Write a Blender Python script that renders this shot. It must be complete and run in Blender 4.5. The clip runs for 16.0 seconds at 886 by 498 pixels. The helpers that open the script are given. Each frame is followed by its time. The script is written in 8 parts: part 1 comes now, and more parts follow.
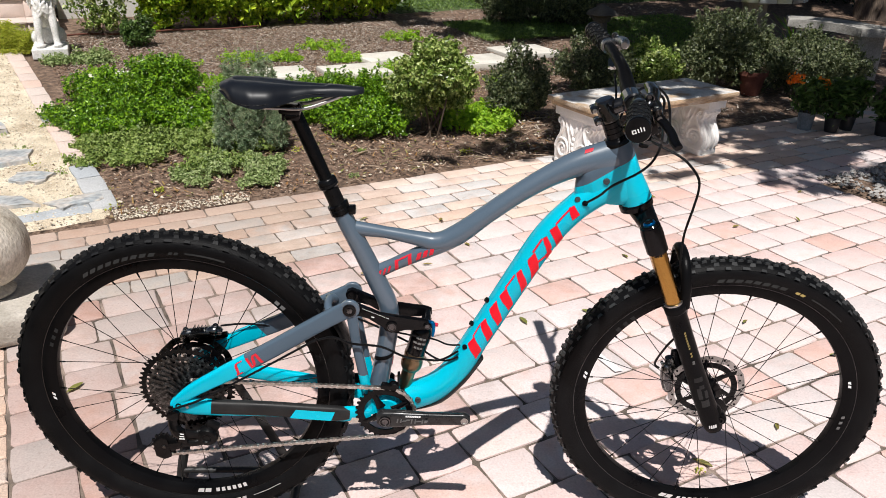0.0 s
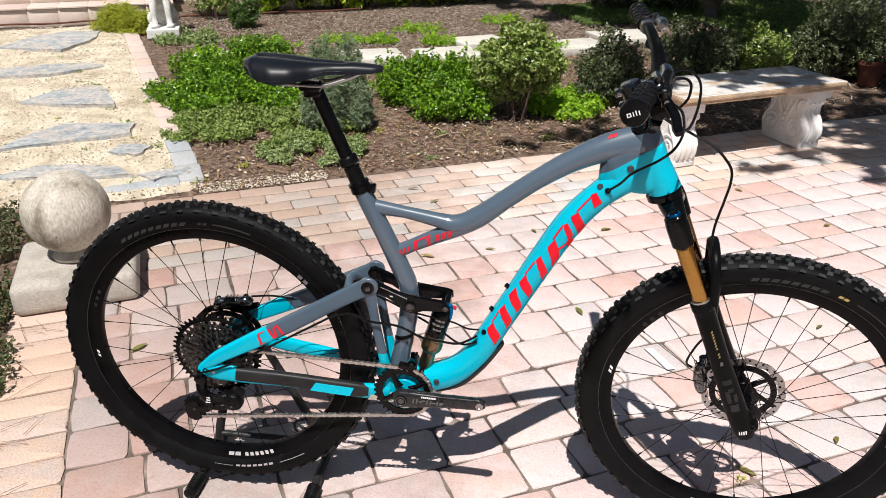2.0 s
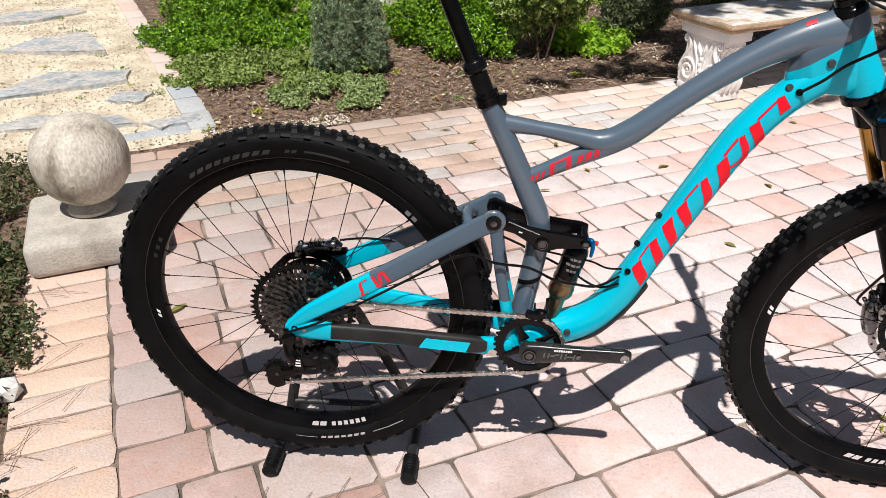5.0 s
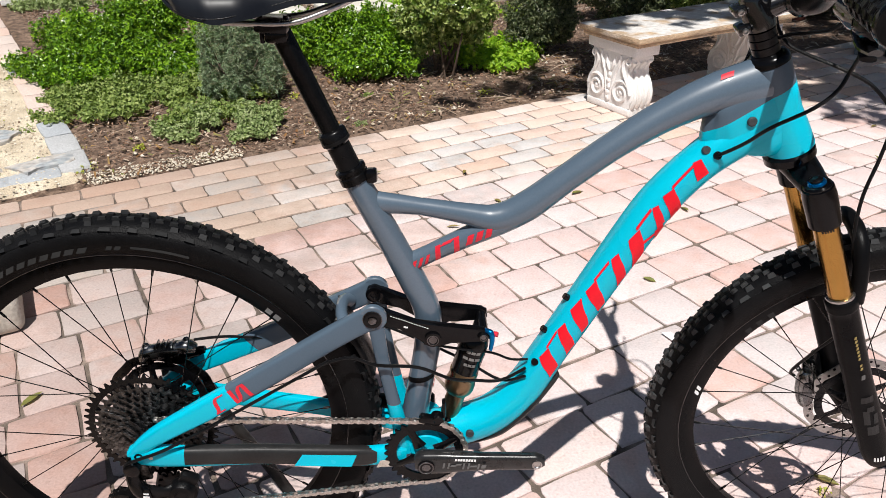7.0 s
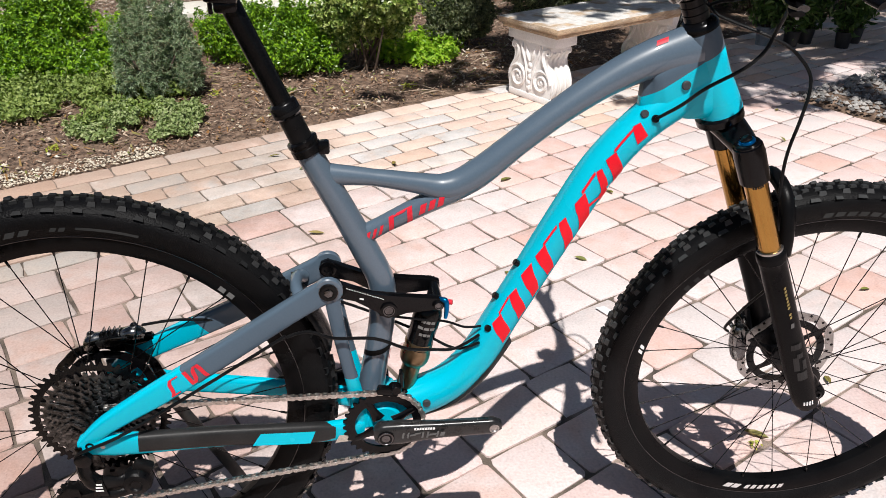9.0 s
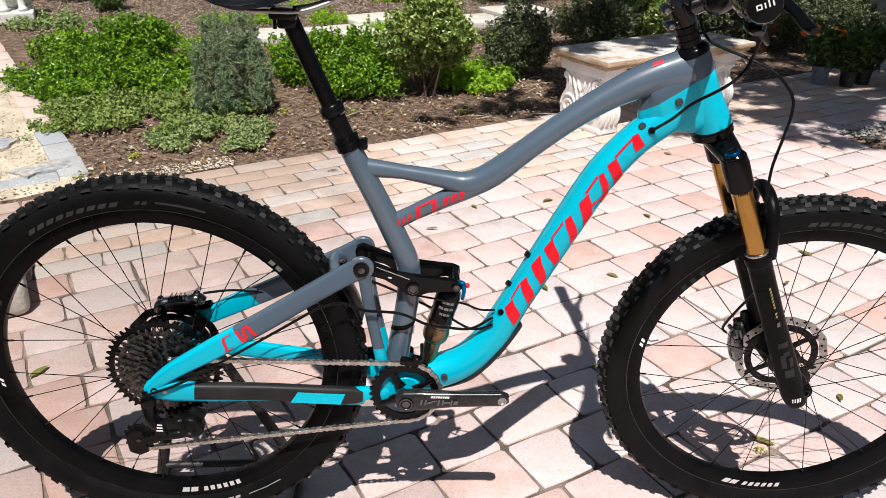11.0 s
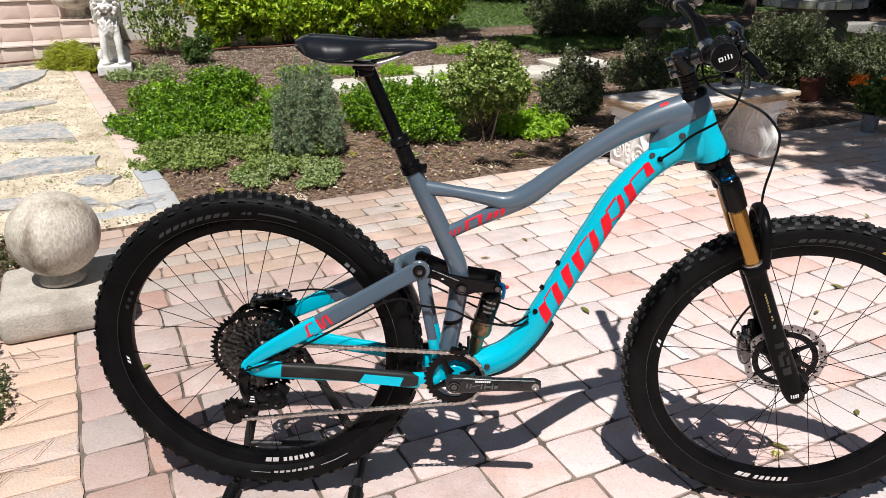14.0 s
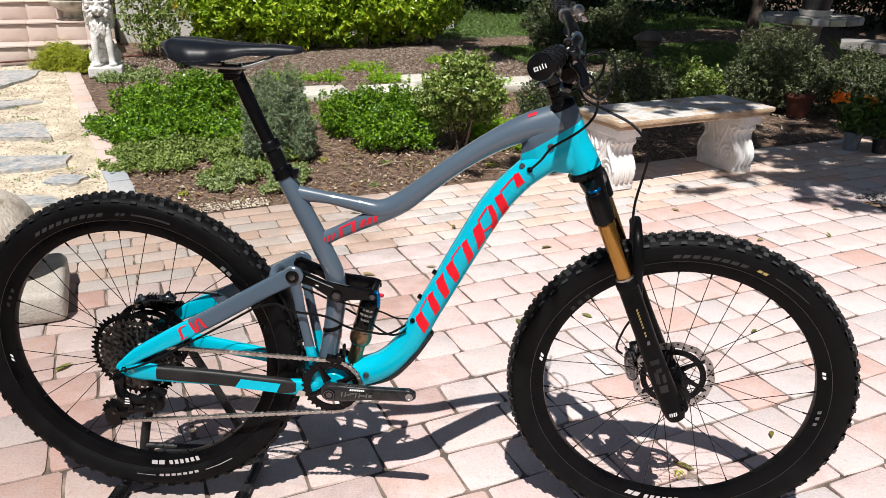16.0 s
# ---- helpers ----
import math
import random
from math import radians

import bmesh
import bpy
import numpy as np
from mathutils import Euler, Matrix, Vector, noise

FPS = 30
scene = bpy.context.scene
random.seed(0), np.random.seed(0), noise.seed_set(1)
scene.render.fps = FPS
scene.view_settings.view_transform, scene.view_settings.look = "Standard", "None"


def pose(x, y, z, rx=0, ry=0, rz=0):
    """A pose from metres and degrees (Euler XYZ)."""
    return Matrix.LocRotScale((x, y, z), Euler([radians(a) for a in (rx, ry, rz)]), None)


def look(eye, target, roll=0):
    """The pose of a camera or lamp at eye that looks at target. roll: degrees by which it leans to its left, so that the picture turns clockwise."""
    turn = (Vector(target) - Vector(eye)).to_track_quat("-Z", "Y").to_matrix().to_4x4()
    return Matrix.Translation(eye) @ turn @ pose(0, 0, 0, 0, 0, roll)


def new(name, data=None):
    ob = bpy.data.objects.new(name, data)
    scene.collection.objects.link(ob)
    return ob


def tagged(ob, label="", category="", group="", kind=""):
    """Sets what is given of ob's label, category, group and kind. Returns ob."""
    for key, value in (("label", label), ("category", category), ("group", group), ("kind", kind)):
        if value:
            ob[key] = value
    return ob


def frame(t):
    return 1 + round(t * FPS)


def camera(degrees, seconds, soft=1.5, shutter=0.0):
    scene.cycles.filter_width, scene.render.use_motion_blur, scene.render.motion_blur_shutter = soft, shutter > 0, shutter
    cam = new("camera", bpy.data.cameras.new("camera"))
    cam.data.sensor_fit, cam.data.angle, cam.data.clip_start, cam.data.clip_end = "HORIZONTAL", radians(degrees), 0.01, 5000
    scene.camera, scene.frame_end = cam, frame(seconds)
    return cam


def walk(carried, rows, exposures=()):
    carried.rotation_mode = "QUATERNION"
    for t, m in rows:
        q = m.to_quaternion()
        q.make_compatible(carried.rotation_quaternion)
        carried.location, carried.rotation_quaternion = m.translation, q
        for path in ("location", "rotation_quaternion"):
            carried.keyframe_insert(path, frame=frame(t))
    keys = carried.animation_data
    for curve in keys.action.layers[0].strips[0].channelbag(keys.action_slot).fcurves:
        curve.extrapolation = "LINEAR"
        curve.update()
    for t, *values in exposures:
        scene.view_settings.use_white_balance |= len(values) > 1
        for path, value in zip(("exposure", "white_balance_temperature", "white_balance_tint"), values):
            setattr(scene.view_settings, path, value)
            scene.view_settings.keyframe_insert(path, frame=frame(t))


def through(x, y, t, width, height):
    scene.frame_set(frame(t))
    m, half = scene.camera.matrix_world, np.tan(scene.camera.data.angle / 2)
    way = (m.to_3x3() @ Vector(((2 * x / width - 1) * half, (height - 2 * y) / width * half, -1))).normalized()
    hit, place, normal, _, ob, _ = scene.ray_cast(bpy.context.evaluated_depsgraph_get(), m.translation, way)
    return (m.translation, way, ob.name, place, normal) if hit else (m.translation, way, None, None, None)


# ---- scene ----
cam = camera(60.8, 16.0, soft=0.65)
PATH = [
    (0, (0.506, -1.432, 1.396), (0.575, 0.386, 0.564), 1.4),
    (0.5, (0.608, -1.42, 1.393), (0.599, 0.393, 0.548), 1.3),
    (1, (0.669, -1.421, 1.388), (0.573, 0.385, 0.534), 1.0),
    (1.5, (0.696, -1.418, 1.389), (0.529, 0.38, 0.53), 0.7),
    (2, (0.685, -1.414, 1.386), (0.476, 0.375, 0.516), 0.4),
    (2.5, (0.605, -1.399, 1.38), (0.391, 0.379, 0.491), 0.0),
    (3, (0.485, -1.37, 1.37), (0.289, 0.399, 0.456), -0.2),
    (3.5, (0.404, -1.353, 1.336), (0.239, 0.406, 0.399), -0.3),
    (3.7, (0.386, -1.355, 1.311), (0.232, 0.407, 0.379), -0.0),
    (5.8, (0.371, -1.093, 1.213), (0.254, 0.644, 0.228), -1.2),
    (6, (0.379, -1.06, 1.218), (0.279, 0.679, 0.235), -1.2),
    (6.5, (0.41, -0.997, 1.232), (0.376, 0.751, 0.261), -1.0),
    (7, (0.444, -0.966, 1.237), (0.494, 0.788, 0.277), -0.6),
    (7.5, (0.467, -0.96, 1.235), (0.597, 0.794, 0.283), -0.2),
    (8, (0.464, -0.975, 1.223), (0.658, 0.774, 0.272), 0.2),
    (8.5, (0.443, -0.984, 1.211), (0.678, 0.757, 0.256), 0.3),
    (9, (0.394, -1.001, 1.205), (0.651, 0.736, 0.248), 0.3),
    (9.5, (0.343, -1.036, 1.21), (0.596, 0.704, 0.257), 0.3),
    (9.7, (0.332, -1.048, 1.215), (0.574, 0.694, 0.263), 0.3),
    (11.8, (0.511, -1.278, 1.227), (0.523, 0.535, 0.382), 0.4),
    (12, (0.519, -1.294, 1.232), (0.511, 0.52, 0.391), 0.1),
    (12.5, (0.526, -1.323, 1.239), (0.487, 0.496, 0.408), -0.2),
    (13, (0.502, -1.345, 1.242), (0.453, 0.481, 0.427), -0.4),
    (13.5, (0.46, -1.41, 1.254), (0.409, 0.425, 0.459), -0.4),
    (14, (0.456, -1.475, 1.266), (0.403, 0.37, 0.496), -0.2),
    (14.5, (0.516, -1.491, 1.264), (0.452, 0.364, 0.519), 0.2),
    (15, (0.621, -1.487, 1.257), (0.541, 0.371, 0.523), 0.6),
    (15.5, (0.706, -1.461, 1.262), (0.612, 0.396, 0.526), 0.7),
    (16, (0.751, -1.451, 1.26), (0.653, 0.401, 0.512), 0.8),
]
walk(cam, [(t, look(eye, target, roll)) for t, eye, target, roll in PATH])

# ---- light ----
SUN_WAY = Vector((-0.04, -0.545, 1.0)).normalized()
world = bpy.data.worlds.new("sky")
scene.world = world
world.use_nodes = True
wn = world.node_tree
sky = wn.nodes.new("ShaderNodeTexSky")
sky.sky_type, sky.sun_disc = "NISHITA", False
sky.sun_elevation, sky.sun_rotation = radians(61.4), math.pi + 0.073
wn.links.new(sky.outputs[0], wn.nodes["Background"].inputs[0])
wn.nodes["Background"].inputs[1].default_value = 0.042
sun = new("sun", bpy.data.lights.new("sun", "SUN"))
sun.data.energy, sun.data.angle, sun.data.color = 5.6, radians(0.53), (1.0, 0.965, 0.925)
sun.matrix_world = look(SUN_WAY * 30, (0, 0, 0))
scene.view_settings.exposure = 0.0

# ---- materials ----


def surface(name, ramp, scale=8.0, rough=0.6, bump=0.3, fine=90.0, metal=0.0, coat=0.0, vary="", grain=0.25, split=None, aniso=(1, 1, 1), spec=0.5):
    """Procedural paint or mineral: ramp of colours over a coarse noise, fine grain, bump; vary: 'object' or 'island' picks along the ramp."""
    m = bpy.data.materials.new(name)
    m.use_nodes = True
    nt = m.node_tree
    n, l = nt.nodes, nt.links
    bsdf = n["Principled BSDF"]
    geo = n.new("ShaderNodeNewGeometry")
    mp = n.new("ShaderNodeMapping")
    mp.inputs["Scale"].default_value = aniso
    l.new(geo.outputs["Position"], mp.inputs["Vector"])
    big = n.new("ShaderNodeTexNoise")
    big.inputs["Scale"].default_value, big.inputs["Detail"].default_value = scale, 5
    small = n.new("ShaderNodeTexNoise")
    small.inputs["Scale"].default_value, small.inputs["Detail"].default_value = fine, 4
    l.new(mp.outputs[0], big.inputs["Vector"])
    l.new(mp.outputs[0], small.inputs["Vector"])
    cr = n.new("ShaderNodeValToRGB")
    els = cr.color_ramp.elements
    lo, hi = (0.0, 1.0) if vary else (0.3, 0.7)
    while len(els) < len(ramp):
        els.new(0.5)
    for i, c in enumerate(ramp):
        els[i].position = lo + (hi - lo) * i / max(1, len(ramp) - 1)
        els[i].color = (*c, 1)
    if vary:
        src = n.new("ShaderNodeObjectInfo").outputs["Random"] if vary == "object" else geo.outputs["Random Per Island"]
        add = n.new("ShaderNodeMath")
        add.operation = "MULTIPLY_ADD"
        add.inputs[1].default_value, add.inputs[2].default_value = 0.34, -0.17
        l.new(big.outputs[0], add.inputs[0])
        tot = n.new("ShaderNodeMath")
        l.new(src, tot.inputs[0])
        l.new(add.outputs[0], tot.inputs[1])
        l.new(tot.outputs[0], cr.inputs[0])
    else:
        l.new(big.outputs[0], cr.inputs[0])
    base = cr.outputs[0]
    if split:
        base = split(n, l, geo, base)
    mr = n.new("ShaderNodeMapRange")
    mr.inputs["From Min"].default_value, mr.inputs["From Max"].default_value = 0.3, 0.7
    mr.inputs["To Min"].default_value, mr.inputs["To Max"].default_value = 1 - grain, 1 + grain
    l.new(small.outputs[0], mr.inputs[0])
    mul = n.new("ShaderNodeVectorMath")
    mul.operation = "SCALE"
    l.new(base, mul.inputs[0])
    l.new(mr.outputs[0], mul.inputs["Scale"])
    l.new(mul.outputs[0], bsdf.inputs["Base Color"])
    rr = n.new("ShaderNodeMapRange")
    rr.inputs["From Min"].default_value, rr.inputs["From Max"].default_value = 0.25, 0.75
    rr.inputs["To Min"].default_value, rr.inputs["To Max"].default_value = max(0.03, rough - 0.1), min(1, rough + 0.1)
    l.new(big.outputs[0], rr.inputs[0])
    l.new(rr.outputs[0], bsdf.inputs["Roughness"])
    bsdf.inputs["Metallic"].default_value = metal
    bsdf.inputs["Coat Weight"].default_value = coat
    bsdf.inputs["Coat Roughness"].default_value = 0.04
    bsdf.inputs["Specular IOR Level"].default_value = spec
    if bump:
        bp = n.new("ShaderNodeBump")
        bp.inputs["Strength"].default_value, bp.inputs["Distance"].default_value = bump, 0.004
        l.new(small.outputs[0], bp.inputs["Height"])
        l.new(bp.outputs[0], bsdf.inputs["Normal"])
    return m


def leafy(name, ramp, rough=0.45, through=0.35):
    """Leaves: colour by island, part of the light passes through."""
    m = surface(name, ramp, 6, rough, 0, 60, vary="island", grain=0.15)
    n, l = m.node_tree.nodes, m.node_tree.links
    bsdf = n["Principled BSDF"]
    tr = n.new("ShaderNodeBsdfTranslucent")
    mix = n.new("ShaderNodeMixShader")
    mix.inputs[0].default_value = through
    col = bsdf.inputs["Base Color"].links[0].from_socket
    warm = n.new("ShaderNodeVectorMath")
    warm.operation = "MULTIPLY"
    warm.inputs[1].default_value = (1.25, 1.3, 0.6)
    l.new(col, warm.inputs[0])
    l.new(warm.outputs[0], tr.inputs["Color"])
    l.new(bsdf.outputs[0], mix.inputs[1])
    l.new(tr.outputs[0], mix.inputs[2])
    l.new(mix.outputs[0], n["Material Output"].inputs["Surface"])
    return m


def two_paints(other, a, b, c):
    """Second paint where a*x + b*z > c, a sharp masked edge."""
    def put(n, l, geo, base):
        sx = n.new("ShaderNodeSeparateXYZ")
        l.new(geo.outputs["Position"], sx.inputs[0])
        m1 = n.new("ShaderNodeMath")
        m1.operation = "MULTIPLY"
        m1.inputs[1].default_value = a
        l.new(sx.outputs["X"], m1.inputs[0])
        m2 = n.new("ShaderNodeMath")
        m2.operation = "MULTIPLY_ADD"
        m2.inputs[1].default_value = b
        l.new(sx.outputs["Z"], m2.inputs[0])
        l.new(m1.outputs[0], m2.inputs[2])
        gt = n.new("ShaderNodeMath")
        gt.operation = "GREATER_THAN"
        gt.inputs[1].default_value = c
        l.new(m2.outputs[0], gt.inputs[0])
        mx = n.new("ShaderNodeMix")
        mx.data_type = "RGBA"
        l.new(gt.outputs[0], mx.inputs[0])
        l.new(base, mx.inputs[6])
        mx.inputs[7].default_value = (*other, 1)
        return mx.outputs[2]
    return put


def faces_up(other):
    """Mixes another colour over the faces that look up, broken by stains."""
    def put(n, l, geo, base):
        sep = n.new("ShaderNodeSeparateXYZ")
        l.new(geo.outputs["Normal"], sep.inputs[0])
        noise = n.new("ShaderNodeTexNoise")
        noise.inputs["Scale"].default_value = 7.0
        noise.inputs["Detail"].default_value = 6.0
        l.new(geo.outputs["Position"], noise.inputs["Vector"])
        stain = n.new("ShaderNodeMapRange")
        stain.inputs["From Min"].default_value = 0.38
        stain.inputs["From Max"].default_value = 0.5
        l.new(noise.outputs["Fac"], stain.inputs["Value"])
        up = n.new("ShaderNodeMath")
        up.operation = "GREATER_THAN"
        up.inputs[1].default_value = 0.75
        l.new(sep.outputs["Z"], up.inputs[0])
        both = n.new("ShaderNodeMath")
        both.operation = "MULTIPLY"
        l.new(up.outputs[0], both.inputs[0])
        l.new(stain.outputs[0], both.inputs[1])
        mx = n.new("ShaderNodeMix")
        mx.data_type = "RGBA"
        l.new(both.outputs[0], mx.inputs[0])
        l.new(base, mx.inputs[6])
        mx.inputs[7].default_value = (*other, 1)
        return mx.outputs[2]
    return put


CYAN, SLATE = (0.0, 0.43, 0.585), (0.072, 0.105, 0.142)
PALETTE = [(0.63, 0.415, 0.36), (0.665, 0.51, 0.485), (0.665, 0.56, 0.545), (0.60, 0.54, 0.53), (0.69, 0.54, 0.505), (0.68, 0.59, 0.58), (0.66, 0.47, 0.42)]


BRICKS = [(0.64, 0.46, 0.37), (0.67, 0.53, 0.45), (0.63, 0.47, 0.40), (0.67, 0.58, 0.53), (0.56, 0.54, 0.53), (0.66, 0.50, 0.42), (0.68, 0.55, 0.47)]


def worn_patches(n, l, geo, base):
    """Rust-coloured and dark worn blotches over the blocks, denser on the old left part of the patio."""
    blot = n.new("ShaderNodeTexNoise")
    blot.inputs["Scale"].default_value, blot.inputs["Detail"].default_value, blot.inputs["Roughness"].default_value = 3.2, 6, 0.65
    l.new(geo.outputs["Position"], blot.inputs["Vector"])
    sx = n.new("ShaderNodeSeparateXYZ")
    l.new(geo.outputs["Position"], sx.inputs[0])
    side = n.new("ShaderNodeMapRange")
    for k, v in (("From Min", 0.9), ("From Max", -0.3), ("To Min", -0.06), ("To Max", 0.34)):
        side.inputs[k].default_value = v
    l.new(sx.outputs["X"], side.inputs[0])
    tot = n.new("ShaderNodeMath")
    l.new(blot.outputs[0], tot.inputs[0])
    l.new(side.outputs[0], tot.inputs[1])
    amt = n.new("ShaderNodeMapRange")
    for k, v in (("From Min", 0.5), ("From Max", 0.78), ("To Min", 0.0), ("To Max", 0.85)):
        amt.inputs[k].default_value = v
    l.new(tot.outputs[0], amt.inputs[0])
    mx = n.new("ShaderNodeMix")
    mx.data_type, mx.blend_type = "RGBA", "MULTIPLY"
    l.new(amt.outputs[0], mx.inputs[0])
    l.new(base, mx.inputs[6])
    mx.inputs[7].default_value = (0.60, 0.56, 0.52, 1)
    pit = n.new("ShaderNodeTexNoise")
    pit.inputs["Scale"].default_value, pit.inputs["Detail"].default_value = 75.0, 3
    l.new(geo.outputs["Position"], pit.inputs["Vector"])
    pa = n.new("ShaderNodeMapRange")
    for k, v in (("From Min", 0.6), ("From Max", 0.72), ("To Min", 0.0), ("To Max", 0.32)):
        pa.inputs[k].default_value = v
    l.new(pit.outputs[0], pa.inputs[0])
    m2 = n.new("ShaderNodeMix")
    m2.data_type, m2.blend_type = "RGBA", "MULTIPLY"
    l.new(pa.outputs[0], m2.inputs[0])
    l.new(mx.outputs[2], m2.inputs[6])
    m2.inputs[7].default_value = (0.55, 0.5, 0.47, 1)
    return m2.outputs[2]



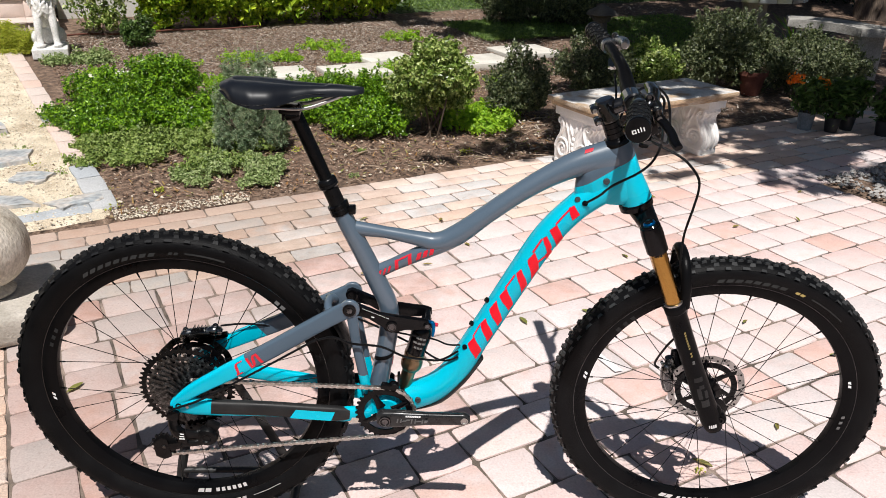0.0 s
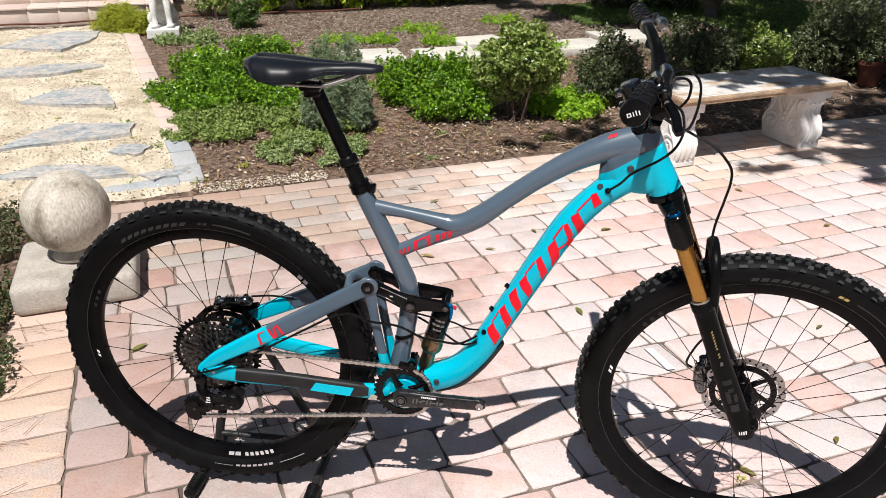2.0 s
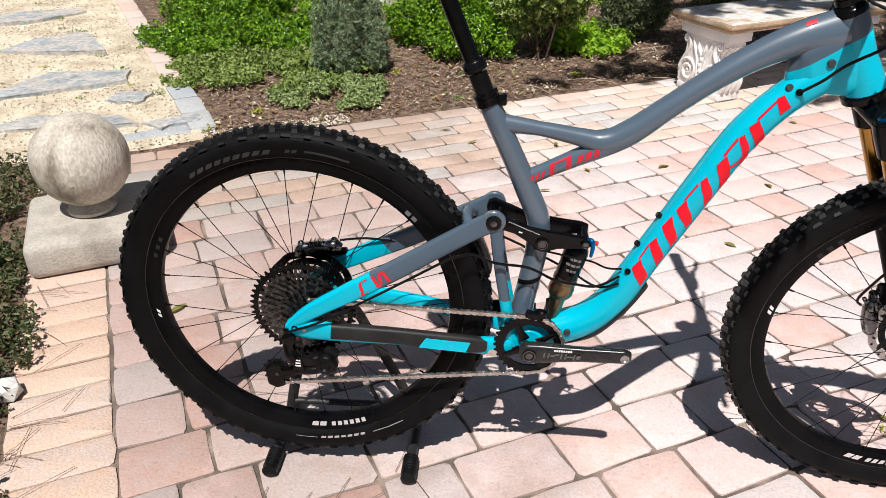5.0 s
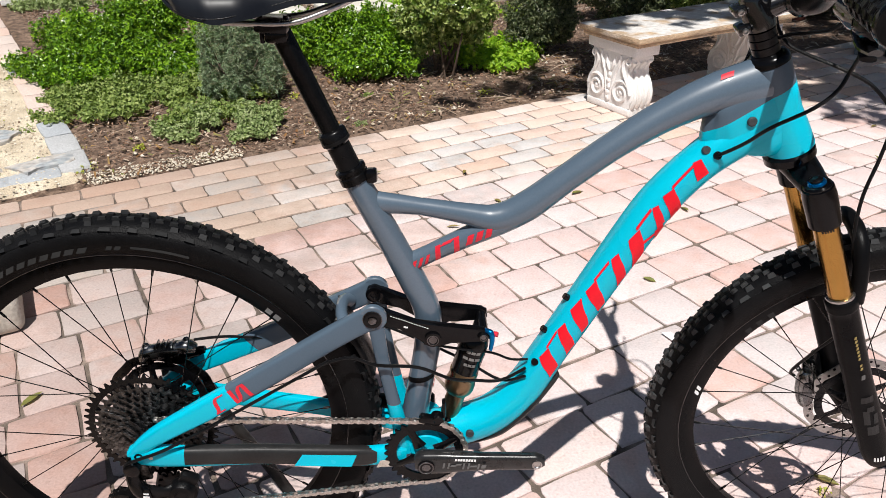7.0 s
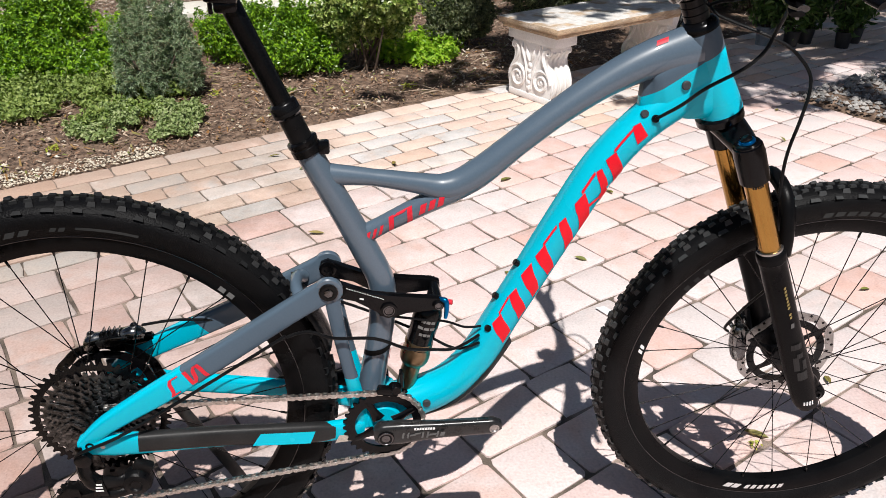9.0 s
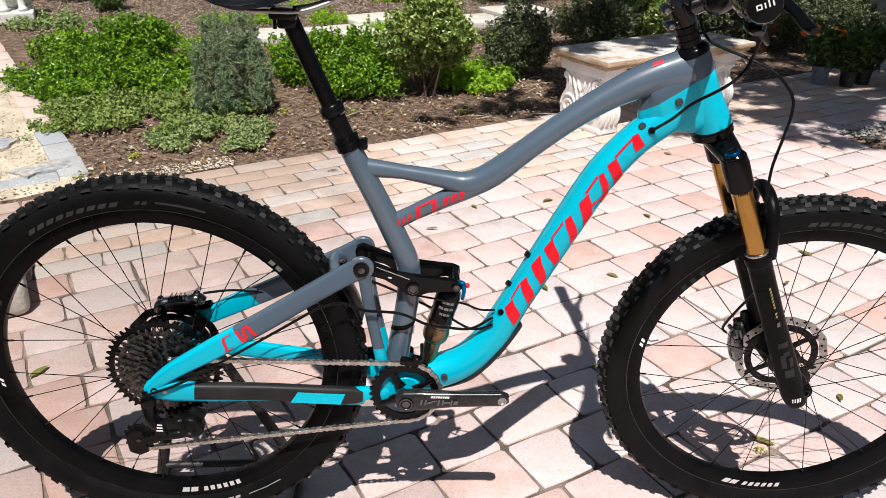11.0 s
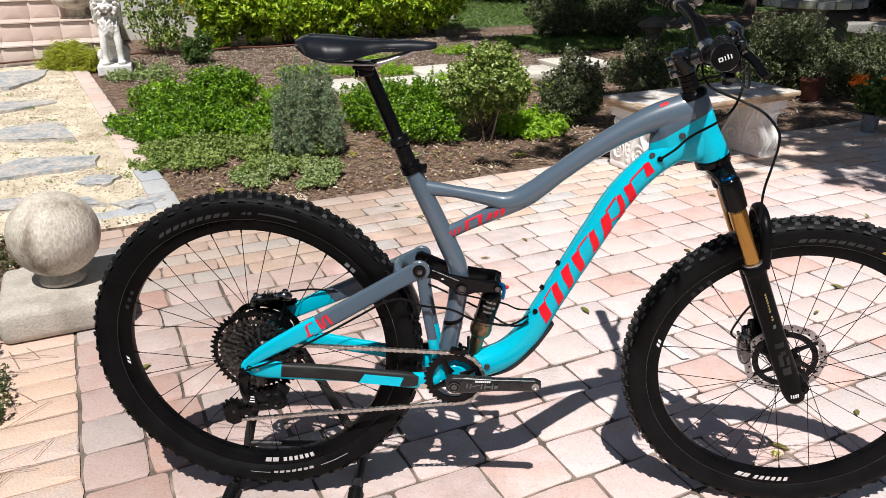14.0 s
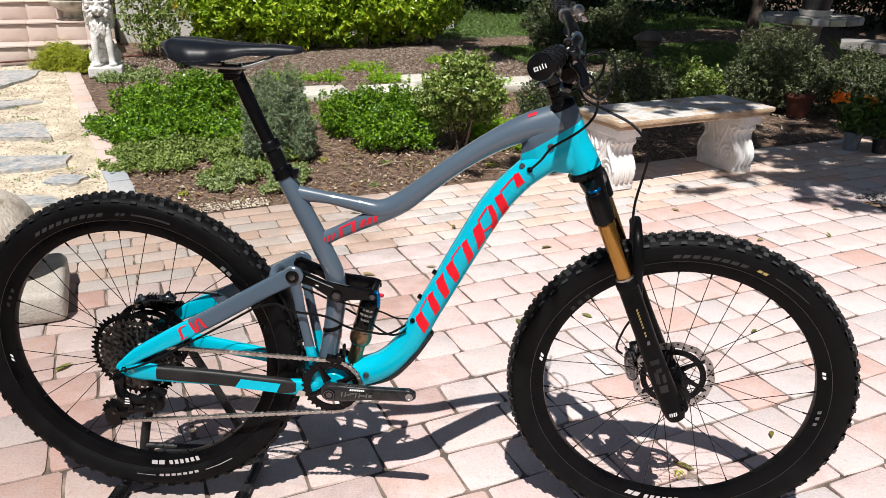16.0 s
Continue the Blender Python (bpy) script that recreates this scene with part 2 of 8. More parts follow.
M = {
    "paver": surface("tumbled_paver", PALETTE, 16, 0.85, 0.45, 160, vary="object", grain=0.1, split=worn_patches),
    "paver_far": surface("tumbled_paver_far", PALETTE, 16, 0.85, 0.45, 160, vary="island", grain=0.1, split=worn_patches),
    "paver_brick": surface("peach_brick_paver", BRICKS, 16, 0.85, 0.45, 160, vary="object", grain=0.1, split=worn_patches),
    "brick_far": surface("peach_brick_paver_far", BRICKS, 16, 0.85, 0.45, 160, vary="island", grain=0.1, split=worn_patches),
    "paver_edge": surface("orange_edge_paver", [(0.60, 0.42, 0.32), (0.63, 0.46, 0.36), (0.57, 0.43, 0.36), (0.63, 0.44, 0.33), (0.53, 0.45, 0.41)], 22, 0.85, 0.6, 190, vary="object", grain=0.18),
    "edge_pink": surface("pink_edge_brick", [(0.60, 0.44, 0.37), (0.63, 0.50, 0.44), (0.56, 0.45, 0.40), (0.60, 0.52, 0.47)], 22, 0.85, 0.6, 190, vary="object", grain=0.2),
    "edge_grey": surface("blue_grey_edge_stone", [(0.36, 0.38, 0.40), (0.46, 0.48, 0.50), (0.42, 0.42, 0.42)], 12, 0.85, 0.6, 150, vary="object", grain=0.2),
    "sand": surface("joint_sand", [(0.055, 0.044, 0.036), (0.16, 0.125, 0.10), (0.36, 0.28, 0.235)], 9, 0.95, 0.8, 300),
    "mulch": surface("mulch_soil", [(0.05, 0.032, 0.022), (0.14, 0.09, 0.062), (0.26, 0.18, 0.13)], 26, 0.95, 1.0, 120, grain=0.5),
    "chips": surface("bark_chips", [(0.07, 0.038, 0.022), (0.26, 0.14, 0.085), (0.50, 0.40, 0.31), (0.13, 0.07, 0.042), (0.34, 0.22, 0.15)], 30, 0.9, 0.5, 200, vary="island"),
    "needle": surface("dry_needles", [(0.10, 0.05, 0.03), (0.22, 0.12, 0.07)], 30, 0.9, 0.2, 200),
    "litter": surface("dry_litter", [(0.16, 0.125, 0.1), (0.34, 0.285, 0.235), (0.56, 0.50, 0.43), (0.24, 0.19, 0.15)], 30, 0.9, 0.5, 200, vary="island"),
    "gravel": surface("cream_gravel", [(0.42, 0.34, 0.24), (0.62, 0.53, 0.40), (0.72, 0.65, 0.51)], 6, 0.95, 1.0, 220, grain=0.35),
    "pebble": surface("cream_pebbles", [(0.40, 0.33, 0.24), (0.58, 0.51, 0.40), (0.72, 0.66, 0.56), (0.30, 0.25, 0.19)], 40, 0.9, 0.3, 200, vary="island"),
    "grey_pebble": surface("grey_pebbles", [(0.12, 0.115, 0.11), (0.26, 0.25, 0.24), (0.42, 0.40, 0.38), (0.2, 0.17, 0.15)], 40, 0.9, 0.3, 200, vary="island"),
    "slate": surface("flagstone", [(0.24, 0.26, 0.27), (0.37, 0.38, 0.385), (0.48, 0.44, 0.40), (0.31, 0.34, 0.36), (0.42, 0.42, 0.41)], 6, 0.75, 1.0, 40, grain=0.3),
    "white_slab": surface("pale_concrete_slab", [(0.52, 0.49, 0.43), (0.66, 0.63, 0.57)], 6, 0.9, 0.5, 120, grain=0.12),
    "concrete": surface("weathered_concrete", [(0.24, 0.20, 0.155), (0.44, 0.39, 0.32), (0.53, 0.48, 0.41), (0.58, 0.53, 0.46)], 13, 0.92, 1.0, 120, grain=0.22, aniso=(1, 1, 0.45)),
    "plinth": surface("plinth_concrete", [(0.33, 0.30, 0.255), (0.46, 0.42, 0.37), (0.40, 0.365, 0.31)], 7, 0.92, 0.7, 120, grain=0.15),
    "bench_leg": surface("white_cast_stone", [(0.70, 0.68, 0.65), (0.80, 0.78, 0.76), (0.84, 0.82, 0.80)], 9, 0.9, 0.3, 150, grain=0.07),
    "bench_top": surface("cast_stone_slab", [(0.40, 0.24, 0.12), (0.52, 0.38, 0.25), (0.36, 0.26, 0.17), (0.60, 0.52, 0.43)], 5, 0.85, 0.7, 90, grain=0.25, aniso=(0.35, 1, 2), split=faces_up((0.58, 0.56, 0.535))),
    "statue": surface("white_statue_stone", [(0.60, 0.58, 0.55), (0.76, 0.75, 0.73)], 14, 0.9, 0.8, 90, grain=0.18),
    "stucco": surface("white_stucco", [(0.68, 0.67, 0.64), (0.76, 0.75, 0.72)], 3, 0.95, 0.8, 120, grain=0.08),
    "tile": surface("terracotta_tile", [(0.58, 0.46, 0.40), (0.66, 0.55, 0.49), (0.62, 0.50, 0.44)], 10, 0.8, 0.4, 150, vary="object", grain=0.12),
    "bark": surface("bark", [(0.07, 0.05, 0.04), (0.16, 0.12, 0.09)], 12, 0.95, 1.0, 60, grain=0.4, aniso=(1, 1, 0.2)),
    "twig": surface("twigs", [(0.06, 0.04, 0.028), (0.12, 0.085, 0.06)], 20, 0.9, 0.4, 80),
    "dry_twig": surface("dry_twigs", [(0.26, 0.18, 0.12), (0.46, 0.37, 0.28)], 20, 0.9, 0.4, 80),
    "pot_black": surface("black_plastic_pot", [(0.012, 0.012, 0.013), (0.03, 0.03, 0.03)], 20, 0.5, 0.2, 100),
    "pot_grey": surface("grey_plastic_pot", [(0.16, 0.18, 0.2), (0.24, 0.26, 0.28)], 20, 0.55, 0.2, 100),
    "terracotta": surface("terracotta_pot", [(0.10, 0.03, 0.02), (0.15, 0.055, 0.036)], 15, 0.85, 0.4, 100),
    "tree_stone": surface("shaded_stone", [(0.24, 0.23, 0.21), (0.40, 0.38, 0.35)], 9, 0.9, 0.8, 80),
    "lantern": surface("dark_brown_stone", [(0.085, 0.072, 0.06), (0.15, 0.13, 0.11)], 9, 0.9, 0.8, 80),
    "lawn": surface("lawn_soil", [(0.04, 0.075, 0.02), (0.07, 0.11, 0.03)], 5, 0.95, 0.8, 60),
    "orange": leafy("orange_petals", [(0.8, 0.16, 0.01), (0.9, 0.28, 0.02)], 0.6, 0.3),
    "yellow": leafy("yellow_petals", [(0.8, 0.45, 0.02), (0.85, 0.6, 0.1)], 0.6, 0.3),
    "leaf_bright": leafy("bright_green_leaves", [(0.03, 0.085, 0.004), (0.085, 0.20, 0.008), (0.27, 0.46, 0.022), (0.055, 0.145, 0.006)], 0.34, 0.18),
    "leaf_cover": leafy("pale_groundcover_leaves", [(0.10, 0.16, 0.03), (0.21, 0.29, 0.065), (0.36, 0.43, 0.135)], 0.6, 0.22),
    "leaf_silver": leafy("silvery_leaves", [(0.14, 0.21, 0.06), (0.27, 0.35, 0.13), (0.42, 0.47, 0.24)], 0.7, 0.2),
    "leaf_juniper": leafy("blue_green_needles", [(0.10, 0.16, 0.085), (0.24, 0.33, 0.19), (0.42, 0.52, 0.36), (0.28, 0.25, 0.16)], 0.7, 0.2),
    "leaf_varieg": leafy("variegated_leaves", [(0.05, 0.10, 0.012), (0.16, 0.25, 0.036), (0.50, 0.56, 0.2), (0.10, 0.18, 0.022)], 0.36, 0.25),
    "leaf_dark": leafy("dark_green_leaves", [(0.018, 0.045, 0.014), (0.04, 0.085, 0.025), (0.08, 0.13, 0.045)], 0.35, 0.2),
    "leaf_hedge": leafy("hedge_leaves", [(0.09, 0.18, 0.008), (0.25, 0.40, 0.02), (0.60, 0.72, 0.06), (0.14, 0.26, 0.012)], 0.3, 0.3),
    "leaf_shade": leafy("shade_shrub_leaves", [(0.028, 0.045, 0.018), (0.075, 0.10, 0.042), (0.24, 0.265, 0.14), (0.05, 0.072, 0.028)], 0.42, 0.25),
    "leaf_lawn": leafy("lawn_grass_blades", [(0.07, 0.13, 0.03), (0.15, 0.24, 0.06), (0.26, 0.36, 0.1)], 0.5, 0.3),
    "leaf_pot": leafy("potted_plant_leaves", [(0.03, 0.07, 0.012), (0.07, 0.13, 0.025), (0.15, 0.23, 0.06)], 0.35, 0.2),
    # near-black leaves carry the woods' shade, the paler ones stand for sunlit specks
    "leaf_woods": leafy("shaded_wood_leaves", [(0.006, 0.014, 0.005), (0.012, 0.026, 0.009), (0.03, 0.045, 0.016), (0.06, 0.08, 0.028)], 0.5, 0.1),
    "leaf_lime": leafy("lime_groundcover_leaves", [(0.15, 0.30, 0.015), (0.28, 0.48, 0.025), (0.42, 0.58, 0.05)], 0.5, 0.35),
    "leaf_ivy": leafy("ground_ivy_leaves", [(0.035, 0.06, 0.02), (0.075, 0.10, 0.036), (0.15, 0.16, 0.07), (0.15, 0.08, 0.048)], 0.5, 0.2),
    "leaf_olive": leafy("olive_grass_blades", [(0.28, 0.33, 0.04), (0.46, 0.50, 0.07), (0.60, 0.60, 0.12)], 0.6, 0.3),
    "leaf_dry": leafy("fallen_leaves", [(0.20, 0.09, 0.03), (0.34, 0.2, 0.08), (0.16, 0.2, 0.04), (0.4, 0.3, 0.15)], 0.6, 0.2),
    "cyan": surface("cyan_gloss_paint", [CYAN, (0.0, 0.45, 0.60)], 3, 0.24, 0, 400, coat=0.12, spec=0.18, grain=0.03),
    "slate_paint": surface("slate_gloss_paint", [SLATE, (0.08, 0.115, 0.155)], 3, 0.34, 0, 400, coat=1.0, grain=0.06, spec=0.35),
    "head_paint": surface("two_tone_head_paint", [CYAN, (0.0, 0.45, 0.60)], 3, 0.24, 0, 400, coat=0.15, spec=0.2, grain=0.03, split=two_paints(SLATE, -0.66, 1.0, 0.338)),
    "stay_paint": surface("two_tone_stay_paint", [CYAN, (0.0, 0.45, 0.60)], 3, 0.24, 0, 400, coat=0.15, spec=0.2, grain=0.03, split=two_paints(SLATE, 0.75, 0.66, 0.452)),
    "strut_paint": surface("two_tone_strut_paint", [CYAN, (0.0, 0.45, 0.60)], 3, 0.24, 0, 400, coat=0.15, spec=0.2, grain=0.03, split=two_paints(SLATE, 0.0, 1.0, 0.455)),
    "red": surface("red_decal", [(0.70, 0.004, 0.016), (0.76, 0.008, 0.022)], 4, 0.35, 0, 300, coat=0.0, spec=0.25, grain=0.04),
    "red_line": surface("dark_red_decal", [(0.56, 0.008, 0.026), (0.62, 0.012, 0.03)], 4, 0.4, 0, 300, coat=0.1, grain=0.04),
    "white": surface("white_decal", [(0.72, 0.72, 0.72), (0.8, 0.8, 0.8)], 9, 0.5, 0, 200, grain=0.05),
    "yellow_print": surface("ochre_print", [(0.26, 0.19, 0.06), (0.34, 0.25, 0.08)], 9, 0.6, 0, 200, grain=0.05),
    "grey_print": surface("grey_print", [(0.07, 0.07, 0.07), (0.12, 0.12, 0.12)], 9, 0.5, 0, 200, grain=0.1),
    "pale_print": surface("pale_grey_print", [(0.12, 0.115, 0.11), (0.18, 0.175, 0.17)], 9, 0.5, 0, 200, grain=0.1),
    "dim_print": surface("dim_rubber_print", [(0.013, 0.013, 0.013), (0.026, 0.0255, 0.025)], 9, 0.6, 0, 200, grain=0.1, spec=0.2),
    "rubber": surface("tyre_rubber", [(0.0025, 0.0025, 0.003), (0.006, 0.006, 0.0065)], 18, 0.5, 0.3, 400, grain=0.25, spec=0.1),
    "tread": surface("tread_rubber", [(0.009, 0.0093, 0.0098), (0.017, 0.0173, 0.018)], 30, 0.5, 0.08, 400, grain=0.12, spec=0.25),
    "tread_dusty": surface("dusty_tread_rubber", [(0.026, 0.027, 0.028), (0.042, 0.043, 0.044)], 30, 0.5, 0.08, 400, grain=0.12, spec=0.25),
    "carbon": surface("matt_carbon", [(0.002, 0.002, 0.0025), (0.005, 0.005, 0.0055)], 12, 0.32, 0.1, 500, grain=0.15, coat=0.0, spec=0.08),
    "gloss_carbon": surface("gloss_carbon", [(0.008, 0.008, 0.0085), (0.022, 0.022, 0.023)], 60, 0.3, 0.0, 500, grain=0.3, coat=0.15, spec=0.35),
    "black": surface("black_anodised", [(0.0015, 0.0015, 0.002), (0.004, 0.004, 0.0045)], 30, 0.2, 0, 400, grain=0.1, coat=0.0, spec=0.2),
    # paler metal only for the highlight ring on the black rims
    "glint_metal": surface("rim_glint_metal", [(0.05, 0.05, 0.052), (0.09, 0.09, 0.092)], 30, 0.2, 0, 400, metal=1.0, grain=0.1),
    "satin": surface("satin_black_plastic", [(0.003, 0.003, 0.0035), (0.007, 0.007, 0.0075)], 30, 0.36, 0.2, 500, grain=0.15, spec=0.16),
    "guard": surface("rubber_guard", [(0.011, 0.011, 0.0115), (0.021, 0.021, 0.0215)], 16, 0.45, 0.1, 300, grain=0.15, spec=0.25),
    "saddle": surface("saddle_cover", [(0.006, 0.007, 0.010), (0.010, 0.012, 0.016)], 14, 0.36, 0, 900, grain=0.1, spec=0.2),
    "gold": surface("gold_coated_tube", [(0.36, 0.20, 0.052), (0.44, 0.25, 0.07)], 6, 0.2, 0, 300, metal=1.0, grain=0.04),
    "bronze": surface("bronze_coated_can", [(0.17, 0.12, 0.07), (0.26, 0.19, 0.115)], 8, 0.26, 0, 300, metal=1.0, grain=0.06),
    "steel": surface("bare_steel", [(0.34, 0.33, 0.32), (0.46, 0.45, 0.44)], 30, 0.3, 0, 300, metal=1.0, grain=0.12),
    "chain": surface("oiled_chain_steel", [(0.42, 0.40, 0.37), (0.66, 0.64, 0.61)], 60, 0.34, 0, 300, metal=1.0, grain=0.3),
    # pale speckles in these two dark steels imitate tiny highlights on teeth and edges
    "cog_steel": surface("glint_speckled_cog_steel", [(0.03, 0.031, 0.032), (0.085, 0.087, 0.09), (0.22, 0.22, 0.225)], 110, 0.36, 0.1, 500, metal=1.0, grain=0.3),
    "dark_steel": surface("dark_steel", [(0.012, 0.012, 0.012), (0.04, 0.039, 0.038), (0.15, 0.148, 0.145)], 110, 0.3, 0.1, 500, metal=1.0, grain=0.3),
    "blue": surface("blue_anodised", [(0.0, 0.12, 0.35), (0.0, 0.16, 0.42)], 9, 0.25, 0, 300, metal=0.9, grain=0.05),
    "caliper": surface("polished_grey_alloy", [(0.10, 0.10, 0.10), (0.24, 0.24, 0.24), (0.42, 0.42, 0.41)], 70, 0.24, 0, 300, metal=1.0, grain=0.2),
    # rotor steel with the shade behind the cassette put into its colour
    "rotor_shaded": surface("shaded_rotor_steel", [(0.03, 0.029, 0.028), (0.07, 0.068, 0.066)], 40, 0.3, 0, 300, metal=1.0, grain=0.15),
    "gloss_black": surface("gloss_black_alloy", [(0.003, 0.003, 0.0035), (0.008, 0.008, 0.0085)], 30, 0.16, 0, 400, grain=0.1, coat=0.6, spec=0.5),
    "lever_grey": surface("polished_grey_alloy", [(0.28, 0.28, 0.29), (0.42, 0.42, 0.43)], 40, 0.28, 0, 300, metal=1.0, grain=0.1),
    "bolt_ring": surface("dark_polished_ring", [(0.10, 0.10, 0.105), (0.16, 0.16, 0.165)], 40, 0.25, 0, 300, metal=1.0, grain=0.1),
    "plug": surface("grey_rubber_plug", [(0.03, 0.035, 0.04), (0.05, 0.055, 0.06)], 30, 0.5, 0, 300, spec=0.2),
    "beige": surface("beige_patch", [(0.36, 0.30, 0.25), (0.42, 0.36, 0.31)], 30, 0.4, 0, 300),
    "rim": surface("glazed_rim_tile", [(0.50, 0.48, 0.40), (0.30, 0.36, 0.42), (0.52, 0.50, 0.26), (0.10, 0.11, 0.12), (0.58, 0.56, 0.52)], 10, 0.4, 0.2, 150, vary="object", grain=0.12),
    "stand": surface("black_powder_coat", [(0.012, 0.012, 0.012), (0.022, 0.022, 0.022)], 25, 0.5, 0.2, 500, grain=0.15),
    "paper": surface("white_paper", [(0.76, 0.76, 0.76), (0.8, 0.8, 0.8)], 20, 0.8, 0, 300, grain=0.05),
}

# ---- building helpers ----


def mesh_of(name, bm, material, smooth=True):
    me = bpy.data.meshes.new(name)
    bmesh.ops.recalc_face_normals(bm, faces=bm.faces)
    bm.to_mesh(me)
    bm.free()
    me.materials.append(material)
    if smooth:
        me.shade_smooth()
        me.set_sharp_from_angle(angle=radians(38))
    return me


def thing(name, label, category, group="", at=(0, 0, 0), turn=0.0):
    ob = new(name)
    ob.empty_display_size = 0.05
    ob.matrix_world = pose(*at, 0, 0, turn)
    return tagged(ob, label, category, group)


def part(name, bm, material, parent, label="", smooth=True):
    ob = new(name, mesh_of(name, bm, material, smooth))
    ob.parent = parent
    return tagged(ob, label)


def single(name, bm, material, label, category, group="", kind="", smooth=True):
    return tagged(new(name, mesh_of(name, bm, material, smooth)), label, category, group, kind)


def from_arrays(name, verts, faces, material, smooth=False):
    me = bpy.data.meshes.new(name)
    me.from_pydata(verts.tolist() if hasattr(verts, "tolist") else verts, [], faces.tolist() if hasattr(faces, "tolist") else faces)
    me.materials.append(material)
    if smooth:
        me.shade_smooth()
    return me


def flow(pts, radii, k=5):
    """Catmull-Rom through points; radii may be numbers or pairs."""
    P = [Vector(p) for p in pts]
    R = [Vector(r) if hasattr(r, "__len__") else Vector((r, r)) for r in radii]
    out, rad = [], []
    for i in range(len(P) - 1):
        a, b, c, d = P[max(i - 1, 0)], P[i], P[i + 1], P[min(i + 2, len(P) - 1)]
        for j in range(k):
            t = j / k
            out.append(0.5 * ((2 * b) + (c - a) * t + (2 * a - 5 * b + 4 * c - d) * t * t + (3 * b - a - 3 * c + d) * t ** 3))
            rad.append(R[i].lerp(R[i + 1], t))
    out.append(P[-1])
    rad.append(R[-1])
    return out, rad


def frames_of(pts, ref):
    res, ref = [], Vector(ref)
    for i, p in enumerate(pts):
        tan = (pts[min(i + 1, len(pts) - 1)] - pts[max(i - 1, 0)]).normalized()
        side = ref - tan * ref.dot(tan)
        if side.length < 0.05:
            side = tan.orthogonal()
        side.normalize()
        res.append((p, tan, side, tan.cross(side)))
    return res


def tube(bm, pts, radii, n=12, ref=(0, 1, 0), caps=True, k=5, power=1.0):
    """A swept tube; radii pairs are (along ref, across)."""
    if not hasattr(radii, "__len__"):
        radii = [radii] * len(pts)
    P, R = flow(pts, radii, k) if k > 1 else ([Vector(p) for p in pts], [Vector(r) if hasattr(r, "__len__") else Vector((r, r)) for r in radii])
    rings = []
    for (p, tan, side, up), r in zip(frames_of(P, ref), R):
        ring = []
        for j in range(n):
            a = 2 * math.pi * j / n
            c, s = math.cos(a), math.sin(a)
            c, s = math.copysign(abs(c) ** power, c), math.copysign(abs(s) ** power, s)
            ring.append(bm.verts.new(p + side * (r[0] * c) + up * (r[1] * s)))
        rings.append(ring)
    for a, b in zip(rings, rings[1:]):
        for j in range(n):
            bm.faces.new((a[j], a[(j + 1) % n], b[(j + 1) % n], b[j]))
    if caps:
        bm.faces.new(rings[0][::-1])
        bm.faces.new(rings[-1])
    return bm


def lathe(bm, profile, n=24, m=Matrix(), closed=False):
    """Turns (radius, height) pairs about the local z."""
    rings = []
    for r, z in profile:
        rings.append([bm.verts.new(m @ Vector((max(r, 0.0003) * math.cos(2 * math.pi * j / n), max(r, 0.0003) * math.sin(2 * math.pi * j / n), z))) for j in range(n)])
    pairs = list(zip(rings, rings[1:])) + ([(rings[-1], rings[0])] if closed else [])
    for a, b in pairs:
        for j in range(n):
            bm.faces.new((a[j], a[(j + 1) % n], b[(j + 1) % n], b[j]))
    if not closed:
        bm.faces.new(rings[0][::-1])
        bm.faces.new(rings[-1])
    return bm


def along(a, b, ref=(0, 1, 0)):
    """A pose at a whose z points to b."""
    a, b = Vector(a), Vector(b)
    z = (b - a).normalized()
    y = Vector(ref) - z * Vector(ref).dot(z)
    if y.length < 0.05:
        y = z.orthogonal()
    y.normalize()
    x = y.cross(z)
    m = Matrix((x, y, z)).transposed().to_4x4()
    m.translation = a
    return m


def rod(bm, a, b, r, n=12, r2=None):
    length = (Vector(b) - Vector(a)).length
    r2 = r if r2 is None else r2
    e = min(r, r2) * 0.15
    return lathe(bm, [(r - e, 0), (r, e), (r2, length - e), (r2 - e, length)], n, along(a, b))


def slab(bm, size, m=Matrix(), bevel=0.002, seg=2):
    """A box of that size about the pose's origin, edges rounded."""
    got = bmesh.ops.create_cube(bm, size=1.0, matrix=m @ Matrix.Diagonal((*size, 1)))
    if bevel:
        es = {e for v in got["verts"] for e in v.link_edges}
        bmesh.ops.bevel(bm, geom=list(es), offset=bevel, segments=seg, affect="EDGES", profile=0.5)
    return bm


def plate(bm, outline, t, m=Matrix(), bevel=0.0):
    """An outline in the local xy, thickness t along z, centred."""
    n = len(outline)
    lo = [bm.verts.new(m @ Vector((x, y, -t / 2))) for x, y in outline]
    hi = [bm.verts.new(m @ Vector((x, y, t / 2))) for x, y in outline]
    fs = [bm.faces.new(lo[::-1]), bm.faces.new(hi)]
    for j in range(n):
        fs.append(bm.faces.new((lo[j], lo[(j + 1) % n], hi[(j + 1) % n], hi[j])))
    if bevel:
        es = {e for f in fs[:2] for e in f.edges}
        bmesh.ops.bevel(bm, geom=list(es), offset=bevel, segments=2, affect="EDGES", profile=0.5)
    return bm


def ball(bm, c, r, sub=2):
    r = r if hasattr(r, "__len__") else (r, r, r)
    bmesh.ops.create_icosphere(bm, subdivisions=sub, radius=1.0, matrix=Matrix.Translation(c) @ Matrix.Diagonal((*r, 1)))
    return bm


TH = radians(27)
U, V = Vector((math.cos(TH), math.sin(TH), 0)), Vector((-math.sin(TH), math.cos(TH), 0))


def uv(u, v, z=0.0):
    """Patio axes: u along the courses, v towards the garden."""
    return U * u + V * v + Vector((0, 0, z))


def rise(x, y):
    """The garden climbs gently behind the patio."""
    return 0.05 * max(0.0, min(V.x * x + V.y * y, 11.0) - 2.3)

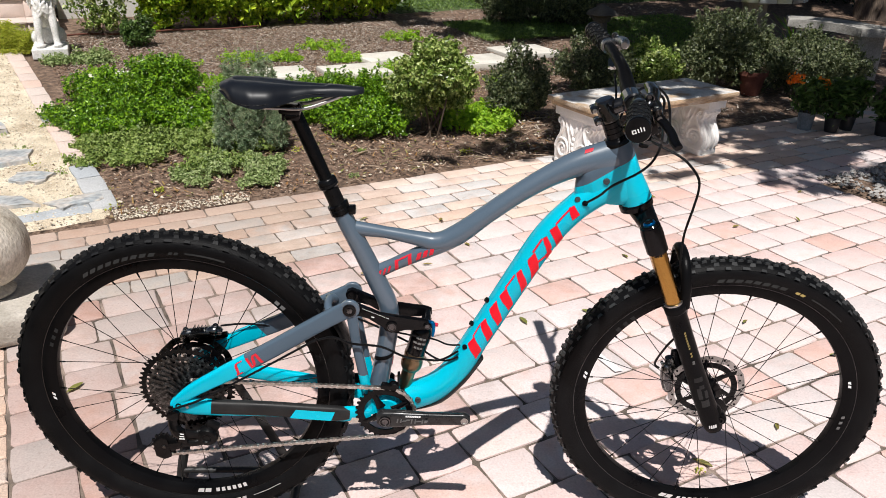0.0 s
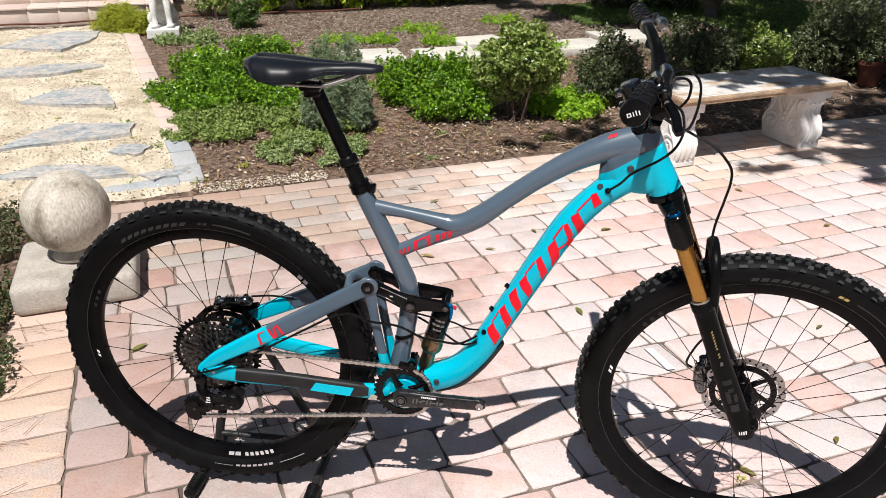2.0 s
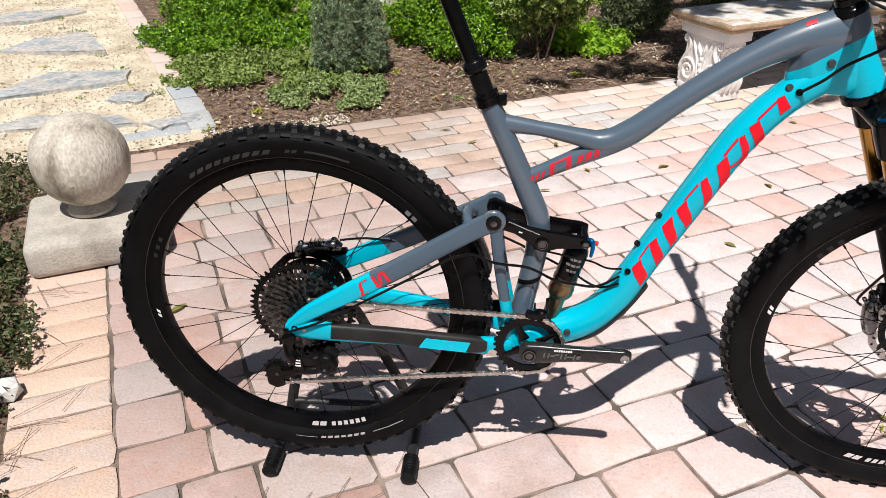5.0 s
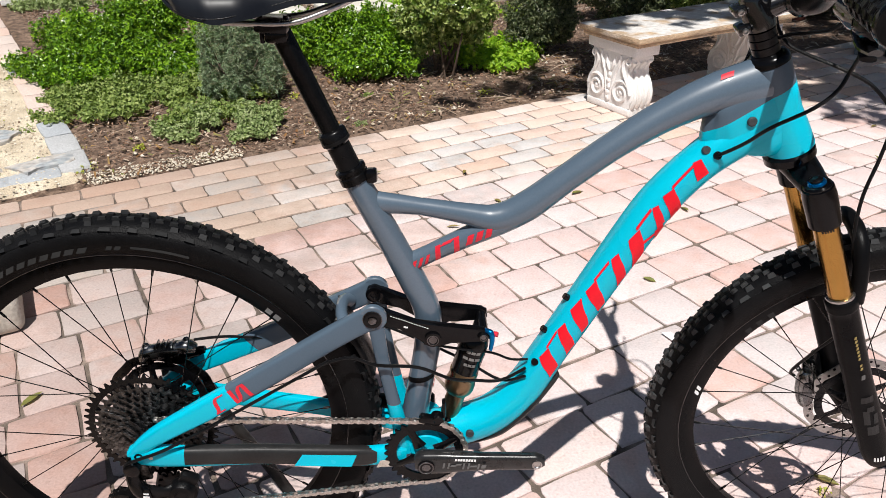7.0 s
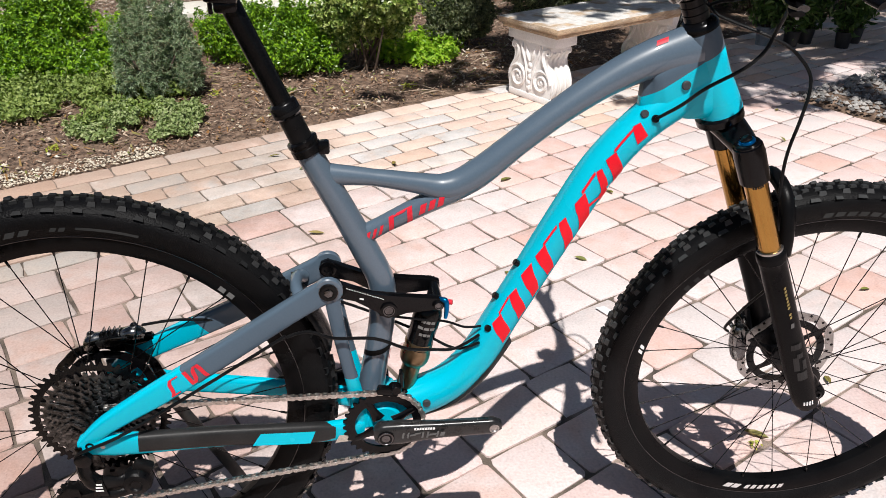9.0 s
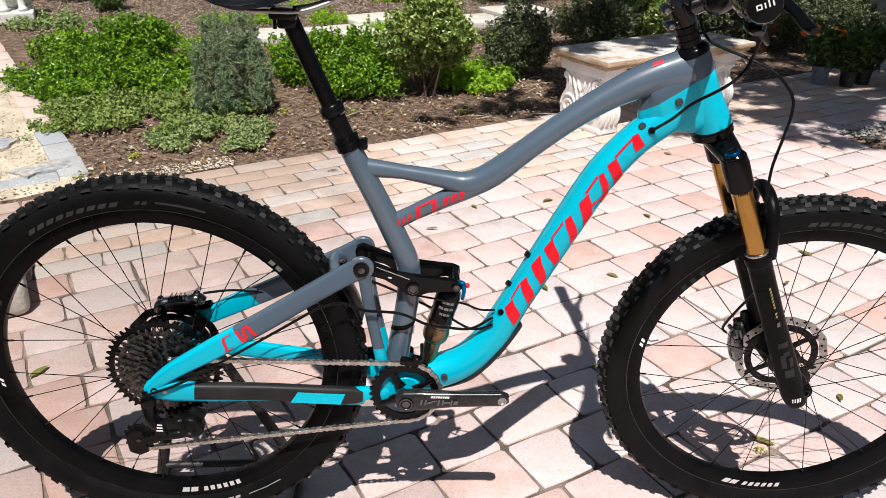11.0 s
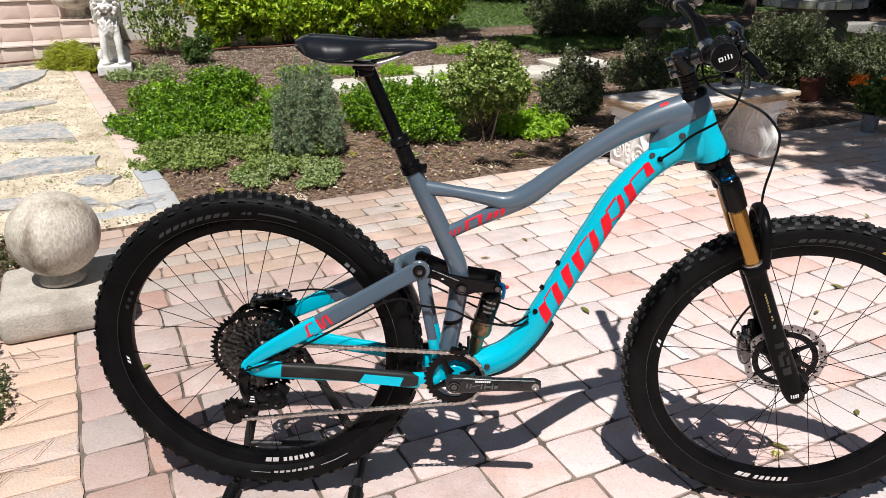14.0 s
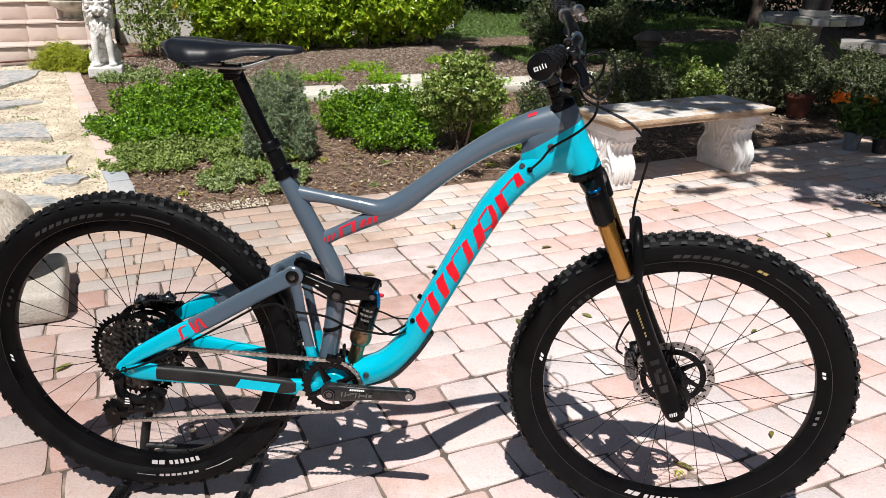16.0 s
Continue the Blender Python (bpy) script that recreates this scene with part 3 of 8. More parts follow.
# ---- ground, patio bed, path, house ----
EDGE_V, EDGE_U = 2.1, -0.67
GRAVEL_U, GRAVEL_V = 3.65, 1.08


def in_patio(u, v):
    return u > EDGE_U + 0.03 and v < EDGE_V - 0.03 and not (u > GRAVEL_U - 0.03 and v < GRAVEL_V + 0.03)


def spread(lo, hi, step, extra):
    xs = set(np.round(np.arange(lo, hi + 0.001, step), 3)) | set(extra)
    g = step
    a, b = lo, hi
    while b < 140:
        g *= 1.5
        a, b = a - g, b + g
        xs |= {round(a, 3), round(b, 3)}
    return sorted(xs)


def build_ground():
    us = spread(-4.5, 8.5, 0.1, [EDGE_U, EDGE_U + 0.032, EDGE_U + 0.029, GRAVEL_U, GRAVEL_U - 0.032, GRAVEL_U - 0.029])
    vs = spread(-3.0, 10.0, 0.1, [EDGE_V, EDGE_V - 0.032, EDGE_V - 0.029, GRAVEL_V, GRAVEL_V + 0.032, GRAVEL_V + 0.029])
    verts, faces = [], []
    for v in vs:
        for u in us:
            p = uv(u, v)
            if in_patio(u, v):
                z = -0.04
            else:
                z = rise(p.x, p.y) + 0.012 * noise.noise((p.x * 2.2, p.y * 2.2, 0)) + 0.006 * noise.noise((p.x * 9, p.y * 9, 3)) - 0.006
                if u > EDGE_U - 0.001 and v < EDGE_V + 0.001:
                    z = -0.012
            verts.append((p.x, p.y, z))
    w = len(us)
    for j in range(len(vs) - 1):
        for i in range(w - 1):
            a = j * w + i
            faces.append((a, a + 1, a + 1 + w, a + w))
    ob = new("ground", from_arrays("ground", verts, faces, M["mulch"], True))
    return tagged(ob, "brown mulch and soil under the whole garden", "ground", kind="structure")


build_ground()


def sheet(name, outline, material, label, category, lift, step=0.12, slant=0.0):
    """A flat sheet inside a u, v rectangle, following the ground."""
    u0, u1, v0, v1 = outline
    nu, nv = max(1, round((u1 - u0) / step)), max(1, round((v1 - v0) / step))
    verts, faces = [], []
    for j in range(nv + 1):
        for i in range(nu + 1):
            p = uv(u0 + (u1 - slant * j / nv - u0) * i / nu, v0 + (v1 - v0) * j / nv)
            z = rise(p.x, p.y) + lift + 0.006 * noise.noise((p.x * 5, p.y * 5, 1))
            if i in (0, nu) or j in (0, nv):
                z -= 0.05
            verts.append((p.x, p.y, z))
    for j in range(nv):
        for i in range(nu):
            a = j * (nu + 1) + i
            faces.append((a, a + 1, a + nu + 2, a + nu + 1))
    return tagged(new(name, from_arrays(name, verts, faces, material, True)), label, category, kind="structure")


bm = bmesh.new()
for u0, u1, v0, v1 in ((EDGE_U, GRAVEL_U, -5.1, EDGE_V), (GRAVEL_U, 9, GRAVEL_V, EDGE_V)):
    vs = [bm.verts.new(uv(a, b, -0.0068)) for a, b in ((u0, v0), (u1, v0), (u1, v1), (u0, v1))]
    bm.faces.new(vs)
patio = single("patio", bm, M["sand"], "pink and cream tumbled pavers laid in courses", "patio", kind="structure", smooth=False)
path = sheet("gravel_path", (-4.2, 0.13, EDGE_V, 6.27), M["gravel"], "cream gravel path with set flagstones", "path", 0.012, slant=0.343)
sheet("gravel_bed", (GRAVEL_U + 0.005, 8.4, -3.0, GRAVEL_V - 0.005), M["mulch"], "bed of loose grey gravel beside the patio", "gravel bed", 0.012)
sheet("lawn", (3.45, 9.5, 6.7, 9.9), M["lawn"], "patch of green lawn behind the shrubs", "lawn", 0.02, 0.2)


def scatter_stones(name, rects, count, size, material, label, seed, lift=0.004, flat=0.7):
    rng = np.random.default_rng(seed)
    octa = np.array([(1, 0, 0), (0, 1, 0), (-1, 0, 0), (0, -1, 0), (0, 0, 1), (0, 0, -1)], float)
    tri = np.array([(0, 1, 4), (1, 2, 4), (2, 3, 4), (3, 0, 4), (1, 0, 5), (2, 1, 5), (3, 2, 5), (0, 3, 5)])
    V3, F3 = [], []
    area = np.array([(r[1] - r[0]) * (r[3] - r[2]) for r in rects])
    pick = rng.choice(len(rects), count, p=area / area.sum())
    for i in range(count):
        u0, u1, v0, v1 = rects[pick[i]]
        p = uv(rng.uniform(u0, u1), rng.uniform(v0, v1))
        s = size * rng.uniform(0.55, 1.5)
        a = rng.uniform(0, 6.28)
        c = octa * (s, s * rng.uniform(0.6, 1), s * flat) * rng.uniform(0.75, 1.2, (6, 1))
        ca, sa = math.cos(a), math.sin(a)
        c = np.stack([c[:, 0] * ca - c[:, 1] * sa, c[:, 0] * sa + c[:, 1] * ca, c[:, 2]], 1)
        V3.append(c + (p.x, p.y, rise(p.x, p.y) + lift + s * 0.3))
        F3.append(tri + 6 * i)
    ob = new(name, from_arrays(name, np.concatenate(V3), np.concatenate(F3), material))
    return tagged(ob, label, "pebbles", kind="stuff")


scatter_stones("path_pebbles", [(-2.6, -0.05, EDGE_V + 0.02, 3.2), (-2.6, -0.14, 3.2, 4.4), (-2.6, -0.26, 4.4, 6.2)], 17000, 0.0062, M["pebble"], "loose cream pebbles on the path", 3, 0.012)
scatter_stones("bed_pebbles", [(GRAVEL_U + 0.03, 6.0, -0.6, GRAVEL_V - 0.03)], 5000, 0.016, M["grey_pebble"], "loose grey pebbles in the bed", 4, 0.012)
scatter_stones("edge_pebbles", [(0.05, 0.7, EDGE_V + 0.01, 2.25)], 800, 0.0052, M["pebble"], "cream pebbles spilled along the bed edge", 5, 0.0)


def scatter_chips(name, rects, count, seed, material, size=0.022, label="bark chips and dry leaves on the soil"):
    rng = np.random.default_rng(seed)
    V3, F3 = [], []
    area = np.array([(r[1] - r[0]) * (r[3] - r[2]) for r in rects])
    pick = rng.choice(len(rects), count, p=area / area.sum())
    for i in range(count):
        u0, u1, v0, v1 = rects[pick[i]]
        p = uv(rng.uniform(u0, u1), rng.uniform(v0, v1))
        ln, wd = size * rng.uniform(0.5, 2.0), size * rng.uniform(0.18, 0.5)
        m = pose(p.x, p.y, rise(p.x, p.y) + rng.uniform(0.002, 0.016), rng.uniform(-28, 28), rng.uniform(-28, 28), rng.uniform(0, 360))
        q = [m @ Vector(c) for c in ((-ln, -wd, 0), (ln * 0.8, -wd * 0.8, 0.003), (ln, wd * 0.7, 0), (-ln * 0.7, wd, 0.003))]
        V3 += [tuple(c) for c in q]
        F3.append((4 * i, 4 * i + 1, 4 * i + 2, 4 * i + 3))
    return tagged(new(name, from_arrays(name, V3, F3, material)), label, "mulch", kind="stuff")


scatter_chips("bark_mulch", [(0.0, 4.3, EDGE_V + 0.02, 3.6), (0.0, 4.6, 3.6, 6.2)], 30000, 6, M["chips"], 0.008)
scatter_chips("dry_litter", [(0.1, 4.2, 4.2, 6.3)], 22000, 15, M["litter"], 0.009, "dry greyish leaf litter on the soil")
scatter_chips("leaf_scraps", [(0.0, 3.3, EDGE_V + 0.03, 4.4)], 1500, 12, M["leaf_dry"], 0.014, "dry leaf scraps lying on the mulch")
scatter_chips("path_litter", [(-2.6, -0.1, EDGE_V + 0.05, 6.1)], 500, 9, M["chips"], 0.01, "bits of bark and dry leaf on the path")
scatter_chips("leaf_litter", [(2.4, 7.5, EDGE_V + 0.02, 7.0)], 5000, 7, M["litter"], 0.015)

# flagstones of the path
STONES = [
    [(-3.55, 4.95), (-3.14, 5.04), (-3.02, 4.7), (-3.06, 4.28), (-3.6, 4.3)],
    [(-3.2, 3.75), (-2.91, 3.98), (-2.66, 4.05), (-2.52, 3.96), (-2.77, 3.62), (-3.1, 3.5)],
    [(-2.60, 3.02), (-2.52, 3.48), (-2.27, 3.50), (-1.95, 3.06), (-2.2, 3.02)],
    [(-2.22, 2.22), (-2.18, 2.55), (-2.12, 2.73), (-1.69, 2.78), (-1.63, 2.59)],
    [(-1.61, 2.30), (-1.61, 2.45), (-1.42, 2.46), (-1.44, 2.30)],
    [(-2.0, 1.88), (-1.86, 2.11), (-1.45, 2.14), (-1.32, 2.02), (-1.62, 1.95)],
    [(-1.32, 2.06), (-1.12, 2.20), (-1.04, 2.14), (-1.2, 1.99)],
]
for pts in STONES:
    cx, cy = sum(p[0] for p in pts) / len(pts), sum(p[1] for p in pts) / len(pts)
    edge = []
    for i, a in enumerate(pts):
        b = pts[(i + 1) % len(pts)]
        for t in (0, 0.2, 0.4, 0.6, 0.8):
            x, y = a[0] + (b[0] - a[0]) * t, a[1] + (b[1] - a[1]) * t
            edge.append((x - cx + random.uniform(-0.014, 0.014), y - cy + random.uniform(-0.014, 0.014)))
    area2 = sum(edge[i][0] * edge[(i + 1) % len(edge)][1] - edge[(i + 1) % len(edge)][0] * edge[i][1] for i in range(len(edge)))
    if area2 < 0:
        edge = edge[::-1]
    bm = plate(bmesh.new(), edge, 0.05, pose(cx, cy, rise(cx, cy) + 0.0, random.uniform(-0.8, 1.6), random.uniform(-0.8, 0.8), 0), 0.004)
    single("flagstone", bm, M["slate"], "irregular grey flagstone set in the gravel", "flagstone", "flagstones in the path")

# pale slabs across the beds
for x, y, a, w, d in ((-0.62, 4.66, 22, 0.5, 0.42), (-0.02, 4.86, 26, 0.52, 0.42), (0.2, 5.36, 30, 0.44, 0.36), (1.06, 5.4, 27, 0.5, 0.42), (1.5, 5.86, 24, 0.55, 0.46), (-1.72, 4.35, 18, 0.5, 0.42)):
    bm = slab(bmesh.new(), (w, d, 0.06), pose(x, y, rise(x, y) + 0.012, 0, 0, a), 0.008)
    single("stepping_slab", bm, M["white_slab"], "pale concrete stepping slab in the mulch", "paving slab", "stepping slabs across the bed")

# house: steps, porch and wall
bm = bmesh.new()
for i in range(6):
    v0 = 6.29 + 0.32 * i
    z1 = 0.19 + 0.17 * (i + 1)
    depth = 9.2 - v0
    slab(bm, (5.5, depth, 0.16), Matrix.Translation(uv(-2.6, v0 + depth / 2, z1 - 0.085)) @ pose(0, 0, 0, 0, 0, 27), 0.006)
slab(bm, (5.5, 2.9, 0.25), Matrix.Translation(uv(-2.6, 6.31 + 1.45, 0.09)) @ pose(0, 0, 0, 0, 0, 27), 0)
steps = single("steps", bm, M["tile"], "terracotta-tiled garden steps up to the house", "steps", kind="structure")
bm = bmesh.new()
slab(bm, (3.9, 0.22, 3.3), Matrix.Translation(uv(2.15, 7.42, 1.7)) @ pose(0, 0, 0, 0, 0, 27), 0.01)
slab(bm, (0.22, 1.9, 3.3), Matrix.Translation(uv(0.28, 8.48, 1.7)) @ pose(0, 0, 0, 0, 0, 27), 0.01)
slab(bm, (6.2, 0.22, 3.3), Matrix.Translation(uv(-2.9, 9.3, 1.7)) @ pose(0, 0, 0, 0, 0, 27), 0.01)
single("wall_north", bm, M["stucco"], "white stucco house wall behind the hedge", "wall", kind="structure")
bm = bmesh.new()
hp = [uv(-1.5 + 0.12 * i, 6.262 + (0.03 if i < 14 else 0.06) * math.sin(i * 0.9) * (i > 12), 0.232 + 0.005 * math.sin(i)) for i in range(30)]
tube(bm, hp, 0.008, 8, (0, 0, 1), k=3)
single("garden_hose", bm, M["terracotta"], "dark red garden hose lying on the mulch", "hose")

# ---- plants ----


def leaves(centres, outward, size, rng, slim=0.5, up=0.25, droop=0.0):
    """Folded leaf blades: vertices and faces for leaves at the centres."""
    n = len(centres)
    out = outward + rng.normal(0, 0.55, (n, 3))
    out[:, 2] += up
    out /= np.linalg.norm(out, axis=1, keepdims=True) + 1e-9
    rnd = rng.normal(0, 1, (n, 3))
    side = np.cross(out, rnd)
    side /= np.linalg.norm(side, axis=1, keepdims=True) + 1e-9
    ax = np.cross(side, out)
    ax = ax + out * rng.uniform(-0.2, 0.6, (n, 1))
    ax /= np.linalg.norm(ax, axis=1, keepdims=True) + 1e-9
    nrm = np.cross(ax, side)
    s = size * rng.uniform(0.6, 1.35, (n, 1))
    base = centres - ax * s * 0.5
    tip = centres + ax * s * 0.5 - nrm * s * droop
    l = centres + side * s * slim * 0.5 + nrm * s * 0.12
    r = centres - side * s * slim * 0.5 + nrm * s * 0.12
    verts = np.stack([base, l, tip, r], 1).reshape(-1, 3)
    i = np.arange(n) * 4
    faces = np.concatenate([np.stack([i, i + 2, i + 1], 1), np.stack([i, i + 3, i + 2], 1)])
    return verts, faces


def blob_points(blobs, n, rng, depth=0.45, lump=0.16, sprig=0.0, per=14, rear=0.3):
    """Points in lumpy ellipsoids (x, y, z, rx, ry, rz); sprig: length of the shoots that the outer leaves sit on; rear: share of leaves inside."""
    B = np.array(blobs, float)
    wgt = (B[:, 3] * B[:, 4] + B[:, 5] * B[:, 4] + B[:, 3] * B[:, 5])
    ph = rng.uniform(0, 6.28, (len(B), 3))

    def shell(count, lo, hi):
        k = rng.choice(len(B), count, p=wgt / wgt.sum())
        d = rng.normal(0, 1, (count, 3))
        d /= np.linalg.norm(d, axis=1, keepdims=True)
        lumps = 1 + lump * (np.sin(d[:, 0] * 7 + ph[k, 0]) + np.sin(d[:, 1] * 8 + ph[k, 1]) + np.sin(d[:, 2] * 6 + ph[k, 2])) / 1.7
        r = lumps * (hi - (hi - lo) * rng.uniform(0, 1, count) ** 1.6)
        c = B[k, :3] + d * B[k, 3:6] * r[:, None]
        o = d / B[k, 3:6]
        return c, o / np.linalg.norm(o, axis=1, keepdims=True)

    if not sprig:
        return shell(n, 1 - depth, 1.0)
    inner = int(n * rear)
    ci, oi = shell(inner, 0.35, 0.85)
    shoots = max(1, (n - inner) // per)
    cs, os = shell(shoots, 1 - depth * 0.6, 1.0)
    os = os + rng.normal(0, 0.35, os.shape) + np.array((0, 0, 0.45))
    os /= np.linalg.norm(os, axis=1, keepdims=True)
    pick = rng.integers(0, shoots, n - inner)
    t = rng.uniform(-1.0, 0.35, (n - inner, 1))
    off = rng.normal(0, 1, (n - inner, 3))
    off -= os[pick] * np.sum(off * os[pick], axis=1, keepdims=True)
    off /= np.linalg.norm(off, axis=1, keepdims=True)
    length = sprig * rng.uniform(0.6, 1.3, (shoots, 1))
    co = cs[pick] + os[pick] * t * length[pick] + off * sprig * 0.3 * (0.75 - 0.5 * t) * rng.uniform(0.3, 1, (n - inner, 1))
    oo = 0.7 * os[pick] + 0.8 * off
    oo /= np.linalg.norm(oo, axis=1, keepdims=True)
    return np.concatenate([co, ci]), np.concatenate([oo, oi])


def shrub(name, at, blobs, n, size, mat, label, category="shrub", group="", seed=0, slim=0.5, stems=6, stem_r=0.006, up=0.25, depth=0.45, lump=0.16, droop=0.1, spread_r=0.05, stem_mat="twig", tuft=2.8, per=22, rear=0.3):
    """A plant with stems and a crown of single leaves; blobs are relative to its foot."""
    rng = np.random.default_rng(seed)
    x, y = at
    z = rise(x, y) if V.x * x + V.y * y > EDGE_V else 0.0
    root = thing(name, label, category, group, (x, y, z))
    c, o = blob_points(blobs, n, rng, depth, lump, size * tuft, per, rear)
    keep = c[:, 2] > 0.004
    vts, fcs = leaves(c[keep], o[keep], size, rng, slim, up, droop)
    crown = new("crown", from_arrays("crown", vts, fcs, M[mat]))
    crown.parent = root
    if stems:
        bm = bmesh.new()
        for i in range(stems):
            b = blobs[i % len(blobs)]
            a = rng.uniform(0, 6.28)
            foot = Vector((spread_r * math.cos(a), spread_r * math.sin(a), -0.02))
            top = Vector((b[0] + rng.uniform(-0.6, 0.6) * b[3], b[1] + rng.uniform(-0.6, 0.6) * b[4], b[2] + rng.uniform(0, 0.6) * b[5]))
            mid = foot.lerp(top, 0.5) + Vector((rng.uniform(-0.03, 0.03), rng.uniform(-0.03, 0.03), 0))
            tube(bm, [foot, mid, top], [stem_r, stem_r * 0.75, stem_r * 0.35], 6, (1, 0, 0), k=3)
        part("branchwork", bm, M[stem_mat], root)
    return root


def blades(name, at, n, rad, h, mat, label, category, group="", seed=0, lean=0.5, w=0.005):
    """A tuft of narrow upright blades."""
    rng = np.random.default_rng(seed)
    root = thing(name, label, category, group, (*at, rise(*at)))
    r = rad * np.sqrt(rng.uniform(0, 1, n))
    a = rng.uniform(0, 6.28, n)
    foot = np.stack([r * np.cos(a), r * np.sin(a), np.zeros(n) - 0.01], 1)
    a2 = a + rng.normal(0, 0.7, n)
    hh = h * rng.uniform(0.5, 1.15, n)
    out = np.stack([np.cos(a2), np.sin(a2), np.zeros(n)], 1) * (hh * lean * rng.uniform(0.1, 1.1, n))[:, None]
    mid = foot + out * 0.35 + np.stack([0 * hh, 0 * hh, hh * 0.65], 1)
    tip = foot + out + np.stack([0 * hh, 0 * hh, hh], 1)
    side = np.stack([-np.sin(a2), np.cos(a2), np.zeros(n)], 1) * w
    vts = np.stack([foot - side, foot + side, mid + side, mid - side, tip], 1).reshape(-1, 3)
    i = np.arange(n) * 5
    faces = [tuple(q) for q in np.stack([i, i + 1, i + 2, i + 3], 1)] + [tuple(q) for q in np.stack([i + 3, i + 2, i + 4], 1)]
    ob = new("blades", from_arrays("blades", vts, faces, M[mat]))
    ob.parent = root
    return root


# beds behind the patio
def mounds(count, rx, ry, lo, hi, size, seed):
    """Small overlapping mounds over an ellipse, higher at the back."""
    rm = random.Random(seed)
    out = []
    for _ in range(count):
        a, q = rm.uniform(0, 6.28), math.sqrt(rm.uniform(0, 1))
        x, y = rx * q * math.cos(a), ry * q * math.sin(a)
        h = (lo + (hi - lo) * min(1, max(0, 0.5 + 0.8 * y / ry))) * (1 - 0.35 * q * q) * rm.uniform(0.8, 1.15)
        w = size * rm.uniform(0.75, 1.2)
        out.append((x, y, h * 0.55, w, w, h * 0.5))
    return out


shrub("jasmine_shrub", (-1.26, 3.58), mounds(50, 0.6, 0.52, 0.16, 0.33, 0.12, 3), 62000, 0.022, "leaf_bright", "spreading bright green glossy shrub in mulch", "shrub", "", 11, 0.6, 14, lump=0.3, rear=0.16, per=16)
shrub("box_shrub", (0.02, 3.5), mounds(30, 0.4, 0.36, 0.22, 0.37, 0.11, 4), 36000, 0.021, "leaf_bright", "rounded bright green box-like shrub", "shrub", "", 12, 0.6, 16, lump=0.3, rear=0.16, per=16)
shrub("groundcover", (-0.96, 2.88), mounds(40, 0.58, 0.36, 0.06, 0.13, 0.11, 7), 26000, 0.021, "leaf_cover", "low pale green creeping groundcover", "groundcover", "creeping plants", 13, 0.7, 0)
shrub("groundcover", (-0.52, 2.52), mounds(16, 0.3, 0.22, 0.05, 0.12, 0.08, 8), 11000, 0.018, "leaf_silver", "low silvery creeping herb by the patio edge", "groundcover", "creeping plants", 14, 0.7, 0)
rc = random.Random(5)
CONIFER = []
for i in range(26):
    a, q = rc.uniform(0, 6.28), math.sqrt(rc.uniform(0, 1))
    h = (0.78 - 0.42 * q ** 1.2) * rc.uniform(0.68, 1.08)
    CONIFER.append((0.2 * q * math.cos(a), 0.19 * q * math.sin(a), h * 0.42, 0.05, 0.05, h * 0.36))
    CONIFER.append((0.22 * q * math.cos(a), 0.2 * q * math.sin(a), h * 0.72, 0.026, 0.026, h * 0.3))
shrub("dwarf_conifer", (-0.5, 2.98), CONIFER, 62000, 0.02, "leaf_juniper", "feathery blue-green dwarf conifer", "shrub", "", 15, 0.2, 8, up=1.2, lump=0.22, tuft=2.6, per=24)
shrub("variegated_shrub", (0.6, 3.36), [(0, 0, 0.40, 0.24, 0.22, 0.2), (-0.12, 0.0, 0.3, 0.16, 0.16, 0.16), (0.13, 0.04, 0.32, 0.16, 0.16, 0.15), (0.03, -0.05, 0.5, 0.15, 0.14, 0.13)], 23000, 0.028, "leaf_varieg", "cream-edged variegated shrub on bare stems", "shrub", "variegated shrubs", 16, 0.6, 14, 0.007, spread_r=0.07)
shrub("lime_groundcover", (0.93, 3.76), [(0, 0, 0.03, 0.34, 0.26, 0.08), (-0.16, -0.1, 0.03, 0.2, 0.24, 0.09), (0.02, -0.26, 0.02, 0.2, 0.18, 0.06)], 9000, 0.028, "leaf_lime", "sunlit lime green groundcover", "groundcover", "", 17, 0.6, 0)
shrub("dark_shrub", (1.2, 3.8), [(0, 0, 0.28, 0.2, 0.2, 0.22), (-0.06, 0.0, 0.16, 0.17, 0.17, 0.15), (0.1, 0.03, 0.2, 0.16, 0.16, 0.18)], 12000, 0.023, "leaf_shade", "rounded dark green shrub behind the bench", "shrub", "dark shrubs", 18, 0.55, 9)
shrub("dark_shrub", (1.85, 4.55), [(0, 0, 0.22, 0.3, 0.24, 0.24), (0.2, 0.05, 0.2, 0.22, 0.2, 0.2)], 11000, 0.025, "leaf_shade", "rounded dark green shrub behind the bench", "shrub", "dark shrubs", 19, 0.55, 9)
shrub("variegated_shrub", (2.38, 4.75), [(0, 0, 0.2, 0.25, 0.22, 0.2), (0.12, 0.1, 0.16, 0.2, 0.2, 0.16)], 7500, 0.03, "leaf_varieg", "small variegated shrub behind the bench", "shrub", "variegated shrubs", 20, 0.6, 9)
shrub("dark_shrub", (3.05, 4.85), [(0, 0, 0.35, 0.34, 0.3, 0.32), (0.25, 0.0, 0.25, 0.3, 0.28, 0.25), (-0.25, 0.0, 0.22, 0.22, 0.2, 0.2)], 22000, 0.025, "leaf_shade", "broad dark green shrub in tree shade", "shrub", "dark shrubs", 21, 0.5, 12)
shrub("dark_shrub", (3.72, 4.78), [(0, 0, 0.27, 0.36, 0.28, 0.26), (0.3, 0.1, 0.22, 0.28, 0.26, 0.2)], 20000, 0.025, "leaf_shade", "broad dark green shrub in tree shade", "shrub", "dark shrubs", 22, 0.5, 12)
